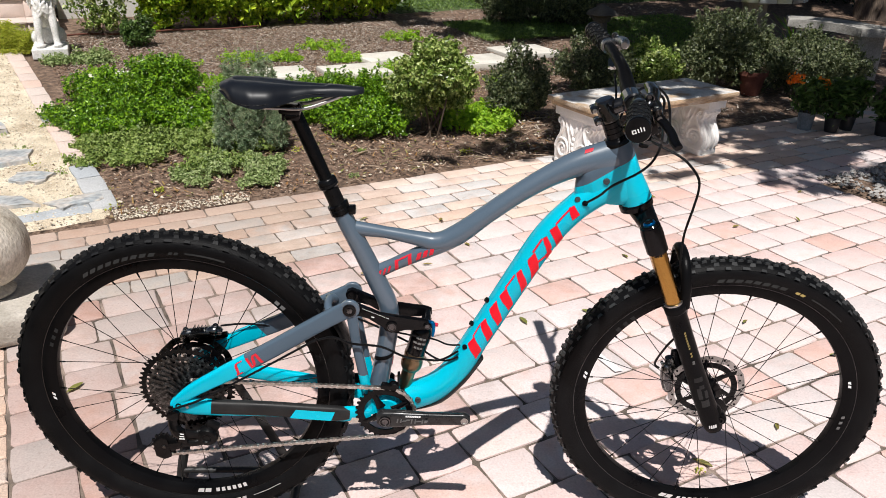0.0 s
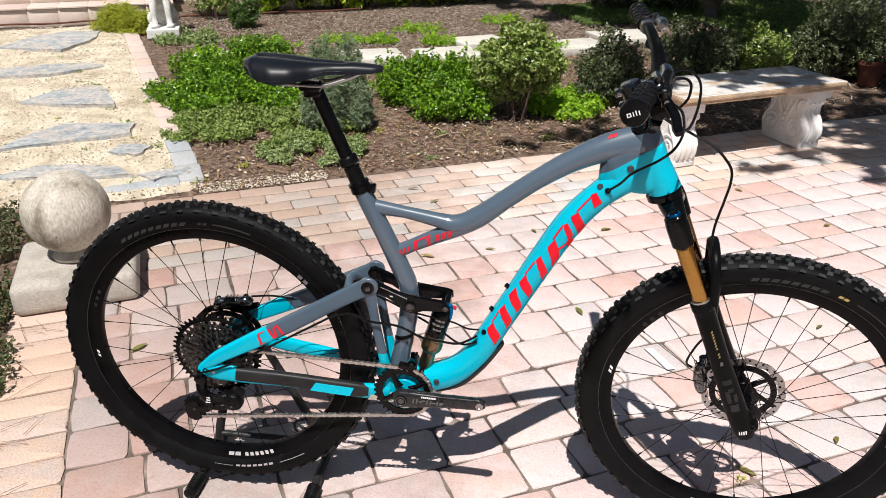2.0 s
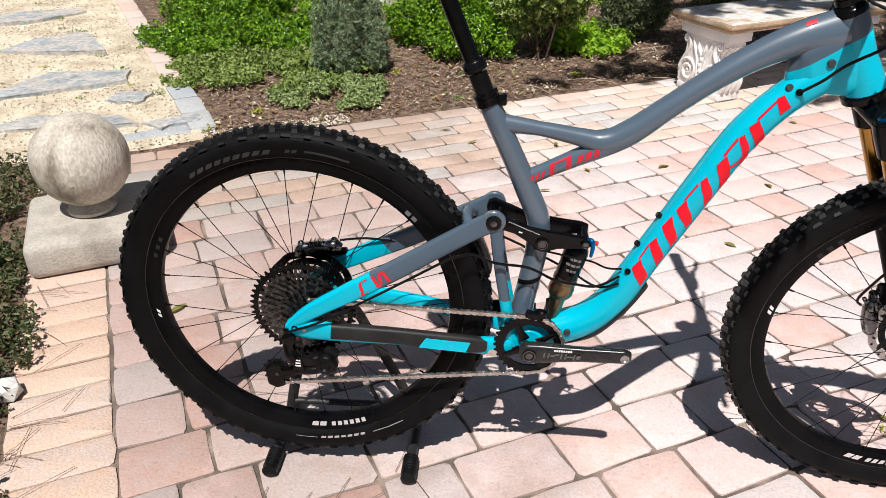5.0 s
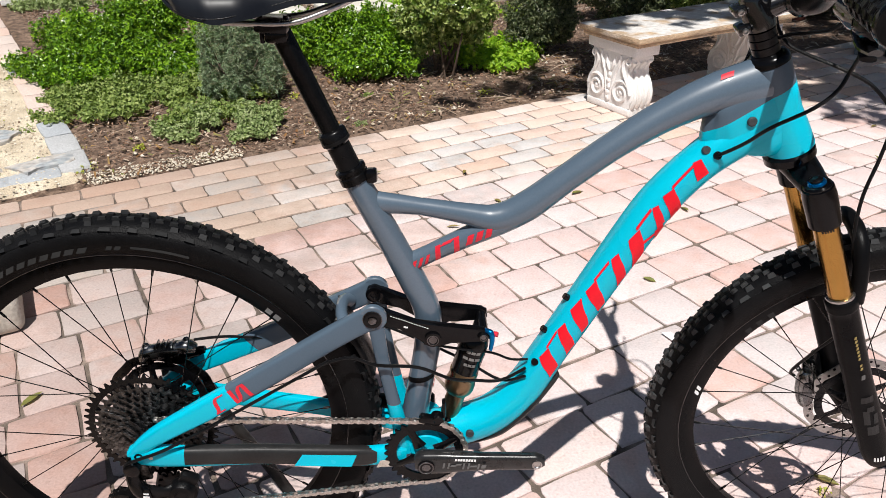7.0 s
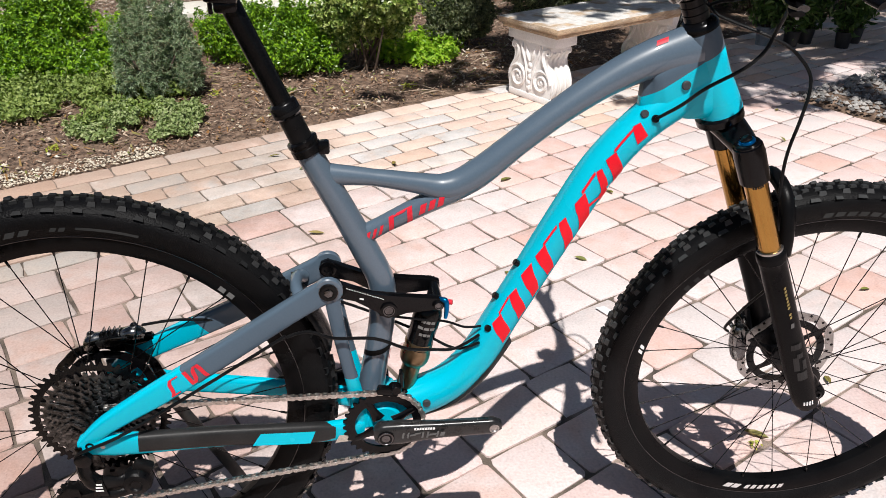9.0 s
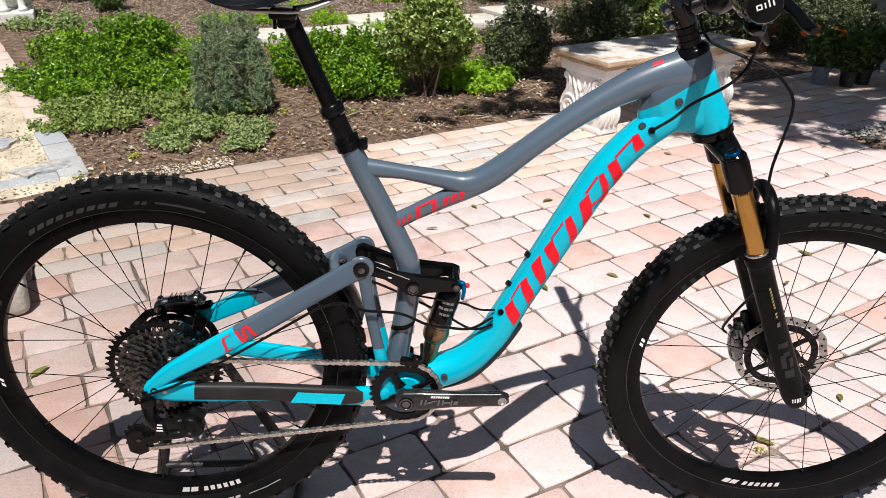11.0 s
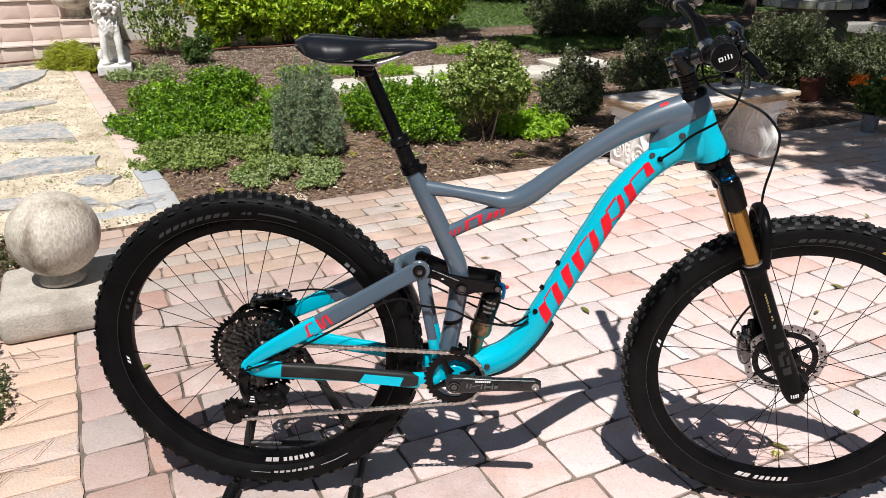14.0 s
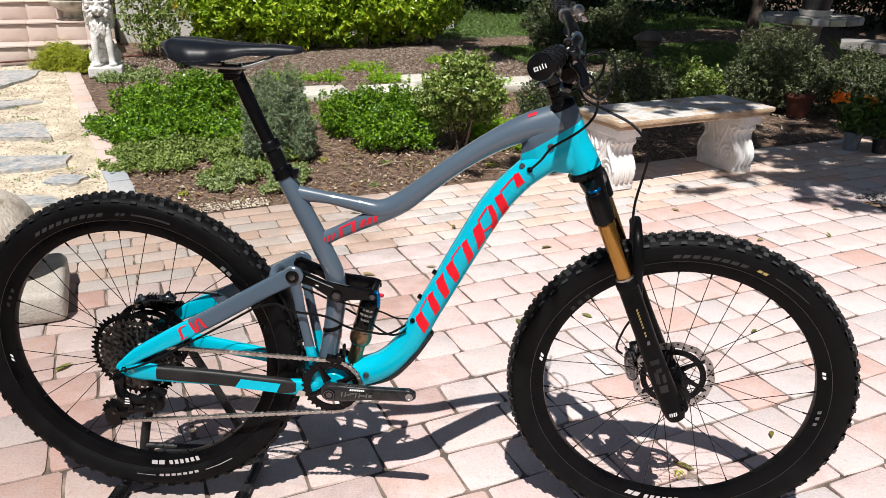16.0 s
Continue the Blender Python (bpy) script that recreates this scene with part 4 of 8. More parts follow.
shrub("dark_shrub", (1.42, 7.2), [(0, 0, 0.3, 0.3, 0.3, 0.3), (0.2, 0.1, 0.22, 0.22, 0.22, 0.2)], 7000, 0.036, "leaf_shade", "tall dark shrub at the lawn's edge", "shrub", "dark shrubs", 23, 0.5, 9)
shrub("dark_shrub", (2.2, 7.25), [(0, 0, 0.28, 0.28, 0.28, 0.28), (-0.2, 0.05, 0.24, 0.25, 0.25, 0.22)], 11000, 0.034, "leaf_shade", "loose olive green shrub at the lawn's edge", "shrub", "dark shrubs", 24, 0.5, 9)
shrub("small_shrub", (-1.98, 5.5), [(0, 0, 0.11, 0.14, 0.13, 0.1), (0.05, 0, 0.2, 0.08, 0.08, 0.09), (-0.07, 0, 0.18, 0.07, 0.08, 0.08)], 3400, 0.028, "leaf_pot", "small upright green shrub in the mulch", "shrub", "", 25, 0.5, 8)
rose = shrub("rose_bush", (-2.45, 5.85), [(0, 0, 0.62, 0.25, 0.25, 0.28), (-0.2, 0, 0.45, 0.2, 0.2, 0.22), (0.2, 0.02, 0.45, 0.2, 0.2, 0.22), (0.05, 0.0, 0.95, 0.2, 0.2, 0.2), (-0.05, -0.02, 0.22, 0.2, 0.18, 0.18), (0.12, 0.0, 0.2, 0.14, 0.14, 0.14)], 2800, 0.046, "leaf_varieg", "open twiggy rose bush beside the lion", "shrub", "", 26, 0.5, 22, 0.0028, spread_r=0.09)
shrub("silver_groundcover", (-2.2, 4.87), [(0, 0, 0.02, 0.2, 0.13, 0.09), (-0.2, -0.05, 0.02, 0.14, 0.12, 0.06), (0.12, 0.02, 0.03, 0.12, 0.1, 0.09)], 5500, 0.024, "leaf_silver", "low silvery groundcover at the lion's base", "groundcover", "", 27, 0.6, 0)
shrub("feathery_herb", (-2.93, 5.1), [(0, 0, 0.1, 0.2, 0.16, 0.12), (-0.16, 0.02, 0.07, 0.14, 0.13, 0.1), (0.14, 0.0, 0.08, 0.12, 0.12, 0.1), (-0.02, 0, 0.18, 0.12, 0.1, 0.07)], 11000, 0.034, "leaf_olive", "yellow-green feathery herb by the steps", "shrub", "", 28, 0.12, 8, up=1.6, lump=0.25, tuft=3.4)
for i, (x, y, rr) in enumerate(((-1.95, 4.45, 0.16), (-1.5, 4.85, 0.2), (-1.0, 5.15, 0.22), (-0.15, 5.3, 0.2), (-0.4, 5.75, 0.24), (0.3, 5.0, 0.16), (0.35, 6.3, 0.24), (-1.7, 3.95, 0.12), (-0.8, 4.35, 0.2), (-0.35, 4.3, 0.16), (0.15, 4.35, 0.22), (0.5, 4.25, 0.18), (0.75, 4.75, 0.22), (-1.35, 4.4, 0.18), (-0.65, 5.2, 0.16), (1.25, 4.75, 0.24), (0.85, 5.25, 0.2), (-1.0, 4.3, 0.14))):
    shrub("creeping_tuft", (x, y), [(0, 0, 0.02, rr, rr * 0.7, 0.07)], 1300, 0.026, "leaf_lime", "low yellow-green creeping tuft", "groundcover", "creeping tufts", 40 + i, 0.5, 0)
for i in range(8):
    p = uv(1.12 + 0.33 * i, 6.62 + 0.06 * math.sin(i * 2.3))
    h = 1.0 + 0.1 * math.sin(i * 1.7)
    shrub("hedge_shrub", (p.x, p.y), [(0, 0, h * 0.5, 0.32, 0.34, h * 0.46), (0.05, -0.14, h * 0.42, 0.28, 0.28, h * 0.24), (0, 0, h * 0.82, 0.26, 0.26, 0.22), (-0.12, -0.16, h * 0.62, 0.2, 0.18, 0.16)], 8500, 0.06, "leaf_hedge", "clipped yellow-green hedge shrub against the wall", "hedge", "hedge along the house wall", 60 + i, 0.5, 7, 0.01, lump=0.28, rear=0.15, per=14)

rrng = np.random.default_rng(77)
for fx, fy, fz in ((0.28, -0.1, 0.5), (0.33, -0.05, 0.42), (-0.1, -0.2, 0.72)):
    pc = rrng.normal(0, 1, (26, 3)) * 0.016 + (-2.45 + fx, 5.85 + fy, rise(-2.45, 5.85) + fz)
    vts, fcs = leaves(pc, rrng.normal(0, 1, (26, 3)), 0.03, rrng, 0.7, 0.3, 0.0)
    bl = new("blossom", from_arrays("blossom", vts, fcs, M["yellow"]))
    bl.parent = rose
    bl.matrix_parent_inverse = rose.matrix_basis.inverted()

# twigs, pale stones and small weeds in the bed and along the path
for i in range(34):
    p = uv(random.uniform(0.15, 3.2), EDGE_V + random.uniform(0.06, 1.0) ** 1.3)
    z = rise(p.x, p.y) + 0.008
    a, ln = random.uniform(-0.9, 0.9), random.uniform(0.06, 0.26)
    d = Vector((math.cos(a), math.sin(a), 0))
    e = Vector((-d.y, d.x, 0))
    pts = [p + Vector((0, 0, z)), p + d * ln * 0.5 + e * random.uniform(-0.02, 0.02) + Vector((0, 0, z + 0.012)), p + d * ln + Vector((0, 0, z + 0.004))]
    single("fallen_twig", tube(bmesh.new(), pts, [0.003, 0.0026, 0.0012], 6, (0, 0, 1), k=3), M["dry_twig"], "dry pale twig lying on the mulch", "twig", "fallen twigs")
scatter_stones("bed_stones", [(0.05, 3.2, EDGE_V + 0.04, 3.3)], 260, 0.010, M["pebble"], "scattered pale stones in the mulch", 31)
WEEDS = [(0.3, 2.42), (0.75, 2.62), (0.95, 2.5), (1.15, 2.75), (0.62, 2.86), (1.5, 2.6), (0.45, 2.55), (0.85, 2.95)]
WEEDS += [(-0.1 - 0.07 * t + random.uniform(-0.05, 0.03), 2.5 + t * 0.29 + random.uniform(-0.08, 0.08)) for t in range(11)]
WEEDS += [(-0.5, 2.9), (-0.7, 3.5), (-0.95, 3.1), (-1.1, 4.0), (-0.6, 4.3), (-1.5, 3.3), (0.06, 2.31), (-0.28, 2.36), (1.3, 2.22), (2.1, 2.35)]
for i, (u, v2) in enumerate(WEEDS):
    p = uv(u, v2)
    rr = random.uniform(0.03, 0.075)
    shrub("weed", (p.x, p.y), [(0, 0, 0.006, rr, rr * random.uniform(0.6, 1.0), 0.02)], random.randint(90, 260), 0.013, random.choice(("leaf_cover", "leaf_olive", "leaf_silver")), "small creeping weed in soil or gravel", "weed", "small weeds", 300 + i, 0.5, 0, tuft=1.5, per=8)

shrub("weed", (1.278, 0.167), [(0, 0, 0.004, 0.022, 0.016, 0.012)], 40, 0.01, "leaf_olive", "tiny weed in a paving joint", "weed", "small weeds", 399, 0.5, 0, tuft=1.2, per=8)

# low ivy beside the left edge of the patio
ivy = []
for i in range(200):
    ivy.append((random.uniform(-0.6, 0.4), -0.4 + i * 0.0166 + random.uniform(-0.1, 0.1), 0.03, random.uniform(0.1, 0.17), random.uniform(0.1, 0.17), random.uniform(0.04, 0.08)))
ivy = [(V.x * b[1] + U.x * b[0], V.y * b[1] + U.y * b[0], *b[2:]) for b in ivy]
p = uv(-1.08, -0.75)
shrub("ground_ivy", (p.x, p.y), ivy, 110000, 0.018, "leaf_ivy", "dense low ivy with reddish leaves along the patio", "groundcover", "", 80, 0.6, 0)


def tree(name, at, trunk, limbs, crowns, n, size, mat, label, seed):
    rng = np.random.default_rng(seed)
    root = thing(name, label, "tree", "shade trees", (*at, rise(*at) - 0.02))
    bm = bmesh.new()
    tube(bm, [(0, 0, 0), (0.05, 0.02, trunk[1] * 0.4), (0.0, 0.08, trunk[1])], [trunk[0] * 1.25, trunk[0], trunk[0] * 0.75], 12, (1, 0, 0))
    part("trunk", bm, M["bark"], root)
    bm = bmesh.new()
    for c in crowns[:limbs]:
        end = Vector(c[:3])
        tube(bm, [(0, 0.06, trunk[1] * 0.92), Vector((0, 0.06, trunk[1])).lerp(end, 0.5) + Vector((0, 0, 0.25)), end], [trunk[0] * 0.5, trunk[0] * 0.3, trunk[0] * 0.1], 8, (1, 0.3, 0))
    part("branchwork", bm, M["bark"], root)
    c, o = blob_points(crowns, n, rng, 0.9, 0.2)
    vts, fcs = leaves(c, o, size, rng, 0.5, 0.3, 0.15)
    ob = new("crown", from_arrays("crown", vts, fcs, M[mat]))
    ob.parent = root
    return root


def crown_over(root, spots, clumps=7, seed=4, size=0.4):
    """Loose clumps of a crown that shades the given ground spots: (x, y, height, radius)."""
    rk = random.Random(seed)
    out = []
    for x, y, h, r in spots:
        q = Vector((x, y, 0)) + SUN_WAY * (h / SUN_WAY.z)
        for _ in range(clumps):
            a, d = rk.uniform(0, 6.28), r * 0.9 * math.sqrt(rk.uniform(0, 1))
            w = r * size * rk.uniform(0.55, 1.05)
            out.append((q.x - root[0] + d * math.cos(a), q.y - root[1] + d * math.sin(a), h + rk.uniform(-0.4, 0.4) * r, w, w, w * 0.6))
    return out


SPOTS_A = [(2.75, 3.55, 4.2, 0.55), (3.5, 3.2, 4.6, 0.6), (4.2, 3.4, 4.4, 0.8), (3.3, 4.3, 4.8, 0.7), (4.3, 4.6, 5.0, 0.9), (2.4, 4.5, 4.6, 0.6), (5.2, 4.0, 4.6, 1.0), (2.0, 3.55, 4.4, 0.4), (1.62, 3.3, 4.2, 0.36), (1.62, 3.82, 4.4, 0.3), (3.9, 2.7, 4.5, 0.5), (2.6, 2.8, 4.3, 0.26), (3.4, 2.1, 4.4, 0.34), (2.2, 3.7, 4.4, 0.42), (2.9, 3.2, 4.3, 0.36), (3.0, 2.55, 4.3, 0.38), (5.0, 5.6, 5.0, 1.0), (3.7, 2.2, 4.4, 0.5), (1.75, 4.2, 4.5, 0.45), (2.0, 2.72, 4.3, 0.16), (2.62, 2.66, 4.4, 0.24), (3.05, 2.9, 4.5, 0.42), (2.7, 3.2, 4.4, 0.36), (1.5, 3.85, 4.4, 0.4), (1.95, 4.0, 4.5, 0.5), (2.45, 3.95, 4.5, 0.5), (3.4, 2.6, 4.5, 0.36), (2.33, 3.17, 4.4, 0.3), (2.2, 3.3, 4.4, 0.24), (2.9, 3.05, 4.4, 0.26), (1.05, 3.2, 4.3, 0.28), (1.35, 3.35, 4.3, 0.3), (0.7, 3.05, 4.3, 0.2), (3.24, 4.78, 4.7, 0.32), (2.85, 4.05, 4.5, 0.36), (2.1, 3.75, 4.4, 0.3), (1.72, 3.45, 4.3, 0.2), (2.05, 3.3, 4.3, 0.16)]
tree("oak_tree", (7.2, 2.2), (0.2, 3.6), 30, crown_over((7.2, 2.2), SPOTS_A, 11, 4, 0.3), 31000, 0.085, "leaf_dark", "spreading shade tree beside the patio", 90)
SPOTS_B = [(2.2, 5.6, 5.2, 0.5), (3.2, 6.2, 5.4, 0.6), (4.4, 6.6, 5.4, 1.0), (2.4, 7.2, 5.2, 0.8), (3.5, 7.8, 5.6, 1.1), (5.5, 7.6, 5.4, 1.3), (2.6, 9.0, 5.6, 1.1), (4.2, 9.2, 5.6, 1.3), (5.6, 9.8, 5.8, 1.4), (2.5, 10.4, 5.6, 0.9), (3.2, 11.0, 5.8, 1.4), (5.4, 11.6, 5.6, 1.6), (1.2, 12.0, 5.6, 1.5), (7.2, 8.2, 5.4, 1.5), (7.4, 10.4, 5.6, 1.6), (0.62, 7.3, 5.2, 0.42), (0.45, 7.7, 5.2, 0.3), (0.95, 6.85, 5.2, 0.4), (1.35, 6.75, 5.2, 0.42), (1.75, 6.95, 5.2, 0.5)]
tree("oak_tree", (6.6, 8.9), (0.22, 4.4), 30, crown_over((6.6, 8.9), SPOTS_B, 14), 50000, 0.14, "leaf_dark", "tall shade tree at the back of the garden", 91)
rngw = np.random.default_rng(92)
woods = []
for i in range(64):
    x = -1.0 + 0.19 * i + rngw.uniform(-0.2, 0.2)
    y = 10.6 - 0.004 * (x - 4) ** 2 * 2 + rngw.uniform(-0.5, 1.3)
    woods.append((x, y, rngw.uniform(0.3, 2.2), rngw.uniform(0.5, 0.9), rngw.uniform(0.4, 0.7), rngw.uniform(0.5, 1.0)))
# backdrop foliage whose deep shade is put into the leaf colour
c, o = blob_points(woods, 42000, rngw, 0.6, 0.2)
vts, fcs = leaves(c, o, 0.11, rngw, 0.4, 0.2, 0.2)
tagged(new("far_woods", from_arrays("far_woods", vts, fcs, M["leaf_woods"])), "wooded backdrop behind the garden, shade and sunlit specks in its leaf colours", "woods", kind="stuff")
for i, (x, y, r) in enumerate(((1.9, 10.3, 0.08), (4.5, 9.9, 0.07))):
    bm = bmesh.new()
    tube(bm, [(x, y, rise(x, y) - 0.05), (x + 0.06, y, 1.4), (x - 0.05, y + 0.1, 3.2), (x, y, 5.0)], [r * 1.3, r, r * 0.9, r * 0.6], 10, (1, 0, 0))
    single("tree_trunk", bm, M["bark"], "dark trunk among the woods", "tree trunk", "trunks in the woods")
rngg = np.random.default_rng(93)
gp = np.array([tuple(uv(rngg.uniform(3.45, 8.5), rngg.uniform(6.7, 9.8))) for _ in range(15000)] + [tuple(uv(rngg.uniform(3.88, 5.3), rngg.uniform(5.0, 5.95))) for _ in range(7000)] + [tuple(uv(rngg.uniform(5.1, 7.0), rngg.uniform(3.6, 5.7))) for _ in range(9000)])
gp[:, 2] = [rise(a, b) + 0.04 for a, b in gp[:, :2]]
vts, fcs = leaves(gp, np.tile((0.0, 0.0, 0.2), (len(gp), 1)), 0.055, rngg, 0.14, 0.0, 0.1)
tagged(new("lawn_grass", from_arrays("lawn_grass", vts, fcs, M["leaf_lawn"])), "short green lawn grass", "grass", kind="stuff")

# ---- garden things ----


def scroll_leg(parent, off):
    """Cast leg with an S profile and raised scrolls on both broad faces; off: along the bench."""
    half = [(0.15, 0.345), (0.15, 0.315), (0.128, 0.31), (0.124, 0.3), (0.142, 0.288), (0.147, 0.272), (0.13, 0.252), (0.113, 0.225), (0.118, 0.195), (0.148, 0.155), (0.168, 0.115), (0.166, 0.075), (0.148, 0.042), (0.155, 0.035), (0.155, 0.0)]
    pts = [(x, z) for x, z in half] + [(-x, z) for x, z in half[::-1]]
    m = Matrix.Translation((off, 0, 0)) @ Matrix(((0, 0, 1, 0), (1, 0, 0, 0), (0, 1, 0, 0), (0, 0, 0, 1)))
    leg = part("leg", plate(bmesh.new(), pts[::-1], 0.14, m, 0.008), M["bench_leg"], parent, "cast stone leg with carved scrolls")
    for face in (-1, 1):
        x = off + face * 0.0705
        for sy in (-1, 1):
            bm = bmesh.new()
            low = [(x, sy * (0.088 + 0.066 * (1 - i / 33) * math.cos(i * 0.42)), 0.108 + 0.066 * (1 - i / 33) * math.sin(i * 0.42)) for i in range(30)]
            tube(bm, low[::-1], [0.006] * 8 + [0.0095] * 22, 6, (1, 0, 0), k=1)
            ball(bm, (x, sy * 0.088, 0.108), (0.008, 0.013, 0.013), 2)
            stem_line = [low[0], (x, sy * 0.138, 0.15), (x, sy * 0.108, 0.195), (x, sy * 0.09, 0.235), (x, sy * 0.098, 0.268), (x, sy * 0.122, 0.283)]
            tube(bm, stem_line, [0.0095, 0.01, 0.011, 0.011, 0.01, 0.008], 6, (1, 0, 0))
            top = [(x, sy * (0.122 + 0.02 * (1 - i / 18) * math.sin(i * 0.5)), 0.265 + 0.02 * (1 - i / 18) * math.cos(i * 0.5)) for i in range(15)]
            tube(bm, top, 0.0065, 6, (1, 0, 0), k=1)
            tube(bm, [(x, sy * 0.012, 0.06), (x, sy * 0.022, 0.13), (x, sy * 0.035, 0.19), (x, sy * 0.062, 0.25), (x, sy * 0.07, 0.29)], [0.006, 0.008, 0.009, 0.009, 0.006], 6, (1, 0, 0))
            part("scroll", bm, M["bench_leg"], leg)
        bm = bmesh.new()
        for k in range(5):
            ball(bm, (x, 0.006 * (k % 2), 0.06 + 0.03 * k), (0.009, 0.013, 0.017), 2)
        for sy in (-1, 1):
            tube(bm, [(x, sy * 0.004, 0.2), (x, sy * 0.022, 0.235), (x, sy * 0.03, 0.275)], [0.005, 0.011, 0.004], 6, (1, 0, 0), k=3)
        part("leaf_relief", bm, M["bench_leg"], leg)
    for sy in (-1, 1):
        bm = bmesh.new()
        for k in range(4):
            tube(bm, [(off + (k - 1.5) * 0.034, sy * (y + 0.001), z) for y, z in half[5:13]], 0.0115, 8, (1, 0, 0), k=2)
        part("fluted_edge", bm, M["bench_leg"], leg)
    part("foot_block", slab(bmesh.new(), (0.15, 0.31, 0.035), Matrix.Translation((off, 0, 0.0185)), 0.006), M["bench_leg"], leg)
    part("cap_block", slab(bmesh.new(), (0.152, 0.35, 0.052), Matrix.Translation((off, 0, 0.322)), 0.006), M["bench_leg"], leg)


bench = thing("stone_bench", "pale cast stone garden bench with scrolled legs", "bench", at=(1.858, 3.0, 0.0), turn=28.6)
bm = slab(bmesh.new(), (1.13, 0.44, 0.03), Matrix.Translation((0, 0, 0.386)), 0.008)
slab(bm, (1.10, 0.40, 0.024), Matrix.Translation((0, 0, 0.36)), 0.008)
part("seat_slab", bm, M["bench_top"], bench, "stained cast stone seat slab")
scroll_leg(bench, -0.455)
scroll_leg(bench, 0.44)

plinth_at = uv(-0.44, 1.29)
bm = slab(bmesh.new(), (0.42, 0.42, 0.12), Matrix.Translation(plinth_at + Vector((0, 0, 0.06))) @ pose(0, 0, 0, 0, 0, 27), 0.03, 4)
single("plinth", bm, M["plinth"], "low pale concrete plinth under the stone ball", "plinth")
bm = lathe(bmesh.new(), [(0.075, 0.0), (0.08, 0.012), (0.07, 0.022), (0.056, 0.036)] + [(0.151 * math.sin(a), 0.176 - 0.151 * math.cos(a)) for a in np.linspace(0.38, 3.13, 22)], 40, Matrix.Translation((plinth_at.x, plinth_at.y, 0.126)))
single("stone_ball", bm, M["concrete"], "weathered concrete ball finial on a plinth", "ornament")

# seated lion
lx, ly = -2.57, 5.1
lz = rise(lx, ly)
root_m = Matrix.Translation((lx, ly, lz)) @ pose(0, 0, 0, 0, 0, 22) @ Matrix.Diagonal((0.9, 0.98, 1.1, 1))
bm = bmesh.new()
slab(bm, (0.3, 0.36, 0.075), root_m @ Matrix.Translation((0, 0, 0.03)), 0.006)


def on_lion(x, y, z):
    return root_m @ Vector((x * 1.12, y * 1.1, z * 1.04))


BODY = (((0, 0.10, 0.17), (0.085, 0.09, 0.12)), ((0, 0.05, 0.28), (0.074, 0.07, 0.12)), ((0, -0.02, 0.34), (0.066, 0.055, 0.07)),
        ((0.064, -0.105, 0.08), (0.03, 0.046, 0.02)), ((-0.064, -0.105, 0.08), (0.03, 0.046, 0.02)),
        ((0.085, 0.08, 0.12), (0.032, 0.08, 0.07)), ((-0.085, 0.08, 0.12), (0.032, 0.08, 0.07)), ((0.095, 0.01, 0.075), (0.022, 0.05, 0.016)), ((-0.095, 0.01, 0.075), (0.022, 0.05, 0.016)),
        ((0, -0.03, 0.49), (0.066, 0.07, 0.075)), ((0, -0.09, 0.478), (0.036, 0.042, 0.03)), ((0.018, -0.117, 0.468), (0.019, 0.02, 0.016)), ((-0.018, -0.117, 0.468), (0.019, 0.02, 0.016)),
        ((0, -0.131, 0.482), (0.013, 0.01, 0.008)), ((0, -0.108, 0.446), (0.02, 0.02, 0.012)), ((0, -0.1, 0.505), (0.011, 0.022, 0.018)), ((0.03, -0.088, 0.527), (0.02, 0.016, 0.008)), ((-0.03, -0.088, 0.527), (0.02, 0.016, 0.008)),
        ((0.04, -0.08, 0.478), (0.018, 0.016, 0.02)), ((-0.04, -0.08, 0.478), (0.018, 0.016, 0.02)))
for c, r in BODY:
    ball(bm, on_lion(*c), (r[0] * 1.12, r[1] * 1.1, r[2] * 1.04), 2)
for sx in (-1, 1):
    tube(bm, [on_lion(0.05 * sx, -0.05, 0.33), on_lion(0.058 * sx, -0.075, 0.22), on_lion(0.06 * sx, -0.078, 0.13), on_lion(0.062 * sx, -0.088, 0.075)], [0.034, 0.031, 0.025, 0.03], 10, (1, 0, 0))
rm2 = random.Random(17)
for ring, (r0, r1, y0, y1, count, drop) in enumerate(((0.062, 0.088, -0.075, -0.05, 17, 0.02), (0.075, 0.108, -0.05, -0.02, 19, 0.04), (0.08, 0.108, -0.015, 0.03, 16, 0.06))):
    for i in range(count):
        a = math.pi * (-0.38 + 1.76 * (i + 0.5 * (ring % 2)) / count)
        w = rm2.uniform(-0.16, 0.16)
        p = [(r0 * math.cos(a), y0, 0.49 + 1.12 * r0 * math.sin(a)), (0.55 * (r0 + r1) * math.cos(a + w), y0 - 0.008, 0.49 + 0.58 * (r0 + r1) * math.sin(a + w)), (r1 * math.cos(a), y1, 0.485 + 1.1 * r1 * math.sin(a) - drop), (r1 * 1.02 * math.cos(a - w), y1 + 0.006, 0.47 + r1 * math.sin(a) - drop * 1.7)]
        tube(bm, [on_lion(*q) for q in p], [0.009, 0.0145, 0.0125, 0.005], 6, (0, 1, 0), k=3)
for i in range(26):
    x0, z0 = rm2.uniform(-0.075, 0.075), rm2.uniform(0.33, 0.43)
    y0 = -0.085 + 6.0 * x0 * x0
    w = rm2.uniform(-0.016, 0.016)
    tube(bm, [on_lion(x0, y0 + 0.015, z0), on_lion(x0 * 0.95 + w, y0 - 0.006, z0 - 0.03), on_lion(x0 * 0.85 - w, y0 - 0.004, z0 - 0.06), on_lion(x0 * 0.75, y0 + 0.008, z0 - 0.09)], [0.009, 0.014, 0.012, 0.004], 6, (0, 1, 0), k=3)
lion = single("lion_statue", bm, M["statue"], "white cast stone seated lion statue", "statue")
rm = lion.modifiers.new("blend", "REMESH")
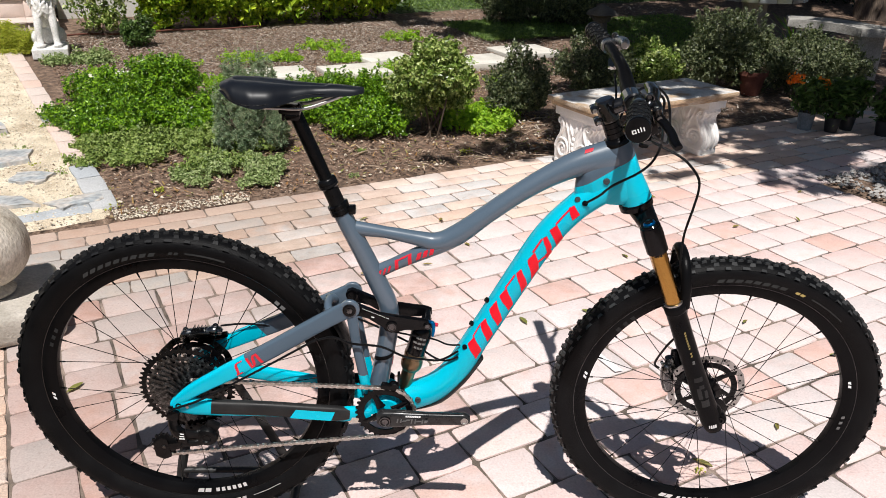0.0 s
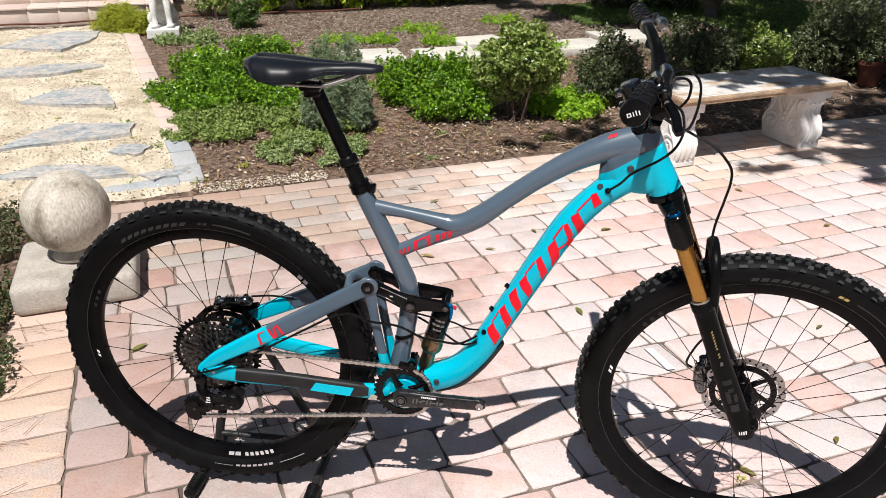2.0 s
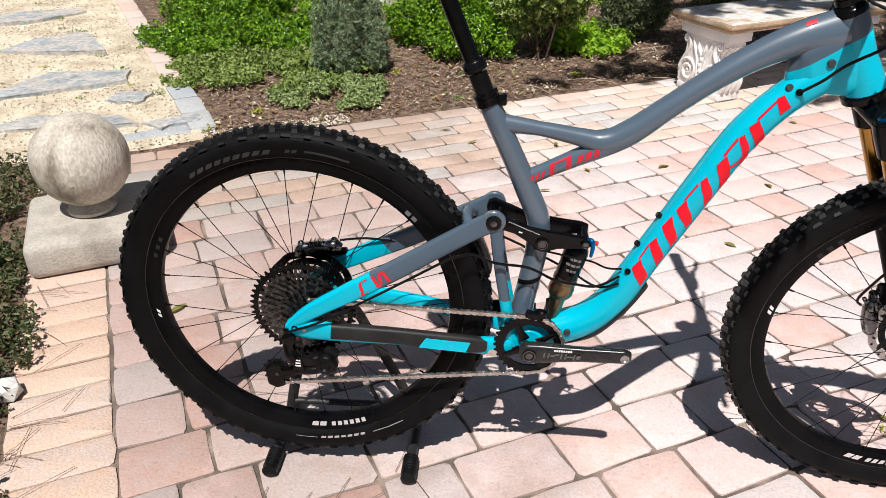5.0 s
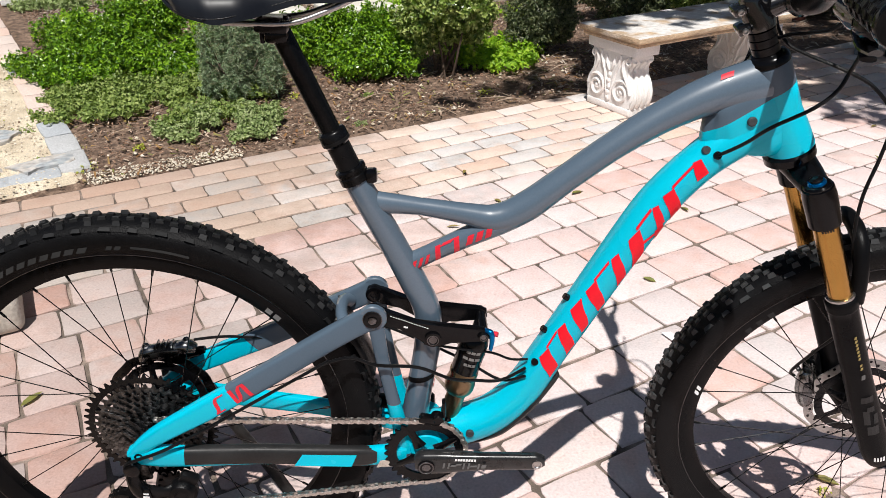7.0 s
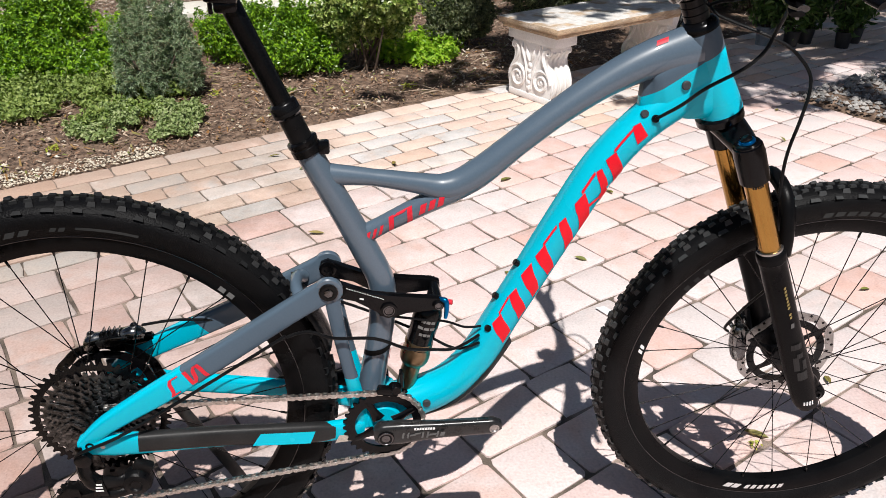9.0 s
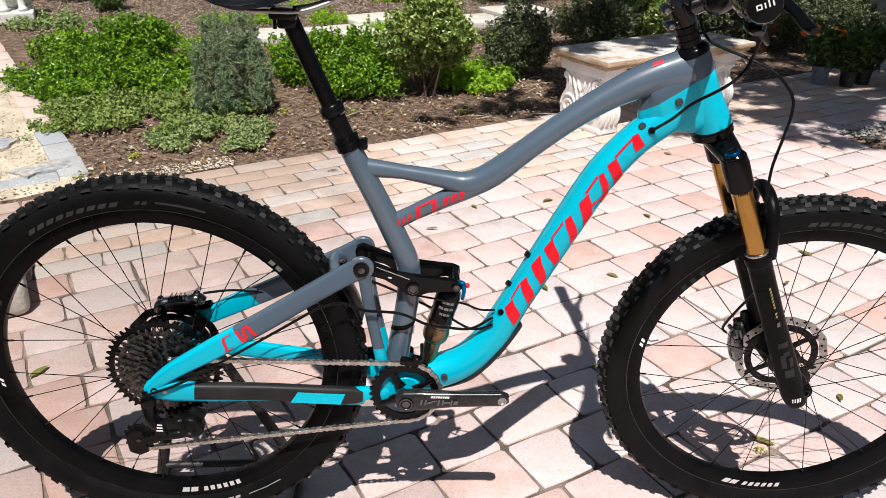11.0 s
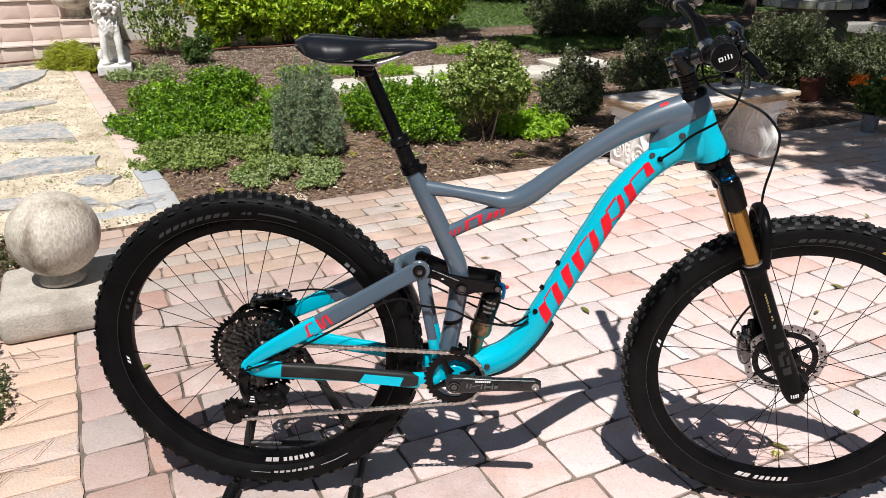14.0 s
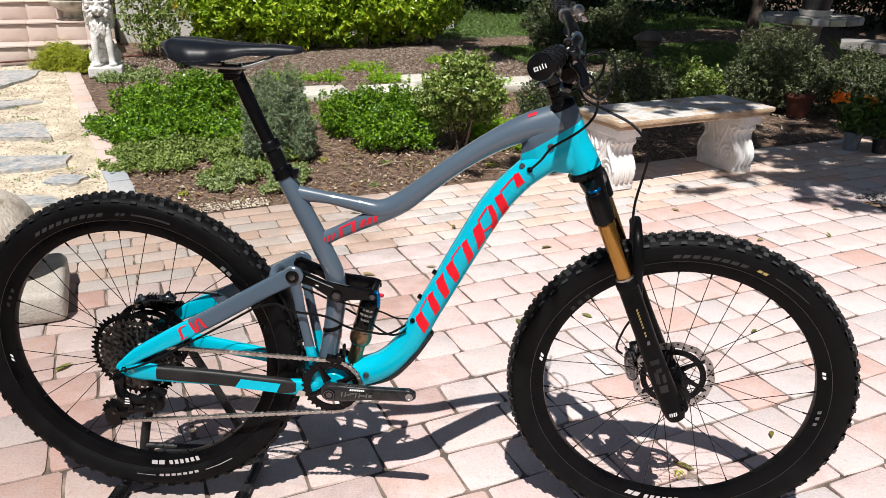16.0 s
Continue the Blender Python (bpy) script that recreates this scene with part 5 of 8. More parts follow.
rm.mode, rm.voxel_size, rm.use_smooth_shade = "VOXEL", 0.0048, True

uq = uv(-0.2, 6.74)
bm = lathe(bmesh.new(), [(0.11, 0), (0.11, 0.025), (0.085, 0.035), (0.078, 0.085), (0.09, 0.1), (0.15, 0.12), (0.195, 0.16), (0.2, 0.185), (0.175, 0.2), (0.175, 0.23), (0.21, 0.245), (0.215, 0.27), (0.18, 0.27), (0.16, 0.2)], 36, Matrix.Translation((uq.x, uq.y, 0.531)))
single("stone_urn", bm, M["concrete"], "low round cast stone urn on the steps", "urn")


def potted(at, r, h, pot_mat, plant_h, seed, label, flowers=False):
    root = thing("potted_plant", label, "potted plant", "potted plants in a row", (*at, 0))
    bm = lathe(bmesh.new(), [(r * 0.74, 0), (r * 0.94, h * 0.93), (r, h * 0.93), (r, h), (r * 0.9, h), (r * 0.86, h * 0.86)], 24)
    part("pot", bm, M[pot_mat], root, "plastic nursery pot")
    rng = np.random.default_rng(seed)
    c, o = blob_points([(0, 0, h + plant_h * 0.45, r * 2.0, r * 2.0, plant_h * 0.5), (0.02, -0.02, h + plant_h * 0.7, r * 1.5, r * 1.6, plant_h * 0.32)], 420, rng, 0.8, 0.2)
    vts, fcs = leaves(c, o, 0.07, rng, 0.3, 0.5, 0.25)
    ob = new("foliage", from_arrays("foliage", vts, fcs, M["leaf_pot"]))
    ob.parent = root
    bm = bmesh.new()
    for i in range(7):
        a = i * 0.9
        tube(bm, [(0.02 * math.cos(a), 0.02 * math.sin(a), h * 0.8), (0.05 * math.cos(a), 0.05 * math.sin(a), h + plant_h * 0.4), (0.09 * math.cos(a), 0.09 * math.sin(a), h + plant_h * 0.8)], [0.004, 0.003, 0.002], 5, (1, 0, 0), k=3)
    part("branchwork", bm, M["twig"], root)
    if flowers:
        for fx, fy, fz, k in ((-0.16, -0.05, h + plant_h * 0.95, 56), (0.03, -0.08, h + plant_h * 0.86, 12)):
            pc = rng.normal(0, 1, (k, 3)) * (0.022, 0.02, 0.022) + (fx, fy, fz)
            vts, fcs = leaves(pc, pc - np.array((fx, fy, fz - 0.02)), 0.034, rng, 0.7, 0.3, 0.0)
            ob = new("blossom", from_arrays("blossom", vts, fcs, M["orange"]))
            ob.parent = root
            tagged(ob, "orange flower cluster")


potted((3.24, 3.72), 0.062, 0.125, "pot_grey", 0.25, 101, "orange-flowering plant in a grey nursery pot", True)
potted((3.40, 3.66), 0.056, 0.105, "pot_black", 0.26, 102, "leafy plant in a black nursery pot")
potted((3.54, 3.72), 0.056, 0.105, "pot_black", 0.28, 103, "leafy plant in a black nursery pot")
potted((3.72, 3.58), 0.056, 0.105, "pot_black", 0.25, 104, "leafy plant in a black nursery pot")
potted((3.88, 3.70), 0.056, 0.105, "pot_black", 0.27, 105, "leafy plant in a black nursery pot")
bm = lathe(bmesh.new(), [(0.09, 0), (0.13, 0.2), (0.145, 0.2), (0.145, 0.24), (0.125, 0.24), (0.11, 0.16)], 24, Matrix.Translation((3.24, 4.7, rise(3.24, 4.7))) @ Matrix.Scale(0.8, 4))
single("terracotta_pot", bm, M["terracotta"], "empty dark terracotta pot under the shrub", "pot")

# stone table with a tiled rim, curved bench, lantern
tx, ty = 3.82, 6.25
tz = rise(tx, ty)
table = thing("stone_table", "round stone garden table with tiled rim", "table", at=(tx, ty, tz))
part("pedestal", lathe(bmesh.new(), [(0.2, 0), (0.2, 0.05), (0.13, 0.1), (0.11, 0.3), (0.12, 0.48), (0.16, 0.54)], 24), M["tree_stone"], table)
top = part("tabletop", lathe(bmesh.new(), [(0.2, 0.53), (0.43, 0.54), (0.44, 0.55), (0.44, 0.59), (0.43, 0.6), (0.0, 0.6)], 40), M["tree_stone"], table)
rim_bm = bmesh.new()
slab(rim_bm, (0.02, 0.15, 0.062), Matrix(), 0.005)
rim_me = mesh_of("rim_tile", rim_bm, M["rim"])
for i in range(18):
    ob = new("rim_tile", rim_me)
    ob.parent = top
    a = 2 * math.pi * i / 18
    ob.matrix_basis = pose(0.45 * math.cos(a), 0.45 * math.sin(a), 0.572, 0, 0, math.degrees(a))
bm = lathe(bmesh.new(), [(0.12, 0), (0.13, 0.01), (0.155, 0.055), (0.16, 0.06), (0.15, 0.06), (0.12, 0.02), (0.0, 0.015)], 24, Matrix.Translation((tx + 0.02, ty - 0.05, tz + 0.6)))
single("shallow_dish", bm, M["bench_leg"], "pale shallow dish standing on the table", "dish")
bm = lathe(bmesh.new(), [(0.0, 0), (0.11, 0.0), (0.15, 0.22), (0.165, 0.23), (0.165, 0.26), (0.14, 0.26), (0.12, 0.2), (0.0, 0.19)], 24, Matrix.Translation((tx + 0.02, ty - 0.05, tz + 0.617)))
single("table_pot", bm, M["pot_black"], "dark flower pot in a pale dish", "pot")
bx, by = 4.36, 5.42
cb = thing("curved_bench", "curved pale stone bench in the shade", "bench", at=(bx, by, rise(bx, by)), turn=-58)
arc = [(0.9 * math.cos(a), 0.9 * math.sin(a) - 0.9) for a in np.linspace(0.95, 2.2, 12)] + [(0.58 * math.cos(a), 0.58 * math.sin(a) - 0.9) for a in np.linspace(2.2, 0.95, 12)]
part("seat_slab", plate(bmesh.new(), arc, 0.07, Matrix.Translation((0, 0, 0.465)), 0.012), M["tree_stone"], cb)
for s in (-1, 1):
    part("leg", slab(bmesh.new(), (0.1, 0.24, 0.445), pose(0.3 * s, -0.21, 0.216, 0, 0, -20 * s), 0.012), M["tree_stone"], cb)
qx, qy = 2.46, 6.9
bm = lathe(bmesh.new(), [(0.11, 0), (0.11, 0.04), (0.08, 0.07), (0.075, 0.16), (0.11, 0.19), (0.12, 0.23), (0.2, 0.26), (0.17, 0.3), (0.09, 0.34), (0.03, 0.37), (0.0, 0.38)], 20, Matrix.Translation((qx, qy, rise(qx, qy))) @ Matrix.Scale(0.86, 4))
single("stone_lantern", bm, M["lantern"], "small weathered stone lantern under the trees", "lantern")
blades("strap_plant", (4.14, 5.78), 90, 0.1, 0.44, "leaf_bright", "clump of strap-leaved green plant", "plant", "", 31, 0.8, 0.012)

# litter on the paving
rl = random.Random(8)
LEAF_SPOTS = [(1.58, 0.36), (1.73, 0.98), (0.73, 1.66), (1.15, 1.05), (0.55, 1.45), (1.9, 1.2), (0.25, 1.95), (0.62, 1.95), (1.42, 1.55), (1.05, 1.72), (0.12, 2.1), (2.05, 1.9), (2.4, 2.0), (1.75, 2.3), (-0.55, 0.55), (0.9, 0.98), (1.3, 0.2), (2.6, 2.4), (1.95, 0.75), (0.3, 1.35)]
for x, y in LEAF_SPOTS:
    ln = rl.uniform(0.018, 0.034)
    m = pose(x, y, 0.007, rl.uniform(-12, 12), rl.uniform(-12, 12), rl.uniform(0, 360))
    bm = bmesh.new()
    w = ln * rl.uniform(0.28, 0.42)
    rows = [(-1, 0), (-0.5, 0.8), (0.1, 1), (0.65, 0.55), (1, 0)]
    mids = [bm.verts.new(m @ Vector((ln * a, 0, -0.0005))) for a, _ in rows]
    le = [bm.verts.new(m @ Vector((ln * a, w * b, 0.004 * b))) for a, b in rows[1:-1]]
    ri = [bm.verts.new(m @ Vector((ln * a, -w * b, 0.003 * b))) for a, b in rows[1:-1]]
    for s in (le, ri):
        ch = [mids[0], *s, mids[-1]]
        for i in range(4):
            q = [mids[i], mids[i + 1], ch[i + 1], ch[i]]
            q = [v for k, v in enumerate(q) if v not in q[:k]]
            if len(q) > 2:
                bm.faces.new(q)
    single("fallen_leaf", bm, M["leaf_dry"], "curled fallen leaf on the paving", "leaf", "fallen leaves on the patio")
bm = plate(bmesh.new(), [(-0.07, -0.012), (0.06, -0.016), (0.065, 0.012), (-0.06, 0.014)], 0.0012, pose(1.148, 0.705, 0.0065, 0, 0, -62))
single("paper_strip", bm, M["paper"], "white paper strip lying on the paving", "paper", smooth=False)
bm = bmesh.new()
ball(bm, (-0.830, 0.142, 0.022), (0.05, 0.042, 0.034), 1)
ball(bm, (-0.860, 0.107, 0.018), (0.024, 0.022, 0.02), 1)
single("white_rock", bm, M["statue"], "small white rock in the ivy", "rock")
bm = bmesh.new()
for i in range(58):
    c = uv(-0.66 + rl.gauss(0, 0.06), rl.uniform(-0.2, 1.05)) if i < 44 else uv(-0.08 + rl.gauss(0, 0.14), -0.16 + rl.gauss(0, 0.05))
    a = rl.uniform(0, 3.14)
    d = Vector((math.cos(a), math.sin(a), 0)) * rl.uniform(0.04, 0.08)
    tube(bm, [c - d + Vector((0, 0, 0.008)), c + Vector((0, 0, 0.011)), c + d + Vector((0, 0, 0.008))], 0.0007, 4, (0, 0, 1), k=1)
single("pine_needles", bm, M["needle"], "dry brown pine needles on the paving", "needles", kind="stuff")

# ---- mountain bike ----
bike = thing("mountain_bike", "cyan and slate full-suspension mountain bike held upright by a stand", "bicycle")
BB = Vector((0.439, 0, 0.364))
REAR = Vector((0.0, 0, 0.408))
# fork axes: local z up the steerer, x forward, turned a little to the rider's right
FORK = Matrix.Translation((0.955, 0, 0.842)) @ Matrix(((0.921, 0, -0.389, 0), (0, 1, 0, 0), (0.389, 0, 0.921, 0), (0, 0, 0, 1))) @ pose(0, 0, 0, 0, 0, -7)
AXLE_L = Vector((0.029, 0, -0.528))
FRONT_M = FORK @ Matrix.Translation(AXLE_L)


def L(x, y, z):
    return FORK @ Vector((x, y, z))


# main frame
DT = [(0.435, 0, 0.362), (0.495, 0, 0.374), (0.551, 0, 0.398), (0.599, 0, 0.449), (0.639, 0, 0.524), (0.684, 0, 0.608), (0.730, 0, 0.694), (0.775, 0, 0.773), (0.8255, 0, 0.833), (0.880, 0, 0.876), (0.936, 0, 0.906)]
DT_R = [(0.036, 0.032), (0.034, 0.031), (0.030, 0.031), (0.027, 0.030), (0.026, 0.0275), (0.026, 0.0275), (0.027, 0.028), (0.027, 0.028), (0.027, 0.0265), (0.027, 0.029), (0.027, 0.038)]
down_tube = part("down_tube", tube(bmesh.new(), DT, DT_R, 24, k=6, power=0.85), M["head_paint"], bike, "cyan carbon down tube with red slanted shapes")
TT = [(0.372, 0, 0.787), (0.44, 0, 0.778), (0.505, 0, 0.765), (0.548, 0, 0.757), (0.59, 0, 0.774), (0.648, 0, 0.819), (0.708, 0, 0.864), (0.769, 0, 0.903), (0.83, 0, 0.932), (0.885, 0, 0.944), (0.915, 0, 0.949)]
TT_R = [(0.014, 0.017), (0.0125, 0.0125), (0.015, 0.0155), (0.02, 0.021), (0.021, 0.0225), (0.021, 0.0195), (0.021, 0.0195), (0.022, 0.022), (0.025, 0.027), (0.026, 0.036), (0.0265, 0.034)]
top_tube = part("top_tube", tube(bmesh.new(), TT, TT_R, 24, k=6), M["slate_paint"], bike, "slate grey top tube")
part("seat_brace", tube(bmesh.new(), [(0.408, 0, 0.679), (0.455, 0, 0.703), (0.505, 0, 0.727), (0.553, 0, 0.749), (0.588, 0, 0.769), (0.625, 0, 0.798)], [(0.0125, 0.016), (0.0115, 0.0142), (0.0135, 0.016), (0.018, 0.0175), (0.0195, 0.019), (0.016, 0.016)], 20, k=6), M["slate_paint"], bike)
seat_tube = part("seat_tube", tube(bmesh.new(), [(0.352, 0, 0.822), (0.372, 0, 0.778), (0.398, 0, 0.722), (0.424, 0, 0.662), (0.446, 0, 0.605), (0.446, 0, 0.545), (0.434, 0, 0.47), (0.424, 0, 0.405), (0.43, 0, 0.37)],
     [0.0185, 0.019, (0.018, 0.02), (0.018, 0.021), (0.0185, 0.021), (0.019, 0.021), (0.021, 0.0205), (0.027, 0.022), (0.034, 0.026)], 24), M["slate_paint"], bike)
head = bmesh.new()
tube(head, [L(-0.001, 0, 0.143), L(0, 0, 0.12), L(0, 0, 0.07), L(0.002, 0, 0.04), L(0.003, 0, 0.014)], [0.0275, 0.028, 0.0285, 0.0305, 0.032], 24)
part("head_tube", head, M["head_paint"], bike, "tapered head tube, slate above cyan")
web = tube(bmesh.new(), [(0.825, 0, 0.889), (0.838, 0, 0.889), (0.852, 0, 0.893), (0.876, 0, 0.899), (0.893, 0, 0.9), (0.912, 0, 0.902), (0.938, 0, 0.905)], [(0.006, 0.02), (0.0185, 0.03), (0.0245, 0.036), (0.0258, 0.046), (0.026, 0.0525), (0.0262, 0.0555), (0.027, 0.05)], 36, k=6, power=0.5)
part("head_gusset", web, M["head_paint"], bike, "web between the tubes, slate above cyan")
part("bottom_bracket_shell", rod(bmesh.new(), BB + Vector((0, -0.044, 0)), BB + Vector((0, 0.044, 0)), 0.029, 24), M["cyan"], bike)
gd = [(x + 0.012, 0, z - 0.026) for x, _, z in DT[1:4]] + [(0.652, 0, 0.478)]
part("down_tube_guard", tube(bmesh.new(), gd, [(0.02, 0.008), (0.024, 0.011), (0.024, 0.011), (0.014, 0.006)], 14), M["guard"], down_tube, "black rubber guard")


def on_tube(P, R, s, a, lift=0.0009, power=0.85):
    """A point on the swept tube: s from 0 to 1 along it, a in degrees round from the right side, up positive."""
    pts, rad = P, R
    f = s * (len(pts) - 1)
    i = min(int(f), len(pts) - 2)
    t = f - i
    fr = frames_of([pts[i], pts[i].lerp(pts[i + 1], 0.5), pts[i + 1]], (0, 1, 0))[1]
    p = pts[i].lerp(pts[i + 1], t)
    r = rad[i].lerp(rad[i + 1], t)
    c, sn = math.cos(radians(a)), math.sin(radians(a))
    c, sn = math.copysign(abs(c) ** power, c), math.copysign(abs(sn) ** power, sn)
    up = fr[3] if fr[3].z > 0 else -fr[3]
    return p - fr[2] * ((r[0] + lift) * c) + up * ((r[1] + lift) * sn)


def decal(P, R, corners, material, parent, name="decal", nx=6, ny=8, power=0.85, lift=0.0009):
    """A printed patch: corners (s, angle) in order low-start, low-end, high-end, high-start."""
    bm = bmesh.new()
    g = []
    for j in range(ny + 1):
        row = []
        for i in range(nx + 1):
            a = [x + (y - x) * i / nx for x, y in zip(corners[0], corners[1])]
            b = [x + (y - x) * i / nx for x, y in zip(corners[3], corners[2])]
            s, an = a[0] + (b[0] - a[0]) * j / ny, a[1] + (b[1] - a[1]) * j / ny
            row.append(bm.verts.new(on_tube(P, R, s, an, lift, power)))
        g.append(row)
    for j in range(ny):
        for i in range(nx):
            bm.faces.new((g[j][i], g[j][i + 1], g[j + 1][i + 1], g[j + 1][i]))
    return part(name, bm, material, parent)


DTP, DTF = flow(DT, DT_R, 12)
PORT_S, PORT_A, HOSE_S, HOSE_A = 0.828, 42, 0.838, 10
# plain slanted shapes in the place of the maker's mark
MARKS = [
    (0.367, 0.393, 0.415, 0.390, -16, 32), (0.422, 0.443, 0.468, 0.450, -21, 36), (0.470, 0.485, 0.518, 0.490, -18, 39), (0.515, 0.530, 0.555, 0.530, -20, 33),
    (0.565, 0.585, 0.610, 0.595, -24, 26), (0.603, 0.630, 0.660, 0.635, -29, 17), (0.677, 0.693, 0.708, 0.698, -16, 19), (0.653, 0.677, 0.685, 0.667, -56, -27),
    (0.695, 0.720, 0.745, 0.723, -67, 20), (0.787, 0.810, 0.812, 0.797, 2, 34),
]
for a0, a1, b1, b0, lo, hi in MARKS:
    decal(DTP, DTF, [(a0 - 0.006, lo - 12), (a1 - 0.003, lo - 14), (b1, hi - 3), (b0, hi + 4)], M["red"], down_tube, "red_shape")
for a0, a1, lo, hi, w in ((0.411, 0.446, 31, 42, 7), (0.551, 0.588, 31, 34, 7), (0.655, 0.694, 17, 27, 8), (0.640, 0.664, -17, -28, 8), (0.742, 0.796, 18, 34, 8)):
    decal(DTP, DTF, [(a0, lo), (a1, hi - w), (a1 + 0.003, hi), (a0 + 0.003, lo + w)], M["red"], down_tube, "red_shape")
TTP, TTF = flow(TT, TT_R, 12)
decal(TTP, TTF, [(0.815, 50), (0.84, 50), (0.845, 66), (0.82, 66)], M["red_line"], top_tube, "red_shape", 2, 3, 1.0)
br_p, br_r = flow([(0.408, 0, 0.679), (0.455, 0, 0.703), (0.505, 0, 0.727), (0.553, 0, 0.749), (0.588, 0, 0.769), (0.625, 0, 0.798)], [(0.0125, 0.016), (0.0115, 0.0142), (0.0135, 0.016), (0.018, 0.0175), (0.0195, 0.019), (0.016, 0.016)], 8)
for s0, w, lo, hi in ((0.12, 0.03, -30, 18), (0.18, 0.03, -30, 18), (0.24, 0.03, -30, 18), (0.34, 0.05, -40, 45), (0.42, 0.12, 30, 45), (0.52, 0.05, -40, 45), (0.64, 0.06, -22, 24), (0.73, 0.06, -22, 24), (0.82, 0.06, -22, 24)):
    s0, w = s0 * 0.6, w * 0.6
    decal(br_p, br_r, [(s0, lo), (s0 + w, lo), (s0 + w + 0.036, hi), (s0 + 0.036, hi)], M["red_line"], seat_tube, "red_shape", 2, 4, 1.0)
ST_P, ST_R = flow([(0.446, 0, 0.545), (0.434, 0, 0.47), (0.424, 0, 0.405)], [(0.019, 0.021), (0.021, 0.0205), (0.027, 0.022)], 8)
decal(ST_P, ST_R, [(0.30, -85), (0.36, -85), (0.50, 80), (0.44, 80)], M["carbon"], seat_tube, "dark_band", 2, 10, 1.0)
decal(ST_P, ST_R, [(0.42, -84), (0.6, -84), (0.5, -62), (0.4, -66)], M["red_line"], seat_tube, "red_shape", 2, 3, 1.0, 0.0013)
for s0, an, mat in ((0.378, 39, "black"), (PORT_S, PORT_A, "plug"), (HOSE_S, HOSE_A, "black")):
    q = on_tube(DTP, DTF, s0, an)
    part("cable_port", rod(bmesh.new(), q + Vector((0, 0.004, -0.001)), q + Vector((0, -0.0016, 0.0008)), 0.0058, 14), M[mat], down_tube)
for p in ((0.88, -0.0275, 0.903), (0.511, -0.035, 0.384)):
    part("port_plug", rod(bmesh.new(), Vector(p) + Vector((0, 0.004, 0)), Vector(p) + Vector((0, -0.0022, 0)), 0.0066, 14), M["plug"], down_tube)
for s in (0.432, 0.5):
    q = on_tube(DTP, DTF, s, 84)
    part("cage_bolt", rod(bmesh.new(), q - Vector((-0.003, 0, 0.002)), q + Vector((-0.005, 0, 0.004)), 0.0055, 10), M["black"], down_tube)

# saddle and post
POST_A, POST_B = Vector((0.350, 0, 0.826)), Vector((0.268, 0, 1.030))


def post(t):
    return POST_A.lerp(POST_B, t)


seatpost = part("seatpost", rod(bmesh.new(), post(0.25), post(0.99), 0.0138, 20), M["black"], bike, "glossy black dropper seatpost")
part("post_sleeve", rod(bmesh.new(), post(-0.02), post(0.28), 0.0162, 20), M["satin"], seatpost)
part("wiper_collar", lathe(bmesh.new(), [(0.0165, 0), (0.0198, 0.004), (0.0198, 0.018), (0.0178, 0.021), (0.0142, 0.0225)], 22, along(post(0.235), POST_B)), M["black"], seatpost)
part("collar_print", rod(bmesh.new(), post(0.262), post(0.266), 0.02005, 22), M["satin"], seatpost)
clampm = along(post(-0.035), POST_B)
bm = lathe(bmesh.new(), [(0.0185, 0), (0.0215, 0.002), (0.0215, 0.012), (0.0205, 0.013), (0.0205, 0.016), (0.0218, 0.017), (0.0218, 0.022), (0.0185, 0.024)], 24, clampm)
slab(bm, (0.016, 0.02, 0.018), Matrix.Translation(post(-0.005) + Vector((0.024, -0.004, 0.004))), 0.004)
part("seat_clamp", bm, M["black"], bike)
head_bm = bmesh.new()
slab(head_bm, (0.042, 0.05, 0.016), Matrix.Translation((0.263, 0, 1.034)) @ pose(0, 0, 0, 0, 4, 0), 0.005)
slab(head_bm, (0.03, 0.034, 0.018), Matrix.Translation((0.267, 0, 1.021)), 0.006)
for dx in (-0.016, 0.016):
    rod(head_bm, (0.263 + dx, 0, 1.01), (0.263 + dx, 0, 1.044), 0.003, 8)
part("rail_clamp", head_bm, M["black"], seatpost)


def saddle_section(t):
    """Half width, middle height, edge height at t from tail to nose."""
    w = np.interp(t, [0, 0.08, 0.22, 0.36, 0.5, 0.65, 0.85, 0.96, 1], [0.028, 0.056, 0.069, 0.062, 0.041, 0.027, 0.020, 0.017, 0.006])
    zc = np.interp(t, [0, 0.08, 0.25, 0.5, 0.8, 1], [1.082, 1.091, 1.089, 1.083, 1.081, 1.076])
    ze = np.interp(t, [0, 0.1, 0.25, 0.42, 0.6, 0.85, 1], [1.070, 1.054, 1.047, 1.052, 1.062, 1.062, 1.066])
    return w, zc, ze


bm = bmesh.new()
NS, NW = 36, 16
rows = []
for i in range(NS + 1):
    t = i / NS
    w, zc, ze = saddle_section(t)
    x = 0.135 + 0.268 * t
    row = []
    for j in range(NW + 1):
        q = -1 + 2 * j / NW
        y = w * math.sin(q * math.pi / 2)
        groove = 0.004 * math.exp(-(y / 0.010) ** 2) * (1 if 0.1 < t < 0.75 else 0)
        row.append(bm.verts.new((x + 0.01 * abs(q) ** 3 * (1 - t), y, zc - (zc - ze) * abs(q) ** 2.6 - groove)))
    rows.append(row)
under = []
for i in range(NS + 1):
    t = i / NS
    w, zc, ze = saddle_section(t)
    under.append([bm.verts.new((0.135 + 0.268 * t, y * w * 0.8, ze + (0.004 if y == 0 else 0.001))) for y in (-1, 0, 1)])
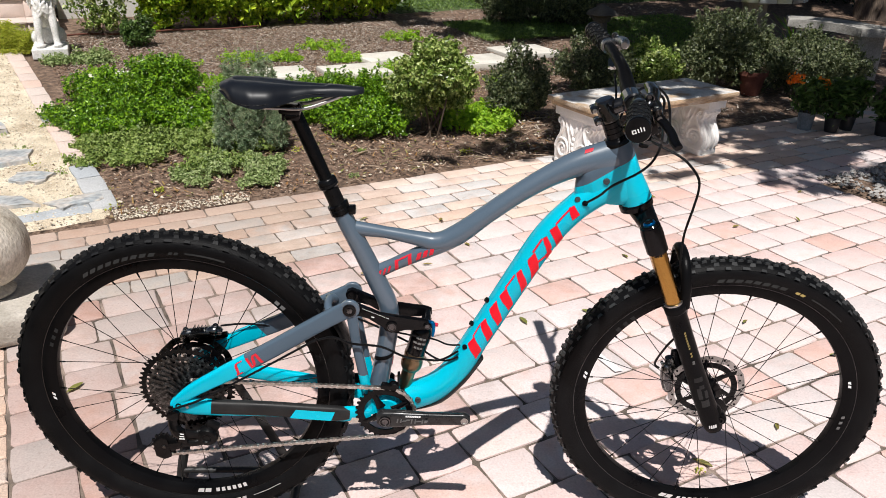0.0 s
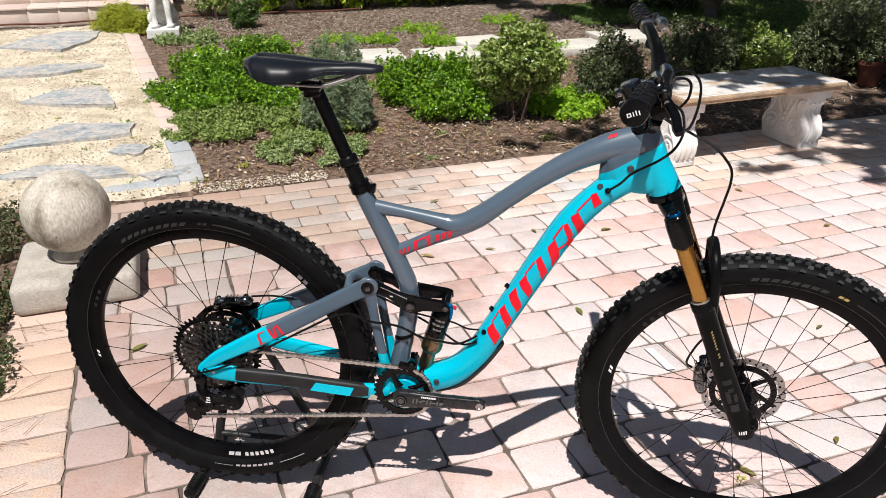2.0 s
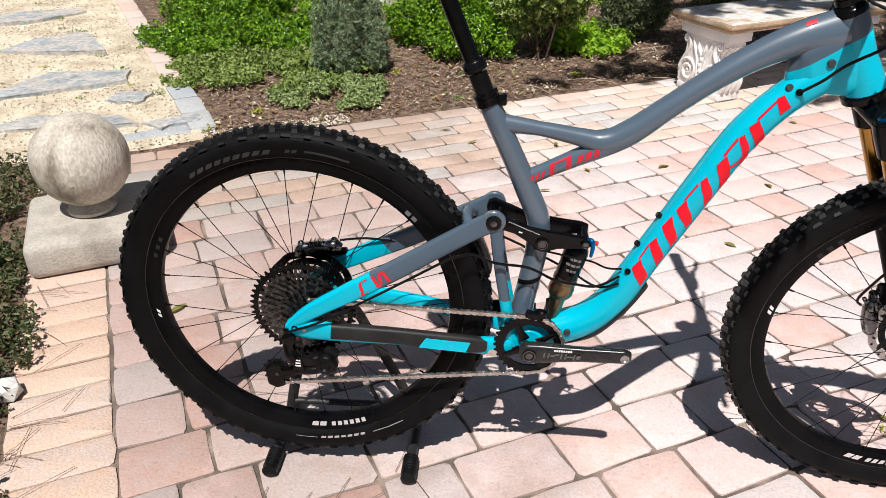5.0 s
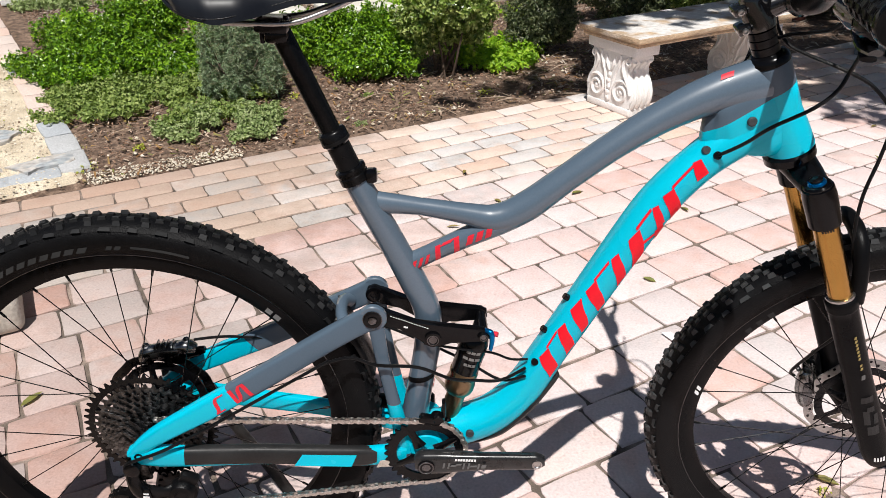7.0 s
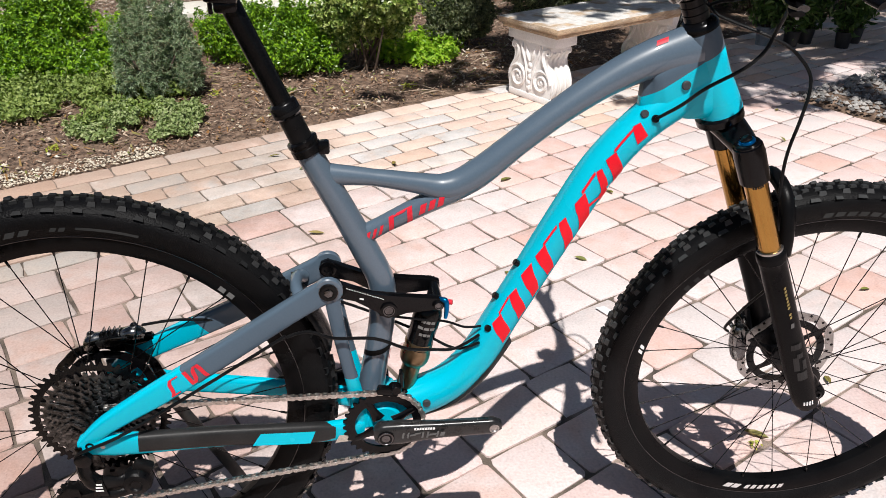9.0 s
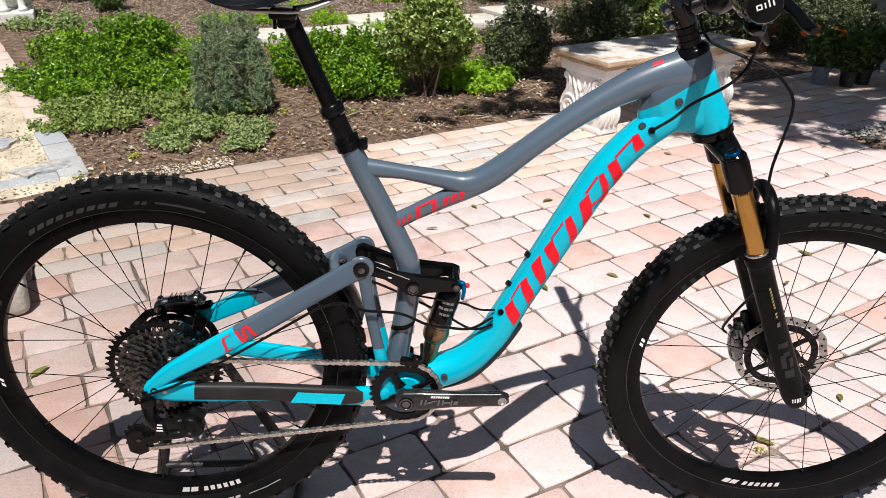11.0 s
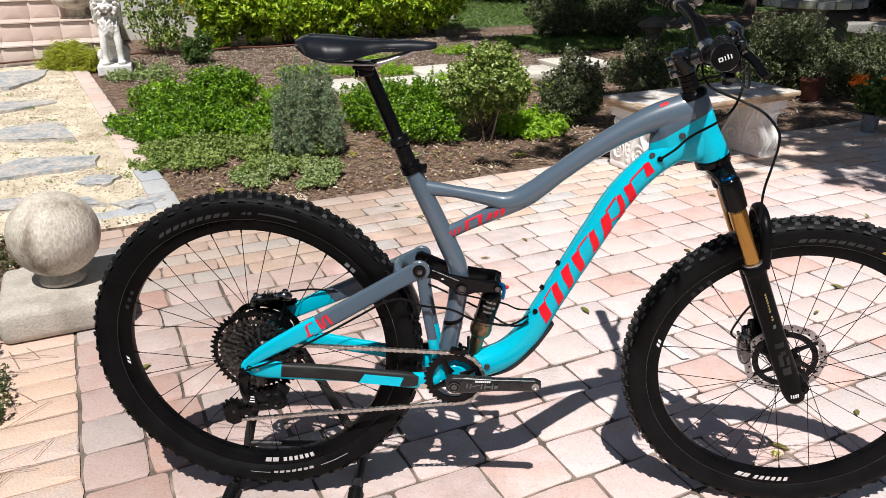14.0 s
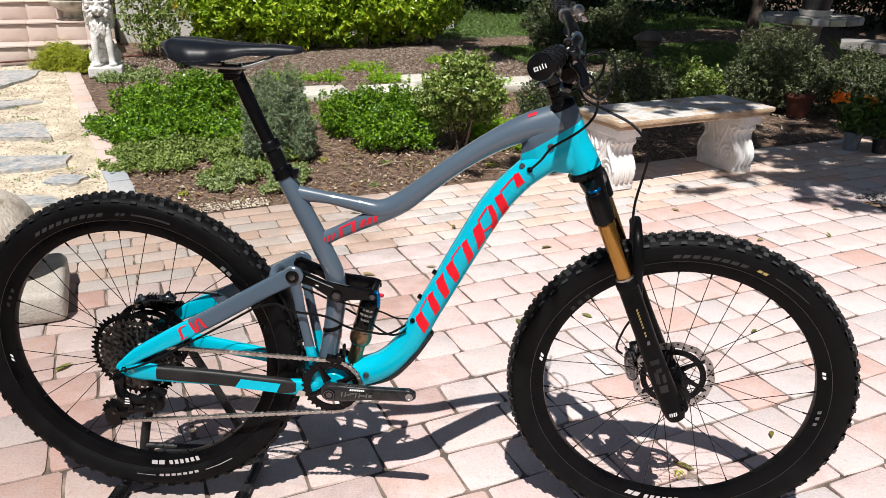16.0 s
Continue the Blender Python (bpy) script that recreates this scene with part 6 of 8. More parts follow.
for i in range(NS):
    for j in range(NW):
        bm.faces.new((rows[i][j], rows[i][j + 1], rows[i + 1][j + 1], rows[i + 1][j]))
    for j in range(2):
        bm.faces.new((under[i][j], under[i + 1][j], under[i + 1][j + 1], under[i][j + 1]))
    bm.faces.new((rows[i][0], rows[i + 1][0], under[i + 1][0], under[i][0]))
    bm.faces.new((rows[i][NW], under[i][2], under[i + 1][2], rows[i + 1][NW]))
for k in (0, NS):
    bm.faces.new([*rows[k], under[k][2], under[k][1], under[k][0]])
saddle = part("saddle", bm, M["saddle"], bike, "black padded saddle")
for s in (-1, 1):
    part("rail", tube(bmesh.new(), [(0.178, 0.018 * s, 1.052), (0.2, 0.022 * s, 1.042), (0.24, 0.022 * s, 1.039), (0.29, 0.022 * s, 1.039), (0.335, 0.016 * s, 1.052), (0.365, 0.010 * s, 1.064)], 0.0036, 10), M["steel"], saddle, "polished steel rail")
    seam = [(0.15 + 0.02 * i, s * (saddle_section((0.015 + 0.02 * i) / 0.268)[0] + 0.0004), saddle_section((0.015 + 0.02 * i) / 0.268)[2] + 0.006) for i in range(0, 10)]
    part("seam", tube(bmesh.new(), seam, 0.0006, 6, k=2), M["satin"], saddle)

# rear triangle, link and shock
for s in (-1, 1):
    swing = bmesh.new()
    tube(swing, [(-0.012, 0.083 * s, 0.407), (0.03, 0.081 * s, 0.441), (0.11, 0.073 * s, 0.484), (0.2, 0.058 * s, 0.530), (0.29, 0.046 * s, 0.580), (0.335, 0.041 * s, 0.604), (0.366, 0.0405 * s, 0.6195)],
         [(0.007, 0.009), (0.0085, 0.0145), (0.0092, 0.0185), (0.0095, 0.0185), (0.0095, 0.018), (0.0075, 0.0185), (0.0045, 0.0195)], 24, power=0.42)
    part("seatstay", swing, M["stay_paint"], bike, "two-tone cyan and slate seatstay")
swing = bmesh.new()
tube(swing, [(0.325, -0.036, 0.603), (0.318, -0.016, 0.612), (0.318, 0.016, 0.612), (0.325, 0.036, 0.603)], [(0.012, 0.012), (0.010, 0.009), (0.010, 0.009), (0.012, 0.012)], 14, ref=(0, 0, 1))
for s in (-1, 1):
    lathe(swing, [(0.004, 0), (0.0195, 0.0002), (0.0212, 0.0016), (0.0212, 0.0084), (0.0195, 0.010), (0.004, 0.0102)], 28, along((0.366, 0.0357 * s, 0.619), (0.366, 0.06 * s, 0.619)))
yoke = part("stay_yoke", swing, M["slate_paint"], bike)
for s in (-1, 1):
    b = bmesh.new()
    lathe(b, [(0.0115, 0), (0.0135, 0.001), (0.0135, 0.004), (0.010, 0.005), (0.0065, 0.004), (0.0065, 0.001)], 20, along((0.366, 0.0455 * s, 0.619), (0.366, 0.06 * s, 0.619)))
    part("pivot_bolt", b, M["black"], yoke)
    part("bolt_ring", lathe(bmesh.new(), [(0.0135, 0), (0.0145, 0.0005), (0.0145, 0.0012), (0.0133, 0.0014)], 24, along((0.366, 0.046 * s, 0.619), (0.366, 0.06 * s, 0.619))), M["bolt_ring"], yoke)
    part("bolt_socket", lathe(bmesh.new(), [(0.0052, 0), (0.0066, 0.001), (0.0066, 0.0045), (0.0058, 0.0048)], 6, along((0.366, 0.0465 * s, 0.619), (0.366, 0.06 * s, 0.619))), M["bolt_ring"], yoke)
for s in (-1, 1):
    b = bmesh.new()
    tube(b, [(0.370, 0.041 * s, 0.609), (0.377, 0.039 * s, 0.54), (0.388, 0.037 * s, 0.47), (0.398, 0.036 * s, 0.41), (0.404, 0.034 * s, 0.352)], [(0.0048, 0.012), (0.007, 0.0105), (0.008, 0.0105), (0.009, 0.012), (0.01, 0.02)], 14)
    part("upright_strut", b, M["strut_paint"], bike)
for s in (-1, 1):
    b = bmesh.new()
    tube(b, [(-0.012, 0.083 * s, 0.404), (0.03, 0.081 * s, 0.401), (0.09, 0.075 * s, 0.392), (0.17, 0.066 * s, 0.383), (0.26, 0.058 * s, 0.372), (0.335, 0.050 * s, 0.358), (0.405, 0.036 * s, 0.35)],
         [(0.008, 0.013), (0.009, 0.02), (0.0085, 0.0185), (0.0085, 0.0175), (0.0085, 0.0165), (0.009, 0.018), (0.010, 0.019)], 16, power=0.65)
    lathe(b, [(0.008, 0), (0.019, 0.001), (0.019, 0.009), (0.012, 0.01)], 20, along((0.0, 0.078 * s, 0.408), (0, 0.1 * s, 0.408)))
    stay = part("chainstay", b, M["cyan"], bike, "cyan chainstay with dropout")
    part("axle_end", lathe(bmesh.new(), [(0.003, 0), (0.0065, 0.0005), (0.0065, 0.003), (0.004, 0.003), (0.003, 0.001)], 14, along((0.0, 0.0885 * s, 0.408), (0, 0.1 * s, 0.408))), M["black"], stay)
    if s < 0:
        part("stay_bolt", rod(bmesh.new(), (0.018, -0.086, 0.405), (0.018, -0.0915, 0.405), 0.0035, 10), M["steel"], stay)
        part("stay_guard", tube(bmesh.new(), [(0.066, -0.0785, 0.3985), (0.17, -0.067, 0.3855), (0.26, -0.059, 0.3725), (0.33, -0.0515, 0.3605), (0.358, -0.0465, 0.357)], [(0.0106, 0.0165), (0.0106, 0.0168), (0.0104, 0.0172), (0.0104, 0.0185), (0.0104, 0.014)], 14, power=0.7), M["guard"], stay, "black rubber chainstay guard")
        b = bmesh.new()
        plate(b, [(-0.056, -0.0108), (0.034, -0.0108), (0.043, 0.0105), (-0.042, 0.0105)], 0.001, Matrix.Translation((0.286, -0.0676, 0.3665)) @ Matrix(((0.984, 0, 0.0, 0), (0.095, 0.12, 0.99, 0), (-0.154, 0.99, 0, 0), (0, 0, 0, 1))))
        part("cyan_panel", b, M["cyan"], stay, smooth=False)
        part("beige_patch", plate(bmesh.new(), [(-0.013, -0.008), (0.013, -0.009), (0.013, 0.004), (-0.006, 0.004)], 0.001, Matrix.Translation((0.371, -0.0538, 0.3455)) @ Matrix(((0.975, 0, 0.0, 0), (0.2, 0.12, 0.99, 0), (-0.1, 0.99, 0, 0), (0, 0, 0, 1)))), M["beige"], stay, smooth=False)
        CS_P, CS_R = flow([(-0.012, -0.083, 0.407), (0.03, -0.081, 0.441), (0.11, -0.073, 0.484), (0.2, -0.058, 0.530), (0.29, -0.046, 0.580)], [(0.007, 0.009), (0.0085, 0.0145), (0.0092, 0.0185), (0.0095, 0.0185), (0.0095, 0.018)], 8)
        for c4 in ([(0.53, -22), (0.545, -22), (0.575, 24), (0.56, 24)], [(0.56, 16), (0.595, 16), (0.598, 26), (0.565, 26)], [(0.53, -24), (0.57, -24), (0.572, -14), (0.533, -14)], [(0.615, 24), (0.63, 24), (0.632, -22), (0.618, -22)], [(0.622, -22), (0.637, -22), (0.672, 24), (0.657, 24)], [(0.663, 24), (0.678, 24), (0.69, -22), (0.675, -22)]):
            decal(CS_P, CS_R, c4, M["red_line"], stay, "red_shape", 2, 5, 0.42)

link = bmesh.new()
out_link = [(0.352, 0.618), (0.356, 0.629), (0.367, 0.633), (0.38, 0.626), (0.43, 0.603), (0.462, 0.594), (0.5, 0.591), (0.527, 0.589), (0.54, 0.583), (0.541, 0.571), (0.531, 0.564), (0.505, 0.569), (0.48, 0.568), (0.467, 0.559), (0.452, 0.557), (0.439, 0.565), (0.43, 0.579), (0.404, 0.593), (0.376, 0.605), (0.359, 0.608)]
XZ = Matrix(((1, 0, 0, 0), (0, 0, -1, 0), (0, 1, 0, 0), (0, 0, 0, 1)))
for s in (-1, 1):
    plate(link, out_link, 0.012, Matrix.Translation((0, 0.029 * s if s > 0 else -0.029, 0)) @ XZ, 0.003)
rod(link, (0.53, -0.032, 0.576), (0.53, 0.032, 0.576), 0.0085, 18)
for s in (-1, 1):
    lathe(link, [(0.003, 0), (0.0135, 0.0002), (0.0135, 0.002), (0.011, 0.003), (0.0062, 0.0028), (0.0058, 0.001)], 20, along((0.366, 0.0235 * s, 0.619), (0.366, 0.0, 0.619)))
rocker = part("rocker_link", link, M["black"], bike, "black forged rocker link")
for x, z, r in ((0.454, 0.574, 0.0125), (0.53, 0.576, 0.008)):
    for s in (-1, 1):
        part("pivot_bolt", lathe(bmesh.new(), [(r * 0.7, 0), (r, 0.001), (r, 0.005), (r * 0.72, 0.006), (r * 0.5, 0.005), (r * 0.45, 0.002)], 18, along((x, 0.034 * s, z), (x, 0.06 * s, z))), M["black"], rocker)
        part("bolt_ring", lathe(bmesh.new(), [(r * 0.55, 0.004), (r * 0.62, 0.0062), (r * 0.72, 0.0062), (r * 0.74, 0.005)], 20, along((x, 0.034 * s, z), (x, 0.06 * s, z))), M["bolt_ring"], rocker)
b = bmesh.new()
for i in range(15):
    slab(b, (0.0024, 0.0008, 0.0009), Matrix.Translation((0.393 + 0.0038 * i, -0.0354, 0.6165 - 0.00165 * i)) @ pose(0, 0, 0, 0, 23, 0), 0)
slab(b, (0.0065, 0.0008, 0.0022), Matrix.Translation((0.414, -0.0354, 0.5965)) @ pose(0, 0, 0, 0, 18, 0), 0)
part("white_print", b, M["white"], rocker, smooth=False)

SH_T, SH_B = Vector((0.528, 0, 0.574)), Vector((0.476, 0, 0.388))
sm = along(SH_B, SH_T)
shock = part("rear_shock", lathe(bmesh.new(), [(0.006, 0.088), (0.0205, 0.09), (0.0222, 0.095), (0.0222, 0.135), (0.0228, 0.137), (0.0228, 0.16), (0.021, 0.168), (0.0185, 0.172), (0.011, 0.184), (0.011, 0.196), (0.003, 0.199)], 26, sm), M["black"], bike, "air shock with dark can and bronze sleeve")
part("air_sleeve", lathe(bmesh.new(), [(0.014, 0.058), (0.0185, 0.06), (0.0225, 0.066), (0.0242, 0.072), (0.0242, 0.082), (0.0228, 0.088), (0.0218, 0.094), (0.0232, 0.098), (0.0232, 0.104), (0.0218, 0.107)], 26, sm), M["bronze"], shock)
part("shock_shaft", lathe(bmesh.new(), [(0.012, 0.012), (0.0155, 0.014), (0.0155, 0.062), (0.012, 0.064)], 22, sm), M["bronze"], shock, "bronze shock shaft")
b = rod(bmesh.new(), SH_B + Vector((0, -0.02, 0.002)), SH_B + Vector((0, 0.02, 0.002)), 0.011, 16)
part("lower_eye", b, M["black"], shock)
part("blue_lever", tube(bmesh.new(), [(0.533, -0.03, 0.583), (0.541, -0.036, 0.583), (0.543, -0.037, 0.57), (0.541, -0.037, 0.552)], [0.004, 0.0046, 0.004, 0.0028], 10), M["blue"], shock, "blue anodised lever")
part("red_dial", rod(bmesh.new(), (0.543, -0.03, 0.577), (0.552, -0.034, 0.578), 0.0042, 12), M["red_line"], shock)
b = bmesh.new()
for zz, ww in ((0.150, 0.024), (0.138, 0.03), (0.126, 0.02)):
    for j in range(3):
        a0 = -1.57 - ww / 0.0233 / 2 + ww / 0.0233 * j / 3
        q = [b.verts.new(sm @ Vector((0.0233 * math.cos(a), 0.0233 * math.sin(a), z))) for a, z in ((a0, zz), (a0 + ww / 0.0233 / 3.6, zz), (a0 + ww / 0.0233 / 3.6, zz + 0.005), (a0, zz + 0.005))]
        b.faces.new(q)
part("pale_print", b, M["pale_print"], shock, smooth=False)


# short smooth dark strip curved close over the rear tyre's tread
fl_bm = bmesh.new()
fl_rows = []
for i in range(9):
    a = radians(15 + 2.3 * i)
    fl_rows.append([fl_bm.verts.new((0.3745 * math.cos(a) * k, y, 0.408 + 0.3745 * math.sin(a) * k)) for k, y in ((0.985, -0.034), (1.0, -0.026), (1.006, 0), (1.0, 0.026), (0.985, 0.034))])
for p0, p1 in zip(fl_rows, fl_rows[1:]):
    for j in range(4):
        fl_bm.faces.new((p0[j], p0[j + 1], p1[j + 1], p1[j]))
tyre_strip_ob = part("tyre_strip", fl_bm, M["satin"], bike, "short smooth black strip over the rear tyre")
sol = tyre_strip_ob.modifiers.new("thick", "SOLIDIFY")
sol.thickness, sol.offset = 0.002, 1

# wheels: local axes with the axle along y
def build_wheel(name, m, rear):
    WM = m @ Matrix(((1, 0, 0, 0), (0, 0, 1, 0), (0, -1, 0, 0), (0, 0, 0, 1)))
    rim_p = [(0.2845, 0), (0.286, -0.009), (0.296, -0.0155), (0.311, -0.0175), (0.3135, -0.0175), (0.3135, -0.0145), (0.303, -0.012), (0.303, 0.012), (0.3135, 0.0145), (0.3135, 0.0175), (0.311, 0.0175), (0.296, 0.0155), (0.286, 0.009)]
    wheel = part(name, lathe(bmesh.new(), rim_p, 96, WM, True), M["carbon"], bike, "carbon wheel with knobbly black tyre")
    tyre_p = [(0.3045, -0.0125), (0.313, -0.0172), (0.32, -0.0225), (0.33, -0.0275), (0.341, -0.0297), (0.351, -0.0285), (0.3595, -0.022), (0.3635, -0.012), (0.3648, 0), (0.3635, 0.012), (0.3595, 0.022), (0.351, 0.0285), (0.341, 0.0297), (0.33, 0.0275), (0.32, 0.0225), (0.313, 0.0172), (0.3045, 0.0125)]
    tyre = part("tyre", lathe(bmesh.new(), tyre_p, 112, WM, True), M["rubber"], wheel, "black knobbly tyre")
    tread_mat = M["tread"] if rear else M["tread_dusty"]
    part("tread_band", lathe(bmesh.new(), [(0.3545, -0.0268), (0.3601, -0.0222), (0.3641, -0.0121), (0.3652, 0), (0.3641, 0.0121), (0.3601, 0.0222), (0.3545, 0.0268), (0.352, 0.024), (0.358, 0.018), (0.3615, 0.0), (0.358, -0.018), (0.352, -0.024)], 112, WM, True), M["rubber"], tyre)
    # tread lugs
    vv, ff = [], []

    def lug(ang, y, r, lt, ly, h, tilt, skew=0.0):
        k = len(vv)
        e = Matrix.Rotation(ang, 4, "Y") @ Matrix.Translation((0, y, -r)) @ Matrix.Rotation(tilt, 4, "X") @ Matrix.Rotation(skew, 4, "Z")
        for zz, f in ((0.003, 1.1), (-h, 0.86)):
            for sx, sy in ((-1, -1), (1, -1), (1, 1), (-1, 1)):
                vv.append(tuple(m @ e @ Vector((sx * lt / 2 * f, sy * ly / 2 * f, zz))))
        for f in ((4, 5, 6, 7), (0, 1, 5, 4), (1, 2, 6, 5), (2, 3, 7, 6), (3, 0, 4, 7)):
            ff.append(tuple(x + k for x in f))
    n = 58 if rear else 62
    for i in range(n):
        a = 2 * math.pi * i / n
        alt = i % 2
        for s in (-1, 1):
            for h2 in (0, 1):
                lug(a + (h2 + 0.22 * s) * math.pi / n, (0.0054 + 0.0008 * h2) * s, 0.3646, 0.0112, 0.0062, 0.0034, -0.1 * s, 0.15 * s)
            lug(a + math.pi / n, (0.0156 + 0.0012 * alt) * s, 0.3625, 0.0108, 0.0058, 0.0042, -0.42 * s, -0.14 * s)
            lug(a + 0.2 * math.pi / n, (0.0258 - 0.001 * alt) * s, 0.3558, 0.0155 if alt else 0.0115, 0.0066, 0.0036, -0.95 * s, 0.1 * s)
    tr = new("tread", from_arrays("tread", vv, ff, tread_mat))
    tr.parent = wheel
    tagged(tr, "rubber tread knobs", kind="stuff")
    # added ring imitates the sun's reflection where rim meets tyre
    part("rim_glint", lathe(bmesh.new(), [(0.3128, -0.0178), (0.3138, -0.0182), (0.3146, -0.0178), (0.3138, -0.0172)], 112, WM, True), M["glint_metal"], wheel, "thin added ring for the sun's glint along the rim")
    # hub, spokes
    fl = ((-0.021, 0.029), (0.033, 0.027)) if rear else ((-0.036, 0.026), (0.024, 0.029))
    hub_p = [(0.012, -0.074 if rear else -0.055), (0.0145, -0.05 if rear else -0.045), (0.016, fl[0][0] - 0.006), (fl[0][1] + 0.003, fl[0][0] - 0.002), (fl[0][1] + 0.003, fl[0][0] + 0.002), (0.017, fl[0][0] + 0.008), (0.0155, 0.0), (0.017, fl[1][0] - 0.008), (fl[1][1] + 0.003, fl[1][0] - 0.002), (fl[1][1] + 0.003, fl[1][0] + 0.002), (0.016, fl[1][0] + 0.006), (0.0145, 0.055), (0.012, 0.074 if rear else 0.055)]
    part("hub", lathe(bmesh.new(), [(r, z) for r, z in hub_p], 24, WM), M["black"], wheel)
    smesh, nmesh = None, None
    for i in range(28):
        side = i % 2
        a = 2 * math.pi * i / 28 + (0.05 if rear else 0.1)
        lead = (1 if (i // 2) % 2 else -1) * radians(74)
        yf, rf = fl[side]
        p0 = Vector((rf * math.cos(a + lead), yf, rf * math.sin(a + lead)))
        p1 = Vector((0.285 * math.cos(a), 0.004 * (1 if side else -1), 0.285 * math.sin(a)))
        if smesh is None:
            ln = (p1 - p0).length
            smesh = mesh_of("spoke", lathe(bmesh.new(), [(0.0011, 0), (0.0009, 0.02), (0.0009, 0.985), (0.0011, 1.0)], 6), M["black"])
            nmesh = mesh_of("nipple", lathe(bmesh.new(), [(0.0016, 0), (0.0019, 0.002), (0.0019, 0.01), (0.0012, 0.011)], 8), M["dark_steel"])
        ob = new("spoke", smesh)
        ob.parent = wheel
        sc = Matrix.Diagonal((1, 1, (p1 - p0).length, 1))
        ob.matrix_basis = m @ along(p0, p1) @ sc
        ob = new("nipple", nmesh)
        ob.parent = wheel
        ob.matrix_basis = m @ along(p1.lerp(p0, 0.04), p1)
    # brake rotor on the left
    ry = 0.052 if rear else 0.042
    b = bmesh.new()
    R0, R1 = 0.074, 0.0895
    rot_m = m @ Matrix.Translation((0, ry, 0)) @ Matrix(((1, 0, 0, 0), (0, 0, 1, 0), (0, -1, 0, 0), (0, 0, 0, 1)))
    nn = 72
    ring = []
    for j in range(nn):
        a = 2 * math.pi * j / nn
        w = 0.0018 * math.cos(12 * a)
        ring.append([b.verts.new(rot_m @ Vector((r * math.cos(a), r * math.sin(a), z))) for r, z in ((R0 + w, -0.0009), (R1 + w * 0.6, -0.0009), (R1 + w * 0.6, 0.0009), (R0 + w, 0.0009))])
    for j in range(nn):
        p, q = ring[j], ring[(j + 1) % nn]
        for k in range(4):
            b.faces.new((p[k], p[(k + 1) % 4], q[(k + 1) % 4], q[k]))
    # the rear rotor takes the steel darkened to stand for shadow
    part("brake_rotor", b, M["rotor_shaded" if rear else "steel"], wheel, "drilled steel brake rotor")
    b = bmesh.new()
    lathe(b, [(0.0155, -0.003), (0.024, -0.003), (0.026, 0), (0.024, 0.003), (0.0155, 0.003)], 20, rot_m)
    part("rotor_carrier", b, M["black"], wheel)
    part("carrier_ring", lathe(bmesh.new(), [(0.058, -0.0012), (0.0715, -0.0012), (0.0715, 0.0012), (0.058, 0.0012)], 40, rot_m, True), M["black"], wheel)
    for j in range(6):
        a = 2 * math.pi * j / 6
        part("carrier_arm", tube(bmesh.new(), [rot_m @ Vector((0.02 * math.cos(a), 0.02 * math.sin(a), 0)), rot_m @ Vector((0.05 * math.cos(a + 0.28), 0.05 * math.sin(a + 0.28), 0)), rot_m @ Vector((0.078 * math.cos(a + 0.38), 0.078 * math.sin(a + 0.38), 0))], [(0.0016, 0.009), (0.0014, 0.0055), (0.0014, 0.006)], 8, ref=tuple(rot_m.to_3x3() @ Vector((0, 0, 1))), k=3), M["black"], wheel)
    b = bmesh.new()
    for j in range(36):
        a = 2 * math.pi * j / 36
        rr = 0.0785 + 0.0065 * (j % 2)
        lathe(b, [(0.0028, -0.0013), (0.0028, 0.0013)], 6, rot_m @ Matrix.Translation((rr * math.cos(a), rr * math.sin(a), 0)))
    hb = new("rotor_holes", mesh_of("rotor_holes", b, M["black"], False))
    hb.parent = wheel
    tagged(hb, "dark vent holes of the rotor", kind="stuff")

    def print_arc(r, y, tilt, a0, a1, h, gap, mat, n_bars, slant=0.0, name="white_print", widths=(1, 1)):
        """Printed bars round the right face, a in degrees from the top, clockwise seen from the right."""
        b2 = bmesh.new()
        step = (a1 - a0) / n_bars
        for i in range(n_bars):
            s = radians(a0 + step * i)
            e = radians(a0 + step * (i + widths[i % len(widths)] * (1 - gap)))
            for k in range(2):
                q = []
                for aa, rr in ((s + (e - s) * k / 2, -h / 2), (s + (e - s) * (k + 1) / 2, -h / 2), (s + (e - s) * (k + 1) / 2 + slant, h / 2), (s + (e - s) * k / 2 + slant, h / 2)):
                    R = r + rr * math.cos(tilt)
                    q.append(b2.verts.new(m @ Vector((R * math.sin(aa), y + rr * math.sin(tilt), R * math.cos(aa)))))
                b2.faces.new(q)
        o2 = new(name, mesh_of(name, b2, mat, False))
        o2.parent = wheel
    if rear:
        print_arc(0.3005, -0.0174, 0.2, 181.5, 175, 0.0215, 0.18, M["white"], 2, 0.02)
        print_arc(0.3005, -0.0174, 0.2, 173.5, 158, 0.0195, 0.36, M["white"], 6, 0.012)
        print_arc(0.3285, -0.0278, 0.38, 178, 160, 0.0175, 0.3, M["white"], 7, 0.02)
        print_arc(0.3275, -0.0275, 0.38, 188, 180, 0.0025, 0.0, M["white"], 1)
        print_arc(0.3275, -0.0275, 0.38, 158, 145, 0.0025, 0.0, M["white"], 1)
        print_arc(0.3305, -0.0287, 0.3, -33, -4, 0.0105, 0.3, M["dim_print"], 9, 0.02)
        print_arc(0.3305, -0.0287, 0.3, 0, 4, 0.0065, 0.3, M["dim_print"], 2, 0.01)
        print_arc(0.3315, -0.0289, 0.3, 6, 20, 0.0035, 0.0, M["dim_print"], 2)
        print_arc(0.299, -0.0168, 0.2, 266, 262, 0.009, 0.35, M["white"], 2, 0.015)
        print_arc(0.299, -0.0168, 0.2, 44, 50, 0.009, 0.3, M["grey_print"], 2)
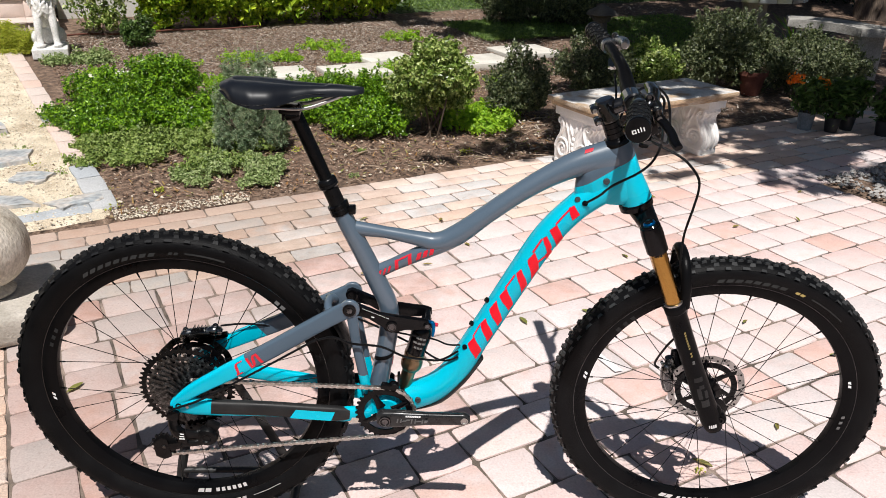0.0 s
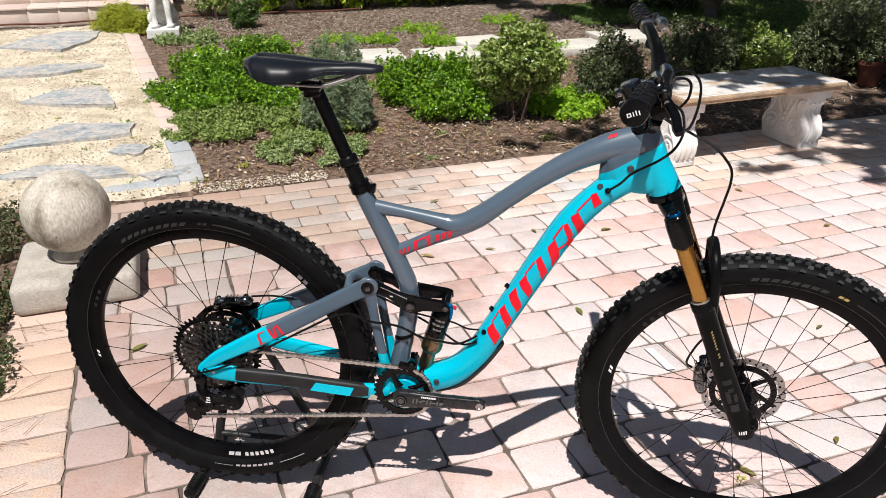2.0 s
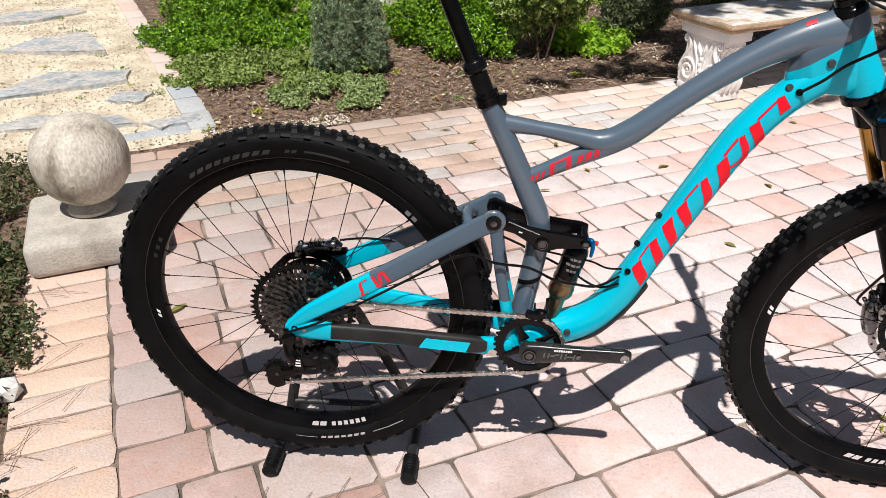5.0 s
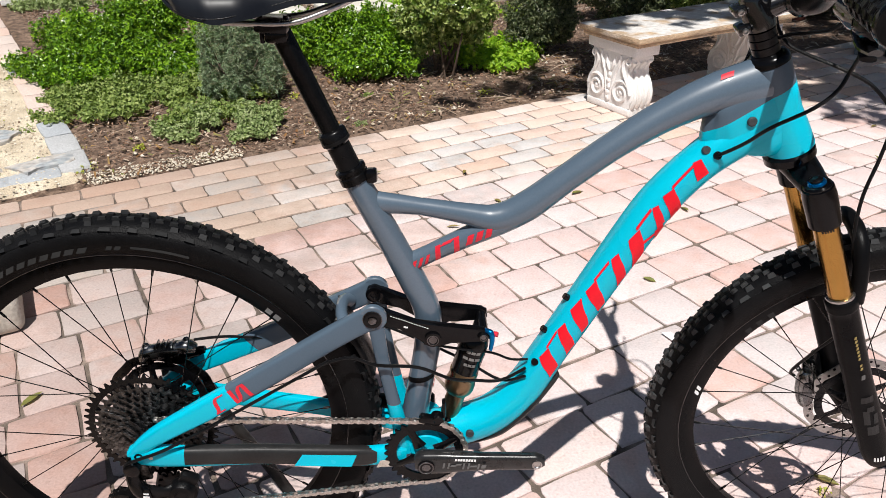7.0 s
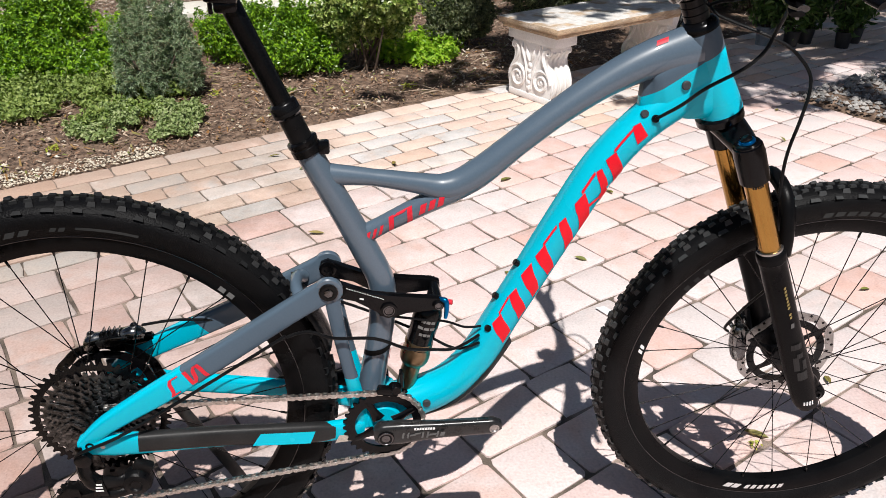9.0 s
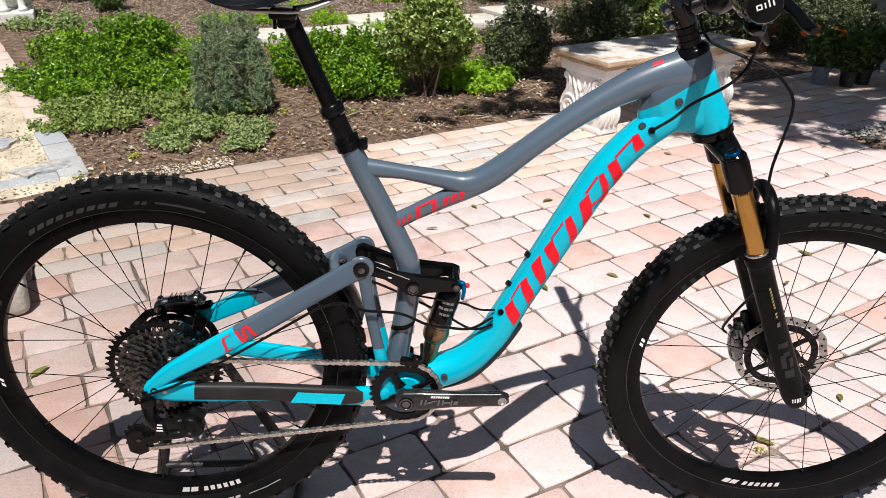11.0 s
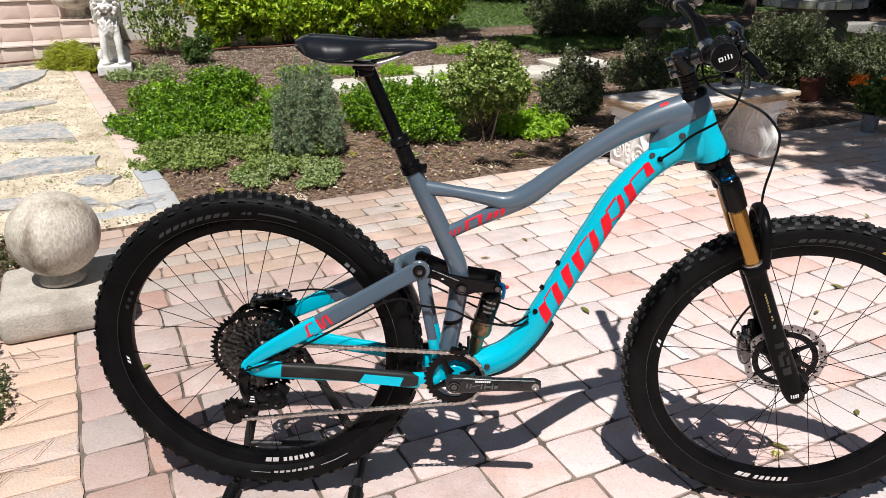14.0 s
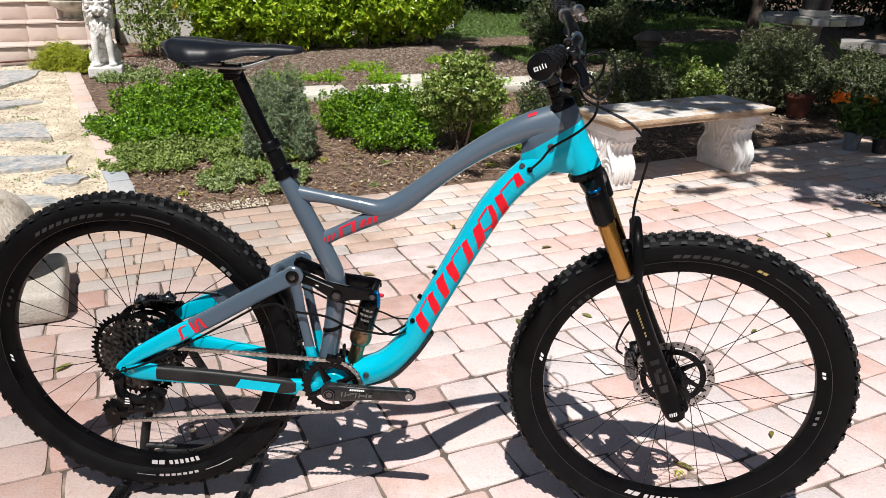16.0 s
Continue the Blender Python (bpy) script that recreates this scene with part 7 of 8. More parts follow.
        print_arc(0.299, -0.0168, 0.2, 290, 301, 0.011, 0.5, M["guard"], 3)
    else:
        print_arc(0.3005, -0.0174, 0.2, 194, 187.5, 0.0215, 0.18, M["white"], 2, 0.02)
        print_arc(0.3005, -0.0174, 0.2, 186, 170.5, 0.0195, 0.36, M["white"], 6, 0.012)
        print_arc(0.3305, -0.0287, 0.3, -9, 17, 0.009, 0.25, M["dim_print"], 8, 0.02)
        print_arc(0.3305, -0.0287, 0.3, 20, 24, 0.006, 0.2, M["yellow_print"], 2, 0.01)
        print_arc(0.3315, -0.0289, 0.3, 27, 42, 0.003, 0.0, M["dim_print"], 2)
        print_arc(0.299, -0.0168, 0.2, 282, 278, 0.009, 0.35, M["white"], 2, 0.015)
        print_arc(0.299, -0.0168, 0.2, 73, 77, 0.009, 0.35, M["white"], 2, 0.015)
        print_arc(0.299, -0.0168, 0.2, 307, 319, 0.012, 0.5, M["guard"], 3)
        print_arc(0.299, -0.0168, 0.2, 92, 101, 0.012, 0.5, M["grey_print"], 3)
    return wheel


build_wheel("rear_wheel", Matrix.Translation(REAR), True)
build_wheel("front_wheel", FRONT_M @ pose(0, 0, 0, 0, 23, 0), False)


def sprocket(bm, c, teeth, y, t, r_in, height=0.0042):
    """A toothed ring about the y axis."""
    r = teeth * 0.0127 / (2 * math.pi)
    outer = []
    for j in range(teeth):
        a = 2 * math.pi * j / teeth
        da = 2 * math.pi / teeth
        outer += [(r - 0.0028, a - da * 0.32), (r + height, a - da * 0.1), (r + height, a + da * 0.1), (r - 0.0028, a + da * 0.32)]
    n = len(outer)
    rings = []
    for yy in (y - t / 2, y + t / 2):
        rings.append([bm.verts.new((c.x + q * math.cos(a), yy, c.z + q * math.sin(a))) for q, a in outer])
        rings.append([bm.verts.new((c.x + r_in * math.cos(a), yy, c.z + r_in * math.sin(a))) for _, a in outer])
    o0, i0, o1, i1 = rings
    for j in range(n):
        k = (j + 1) % n
        bm.faces.new((o0[j], o0[k], i0[k], i0[j]))
        bm.faces.new((o1[j], i1[j], i1[k], o1[k]))
        bm.faces.new((o0[j], o1[j], o1[k], o0[k]))
        bm.faces.new((i0[j], i0[k], i1[k], i1[j]))
    return r


CASS = [50, 42, 36, 32, 28, 24, 21, 18, 16, 14, 12, 10]
cas = bmesh.new()
lathe(cas, [(0.017, -0.064), (0.018, -0.0635), (0.018, -0.022), (0.017, -0.0215)], 20, Matrix.Translation(REAR) @ Matrix(((1, 0, 0, 0), (0, 0, 1, 0), (0, -1, 0, 0), (0, 0, 0, 1))))
cassette = part("cassette", cas, M["cog_steel"], bike, "wide-range cassette of dark sprockets")
for i, t in enumerate(CASS):
    b = bmesh.new()
    y = -0.0225 - 0.0036 * i
    r = t * 0.0127 / (2 * math.pi)
    r_in = max(0.012, r - (0.0125 if i < 6 else 0.01))
    sprocket(b, REAR, t, y, 0.0018, r_in)
    part("sprocket", b, M["cog_steel"] if i else M["black"], cassette)
    if i < 6:
        arms = 7 if i < 3 else 5
        for j in range(arms):
            a = j * 2 * math.pi / arms + 0.3 * i
            p0 = REAR + Vector((0.017 * math.cos(a + 0.5), y, 0.017 * math.sin(a + 0.5)))
            p1 = REAR + Vector(((r_in + 0.002) * math.cos(a), y, (r_in + 0.002) * math.sin(a)))
            part("spider_arm", tube(bmesh.new(), [p0, p0.lerp(p1, 0.5), p1], [(0.0009, 0.008), (0.0009, 0.006), (0.0009, 0.0095)], 6, k=1), M["dark_steel"] if i else M["black"], cassette)

# cranks and chainring
ring_bm = bmesh.new()
RC = BB
sprocket(ring_bm, RC, 32, -0.0515, 0.004, 0.0475, 0.0026)
for j in range(4):
    a = j * math.pi / 2 + 0.5
    p0 = RC + Vector((0.018 * math.cos(a), -0.056, 0.018 * math.sin(a)))
    p1 = RC + Vector((0.056 * math.cos(a), -0.0515, 0.056 * math.sin(a)))
    tube(ring_bm, [p0, p0.lerp(p1, 0.5), p1], [(0.004, 0.011), (0.003, 0.0065), (0.0022, 0.007)], 8, k=2)
crank = bmesh.new()


def crank_arm(bm, a, b):
    a, b = Vector(a), Vector(b)
    pts = [a.lerp(b, t) for t in (-0.10, -0.03, 0.15, 0.5, 0.88, 1.0, 1.075)]
    tube(bm, pts, [(0.008, 0.012), (0.0115, 0.0205), (0.0115, 0.0205), (0.0085, 0.0155), (0.0085, 0.0145), (0.0085, 0.0145), (0.006, 0.007)], 18, power=0.6)


CR_A, CR_B = (0.439, -0.073, 0.364), (0.612, -0.0905, 0.375)
crank_arm(crank, CR_A, CR_B)
crankset = part("right_crank", crank, M["gloss_carbon"], bike, "dark carbon crank arm without pedal")
part("chainring", ring_bm, M["black"], crankset)
part("crank_bolt", lathe(bmesh.new(), [(0.007, 0), (0.0135, 0.001), (0.0135, 0.0035), (0.010, 0.004), (0.006, 0.0035), (0.0055, 0.001)], 22, along((0.439, -0.0845, 0.364), (0.439, -0.1, 0.364))), M["black"], crankset)
part("bolt_ring", lathe(bmesh.new(), [(0.0098, 0.0036), (0.0104, 0.0044), (0.0122, 0.0042), (0.0126, 0.0034)], 24, along((0.439, -0.0845, 0.364), (0.439, -0.1, 0.364))), M["bolt_ring"], crankset)
part("pedal_insert", lathe(bmesh.new(), [(0.0045, 0), (0.0075, 0.0005), (0.0082, 0.0022), (0.006, 0.0024), (0.0045, 0.001)], 18, along((0.612, -0.0985, 0.375), (0.612, -0.12, 0.3755))), M["steel"], crankset, "bare steel pedal thread")
b = bmesh.new()
ex = (Vector(CR_B) - Vector(CR_A)).normalized()
for i in range(8):
    q = Vector(CR_A) + ex * (0.047 + 0.0042 * i) + Vector((0, -0.0109 - 0.0002 * i, 0.0125))
    plate(b, [(-0.0016, -0.002), (0.0016, -0.002), (0.0022, 0.002), (-0.001, 0.002)], 0.0006, Matrix.Translation(q) @ XZ)
part("white_print", b, M["white"], crankset, smooth=False)
b = bmesh.new()
for i, (w, h) in enumerate(((0.003, 0.011), (0.003, 0.011), (0.009, 0.003), (0.009, 0.003), (0.003, 0.012), (0.003, 0.012), (0.011, 0.003), (0.003, 0.011), (0.007, 0.007))):
    q = Vector(CR_A) + ex * (0.028 + 0.0078 * i) + Vector((0, -0.0112 - 0.0003 * i, 0.001 + (0.003 if h < 0.005 and i % 2 else 0)))
    plate(b, [(-w / 2 - 0.001, -h / 2), (w / 2 - 0.001, -h / 2), (w / 2 + 0.001, h / 2), (-w / 2 + 0.001, h / 2)], 0.0006, Matrix.Translation(q) @ XZ)
part("grey_print", b, M["grey_print"], crankset, smooth=False)
b = bmesh.new()
crank_arm(b, (0.439, 0.073, 0.364), (0.266, 0.0905, 0.353))
part("left_crank", b, M["carbon"], bike)
b = bmesh.new()
tube(b, [(0.452, -0.036, 0.402), (0.456, -0.047, 0.425), (0.46, -0.049, 0.44)], [(0.006, 0.011), (0.007, 0.014), (0.007, 0.01)], 12)
slab(b, (0.036, 0.012, 0.016), Matrix.Translation((0.447, -0.052, 0.432)) @ pose(0, 0, 0, 0, 14, 0), 0.004)
slab(b, (0.006, 0.014, 0.03), Matrix.Translation((0.469, -0.05, 0.452)), 0.002)
rod(b, (0.46, -0.05, 0.437), (0.46, -0.062, 0.437), 0.008, 14)
part("chain_guide", b, M["black"], bike)

# chain: links along the two runs
CHY = -0.0515


def chain_run(bm, a, b, n):
    a, b = Vector(a), Vector(b)
    d = (b - a) / n
    for i in range(n):
        c0, c1 = a + d * i, a + d * (i + 1)
        off = 0.0033 if i % 2 else 0.0022
        for s in (-1, 1):
            mm = along(c0 + Vector((0, s * off, 0)), c1 + Vector((0, s * off, 0)))
            ln = d.length
            o = [(-0.0042, -0.001), (-0.0033, -0.0038), (0.0, -0.0044), (0.0033, -0.0038), (0.0042, -0.001), (0.003, ln * 0.5), (0.0042, ln + 0.001), (0.0033, ln + 0.0038), (0.0, ln + 0.0044), (-0.0033, ln + 0.0038), (-0.0042, ln + 0.001), (-0.003, ln * 0.5)]
            plate(bm, o, 0.001, mm @ Matrix(((1, 0, 0, 0), (0, 0, -1, 0), (0, 1, 0, 0), (0, 0, 0, 1))))
        rod(bm, c0 + Vector((0, -0.0042, 0)), c0 + Vector((0, 0.0042, 0)), 0.0034, 8)


b = bmesh.new()
chain_run(b, (0.022, CHY, 0.447), (0.436, CHY, 0.4285), 33)
chain_run(b, (-0.056, CHY, 0.2475), (0.432, CHY, 0.2995), 38)
for i in range(9):
    a0, a1 = math.pi / 2 - i * math.pi / 9, math.pi / 2 - (i + 1) * math.pi / 9
    chain_run(b, (0.439 + 0.0647 * math.cos(a0), CHY, 0.364 + 0.0647 * math.sin(a0)), (0.439 + 0.0647 * math.cos(a1), CHY, 0.364 + 0.0647 * math.sin(a1)), 2)
part("chain", b, M["chain"], bike, "oiled steel chain")

# rear derailleur
b = bmesh.new()
tube(b, [(-0.012, -0.088, 0.388), (-0.016, -0.092, 0.365), (-0.008, -0.094, 0.342), (0.008, -0.09, 0.33)], [(0.009, 0.012), (0.010, 0.011), (0.011, 0.014), (0.010, 0.015)], 14)
lathe(b, [(0.006, 0), (0.0125, 0.001), (0.0125, 0.012), (0.009, 0.013)], 18, along((-0.012, -0.088, 0.388), (-0.012, -0.12, 0.388)))
der = part("rear_derailleur", b, M["black"], bike, "black long-cage rear derailleur")
part("upper_arm", tube(bmesh.new(), [(0.004, -0.096, 0.338), (0.024, -0.088, 0.33), (0.05, -0.076, 0.328)], [(0.008, 0.016), (0.006, 0.011), (0.008, 0.014)], 12), M["satin"], der)
part("lower_arm", tube(bmesh.new(), [(0.0, -0.1, 0.318), (0.022, -0.092, 0.31), (0.048, -0.08, 0.31)], [(0.006, 0.009), (0.0045, 0.0075), (0.006, 0.01)], 12), M["satin"], der)
b = bmesh.new()
lathe(b, [(0.012, 0), (0.0215, 0.002), (0.0235, 0.006), (0.0235, 0.018), (0.019, 0.025), (0.011, 0.027), (0.008, 0.024)], 24, along((0.05, -0.066, 0.322), (0.05, -0.12, 0.322)))
slab(b, (0.03, 0.016, 0.02), Matrix.Translation((0.062, -0.074, 0.345)) @ pose(0, 0, 0, 0, 30, 0), 0.005)
part("clutch_body", b, M["satin"], der)
panel = part("derailleur_panel", plate(bmesh.new(), [(-0.012, -0.016), (0.01, -0.02), (0.006, 0.014), (-0.003, 0.016)], 0.003, Matrix.Translation((0.004, -0.1045, 0.34)) @ XZ, 0.001), M["black"], der)
b = bmesh.new()
for k in range(3):
    plate(b, [(-0.003 - 0.0016 * k, -0.0012), (0.0052, -0.002), (0.0052, 0.0006), (-0.003 - 0.0016 * k, 0.0014)], 0.0006, Matrix.Translation((0.0032, -0.1064, 0.346 - 0.0062 * k)) @ XZ)
part("white_print", b, M["white"], panel, smooth=False)
for s in (-1, 1):
    b = bmesh.new()
    yy = CHY + 0.009 * s
    tube(b, [(0.05, yy, 0.312), (0.02, yy, 0.298), (-0.02, yy, 0.281), (-0.045, yy, 0.272)], [(0.0015, 0.017), (0.0015, 0.0095), (0.0015, 0.0085), (0.0015, 0.012)], 10)
    tube(b, [(-0.045 + 0.0 * s, yy, 0.272), (-0.062, yy, 0.27), (-0.078, yy, 0.269)], [(0.0015, 0.024), (0.0015, 0.03), (0.0015, 0.02)], 12)
    part("cage_plate", b, M["black"], der)
for x, z in ((0.03, 0.306), (-0.056, 0.276)):
    b = bmesh.new()
    sprocket(b, Vector((x, 0, z)), 14, CHY, 0.005, 0.006, 0.003)
    wheelj = part("jockey_wheel", b, M["satin"], der)
    part("pulley_bolt", rod(bmesh.new(), (x, CHY - 0.013, z), (x, CHY + 0.013, z), 0.0045, 10), M["dark_steel"], wheelj)
part("derailleur_cable", tube(bmesh.new(), [(0.30, -0.068, 0.563), (0.2, -0.071, 0.503), (0.1, -0.085, 0.45), (0.04, -0.094, 0.422), (0.0, -0.098, 0.409), (-0.02, -0.097, 0.398), (-0.024, -0.094, 0.38)], 0.0026, 8), M["satin"], der)
b = bmesh.new()
slab(b, (0.03, 0.006, 0.05), Matrix.Translation((-0.006, -0.086, 0.382)) @ pose(0, 0, 0, 0, -8, 0), 0.002)
part("hanger", b, M["dark_steel"], der)

# rear caliper: polished body of two piston humps round a dark pad bridge
b = bmesh.new()
tube(b, [(-0.022, 0.05, 0.488), (-0.014, 0.05, 0.502), (0.004, 0.05, 0.507)], [(0.008, 0.006), (0.012, 0.010), (0.010, 0.009)], 14, power=0.8)
tube(b, [(0.036, 0.05, 0.509), (0.054, 0.05, 0.512), (0.068, 0.051, 0.506)], [(0.010, 0.009), (0.013, 0.012), (0.008, 0.007)], 14, power=0.8)
tube(b, [(-0.012, 0.066, 0.494), (0.02, 0.068, 0.5), (0.06, 0.066, 0.506)], [(0.008, 0.007), (0.01, 0.009), (0.008, 0.007)], 14)
cal = part("rear_brake_caliper", b, M["caliper"], bike, "polished grey brake caliper")
part("pad_bridge", slab(bmesh.new(), (0.034, 0.022, 0.014), Matrix.Translation((0.02, 0.05, 0.507)) @ pose(0, 0, 0, 0, -5, 0), 0.003), M["black"], cal)
for x in (0.008, 0.016, 0.024, 0.032):
    part("pad_fin", slab(bmesh.new(), (0.002, 0.02, 0.008), Matrix.Translation((x, 0.05, 0.517)) @ pose(0, 0, 0, 0, -5, 0), 0.0006), M["caliper"], cal)
part("mount_bracket", tube(bmesh.new(), [(-0.01, 0.074, 0.484), (0.03, 0.076, 0.478), (0.075, 0.074, 0.486)], [(0.005, 0.009), (0.005, 0.012), (0.005, 0.009)], 10), M["black"], cal)
for x, z in ((-0.012, 0.506), (0.055, 0.516)):
    part("caliper_bolt", lathe(bmesh.new(), [(0.002, 0), (0.0055, 0.0005), (0.0058, 0.006), (0.0035, 0.0065), (0.0025, 0.003)], 12, along((x, 0.052, z + 0.004), (x, 0.045, z + 0.02))), M["bolt_ring"], cal)
part("caliper_plate", tube(bmesh.new(), [(-0.002, 0.0375, 0.501), (0.022, 0.036, 0.506), (0.044, 0.0375, 0.509)], [(0.0015, 0.006), (0.002, 0.008), (0.0015, 0.005)], 10), M["bolt_ring"], cal)
part("brake_hose", tube(bmesh.new(), [(0.065, 0.06, 0.518), (0.12, 0.052, 0.528), (0.2, 0.055, 0.522), (0.27, 0.052, 0.548), (0.33, 0.04, 0.565), (0.4, 0.03, 0.545), (0.5, 0.012, 0.5), (0.56, -0.012, 0.475), (0.598, -0.026, 0.492)], 0.0024, 8), M["satin"], cal)

# fork
crown = bmesh.new()
tube(crown, [L(0.012, -0.066, -0.042), L(0.012, -0.045, -0.026), L(0.006, 0, -0.008), L(0.012, 0.045, -0.026), L(0.012, 0.066, -0.042)], [(0.02, 0.021), (0.02, 0.018), (0.026, 0.016), (0.02, 0.018), (0.02, 0.021)], 16, ref=tuple(FORK.to_3x3() @ Vector((1, 0, 0))))
lathe(crown, [(0.028, -0.004), (0.0345, 0.0), (0.0345, 0.010), (0.03, 0.0138)], 24, FORK)
for s in (-1, 1):
    lathe(crown, [(0.0175, -0.068), (0.0215, -0.064), (0.0222, -0.02), (0.0205, -0.006), (0.016, -0.003)], 24, FORK @ Matrix.Translation((0.012, 0.066 * s, -0.014)))
fork = part("fork_crown", crown, M["black"], bike, "forged black fork crown")
for s in (-1, 1):
    part("stanchion", lathe(bmesh.new(), [(0.0168, -0.235), (0.017, -0.234), (0.017, -0.062), (0.0168, -0.06)], 28, FORK @ Matrix.Translation((0.012, 0.066 * s, 0))), M["gold"], fork, "gold coated stanchion")
    FM = FORK @ Matrix.Translation((0.012, 0.066 * s, -0.014))
    part("leg_cap", lathe(bmesh.new(), [(0.0185, -0.008), (0.0188, -0.003), (0.0165, -0.0005), (0.0125, 0.0), (0.0125, -0.002)], 24, FM), M["black"], fork)
    knob = part("leg_knob", lathe(bmesh.new(), [(0.0124, -0.003), (0.0124, 0.001), (0.0105, 0.0035), (0.0075, 0.004)], 20, FM), M["blue"] if s < 0 else M["black"], fork, "blue anodised damper knob" if s < 0 else "")
    part("dial_top", lathe(bmesh.new(), [(0.0085, 0.0035), (0.0085, 0.0065), (0.006, 0.0085), (0.0025, 0.009), (0.0, 0.0085)], 16, FM), M["black"], knob)
b = bmesh.new()
for s in (-1, 1):
    tube(b, [L(0.012, 0.066 * s, -0.208), L(0.012, 0.066 * s, -0.214), L(0.012, 0.066 * s, -0.226), L(0.012, 0.066 * s, -0.24), L(0.0125, 0.066 * s, -0.36), L(0.014, 0.067 * s, -0.46), L(0.0165, 0.068 * s, -0.53), L(0.018, 0.068 * s, -0.556)],
         [0.0195, 0.0225, 0.0225, 0.0208, (0.0205, 0.0205), (0.0205, 0.0225), (0.019, 0.0235), (0.015, 0.018)], 22, k=3)
    lathe(b, [(0.008, -0.011), (0.0155, -0.0105), (0.0165, -0.006), (0.0165, 0.009), (0.012, 0.0105)], 20, FORK @ Matrix.Translation(AXLE_L + Vector((0.004, 0.066 * s, 0))) @ Matrix(((1, 0, 0, 0), (0, 0, 1, 0), (0, -1, 0, 0), (0, 0, 0, 1))))
    tube(b, [L(0.018, 0.067 * s, -0.48), L(0.03, 0.066 * s, -0.505), L(0.033, 0.066 * s, -0.53)], [(0.012, 0.012), (0.012, 0.014), (0.011, 0.012)], 12, k=3)
lowers = part("fork_lower", b, M["carbon"], bike, "matt black fork lowers with grey prints")
arch = [L(0.03, -0.064, -0.225), L(0.045, -0.06, -0.185), L(0.056, -0.046, -0.148), L(0.06, -0.02, -0.13), L(0.06, 0.02, -0.13), L(0.056, 0.046, -0.148), L(0.045, 0.06, -0.185), L(0.03, 0.064, -0.225)]
part("arch", tube(bmesh.new(), arch, [(0.012, 0.012), (0.011, 0.01), (0.011, 0.009), (0.012, 0.008), (0.012, 0.008), (0.011, 0.009), (0.011, 0.01), (0.012, 0.012)], 14, ref=tuple(FORK.to_3x3() @ Vector((1, 0, 0)))), M["carbon"], lowers)
part("seal_ring", lathe(bmesh.new(), [(0.0172, -0.2075), (0.0198, -0.207), (0.0198, -0.2035), (0.0172, -0.203)], 26, FORK @ Matrix.Translation((0.012, -0.066, 0))), M["steel"], lowers)
part("axle_lever", lathe(bmesh.new(), [(0.004, 0), (0.009, 0.0005), (0.009, 0.004), (0.006, 0.005), (0.004, 0.002)], 16, along(L(0.033, -0.0765, -0.528), L(0.033, -0.1, -0.528))), M["black"], lowers)


def leg_print(items, mat, name, cx=0.012):
    """Prints on the right fork leg: (height, angle from the right in degrees, width in degrees, length)."""
    b2 = bmesh.new()
    for z, a, w, h in items:
        for k in range(3):
            q = []
            for aa, zz in ((a - w / 2 + w * k / 3, z), (a - w / 2 + w * (k + 1) / 3, z), (a - w / 2 + w * (k + 1) / 3 + 4, z + h), (a - w / 2 + w * k / 3 + 4, z + h)):
                rr = 0.0217
                q.append(b2.verts.new(L(cx + rr * math.sin(radians(aa)), -0.0665 - rr * math.cos(radians(aa)), zz)))
            b2.faces.new(q)
    return part(name, b2, mat, lowers, smooth=False)


leg_print([(-0.275 - 0.0068 * i, 8, 9, 0.0046) for i in range(10) if i != 7], M["yellow_print"], "ochre_print")
leg_print([(-0.356, 8, 15, 0.009)], M["grey_print"], "grey_print")
leg_print([(-0.475, 2, 46, 0.018), (-0.452, -14, 24, 0.03), (-0.452, 22, 20, 0.02), (-0.425, 8, 30, 0.01), (-0.405, 2, 50, 0.012)], M["guard"], "grey_print", 0.0135)
leg_print([(-0.538, 0 + 12 * i, 7, 0.009) for i in (-2, -1, 0, 1)], M["white"], "white_print", 0.0165)
b = bmesh.new()
for i in range(5):
    q = [b.verts.new(L(0.012 + 0.0174 * math.sin(a), -0.066 - 0.0174 * math.cos(a), z)) for a, z in ((-0.6 + 0.2 * i, -0.085), (-0.46 + 0.2 * i, -0.085), (-0.46 + 0.2 * i, -0.081), (-0.6 + 0.2 * i, -0.081))]
    b.faces.new(q)
part("dark_print", b, M["guard"], fork, smooth=False)
# front caliper and hose
b = bmesh.new()
tube(b, [L(-0.038, 0.042, -0.435), L(-0.044, 0.042, -0.45), L(-0.05, 0.042, -0.475), L(-0.054, 0.042, -0.5), L(-0.053, 0.043, -0.51)], [(0.008, 0.008), (0.013, 0.014), (0.014, 0.0155), (0.012, 0.013), (0.007, 0.007)], 14, ref=tuple(FORK.to_3x3() @ Vector((0, 1, 0))), power=0.8)
tube(b, [L(-0.03, 0.06, -0.43), L(-0.036, 0.06, -0.47), L(-0.042, 0.06, -0.51)], [(0.009, 0.01), (0.012, 0.013), (0.009, 0.01)], 12, ref=tuple(FORK.to_3x3() @ Vector((0, 1, 0))))
fcal = part("front_brake_caliper", b, M["caliper"], bike, "polished grey brake caliper")
part("mount_bracket", tube(bmesh.new(), [L(-0.012, 0.066, -0.42), L(-0.02, 0.066, -0.46), L(-0.016, 0.066, -0.51)], [(0.006, 0.01), (0.006, 0.013), (0.006, 0.01)], 10), M["black"], fcal)
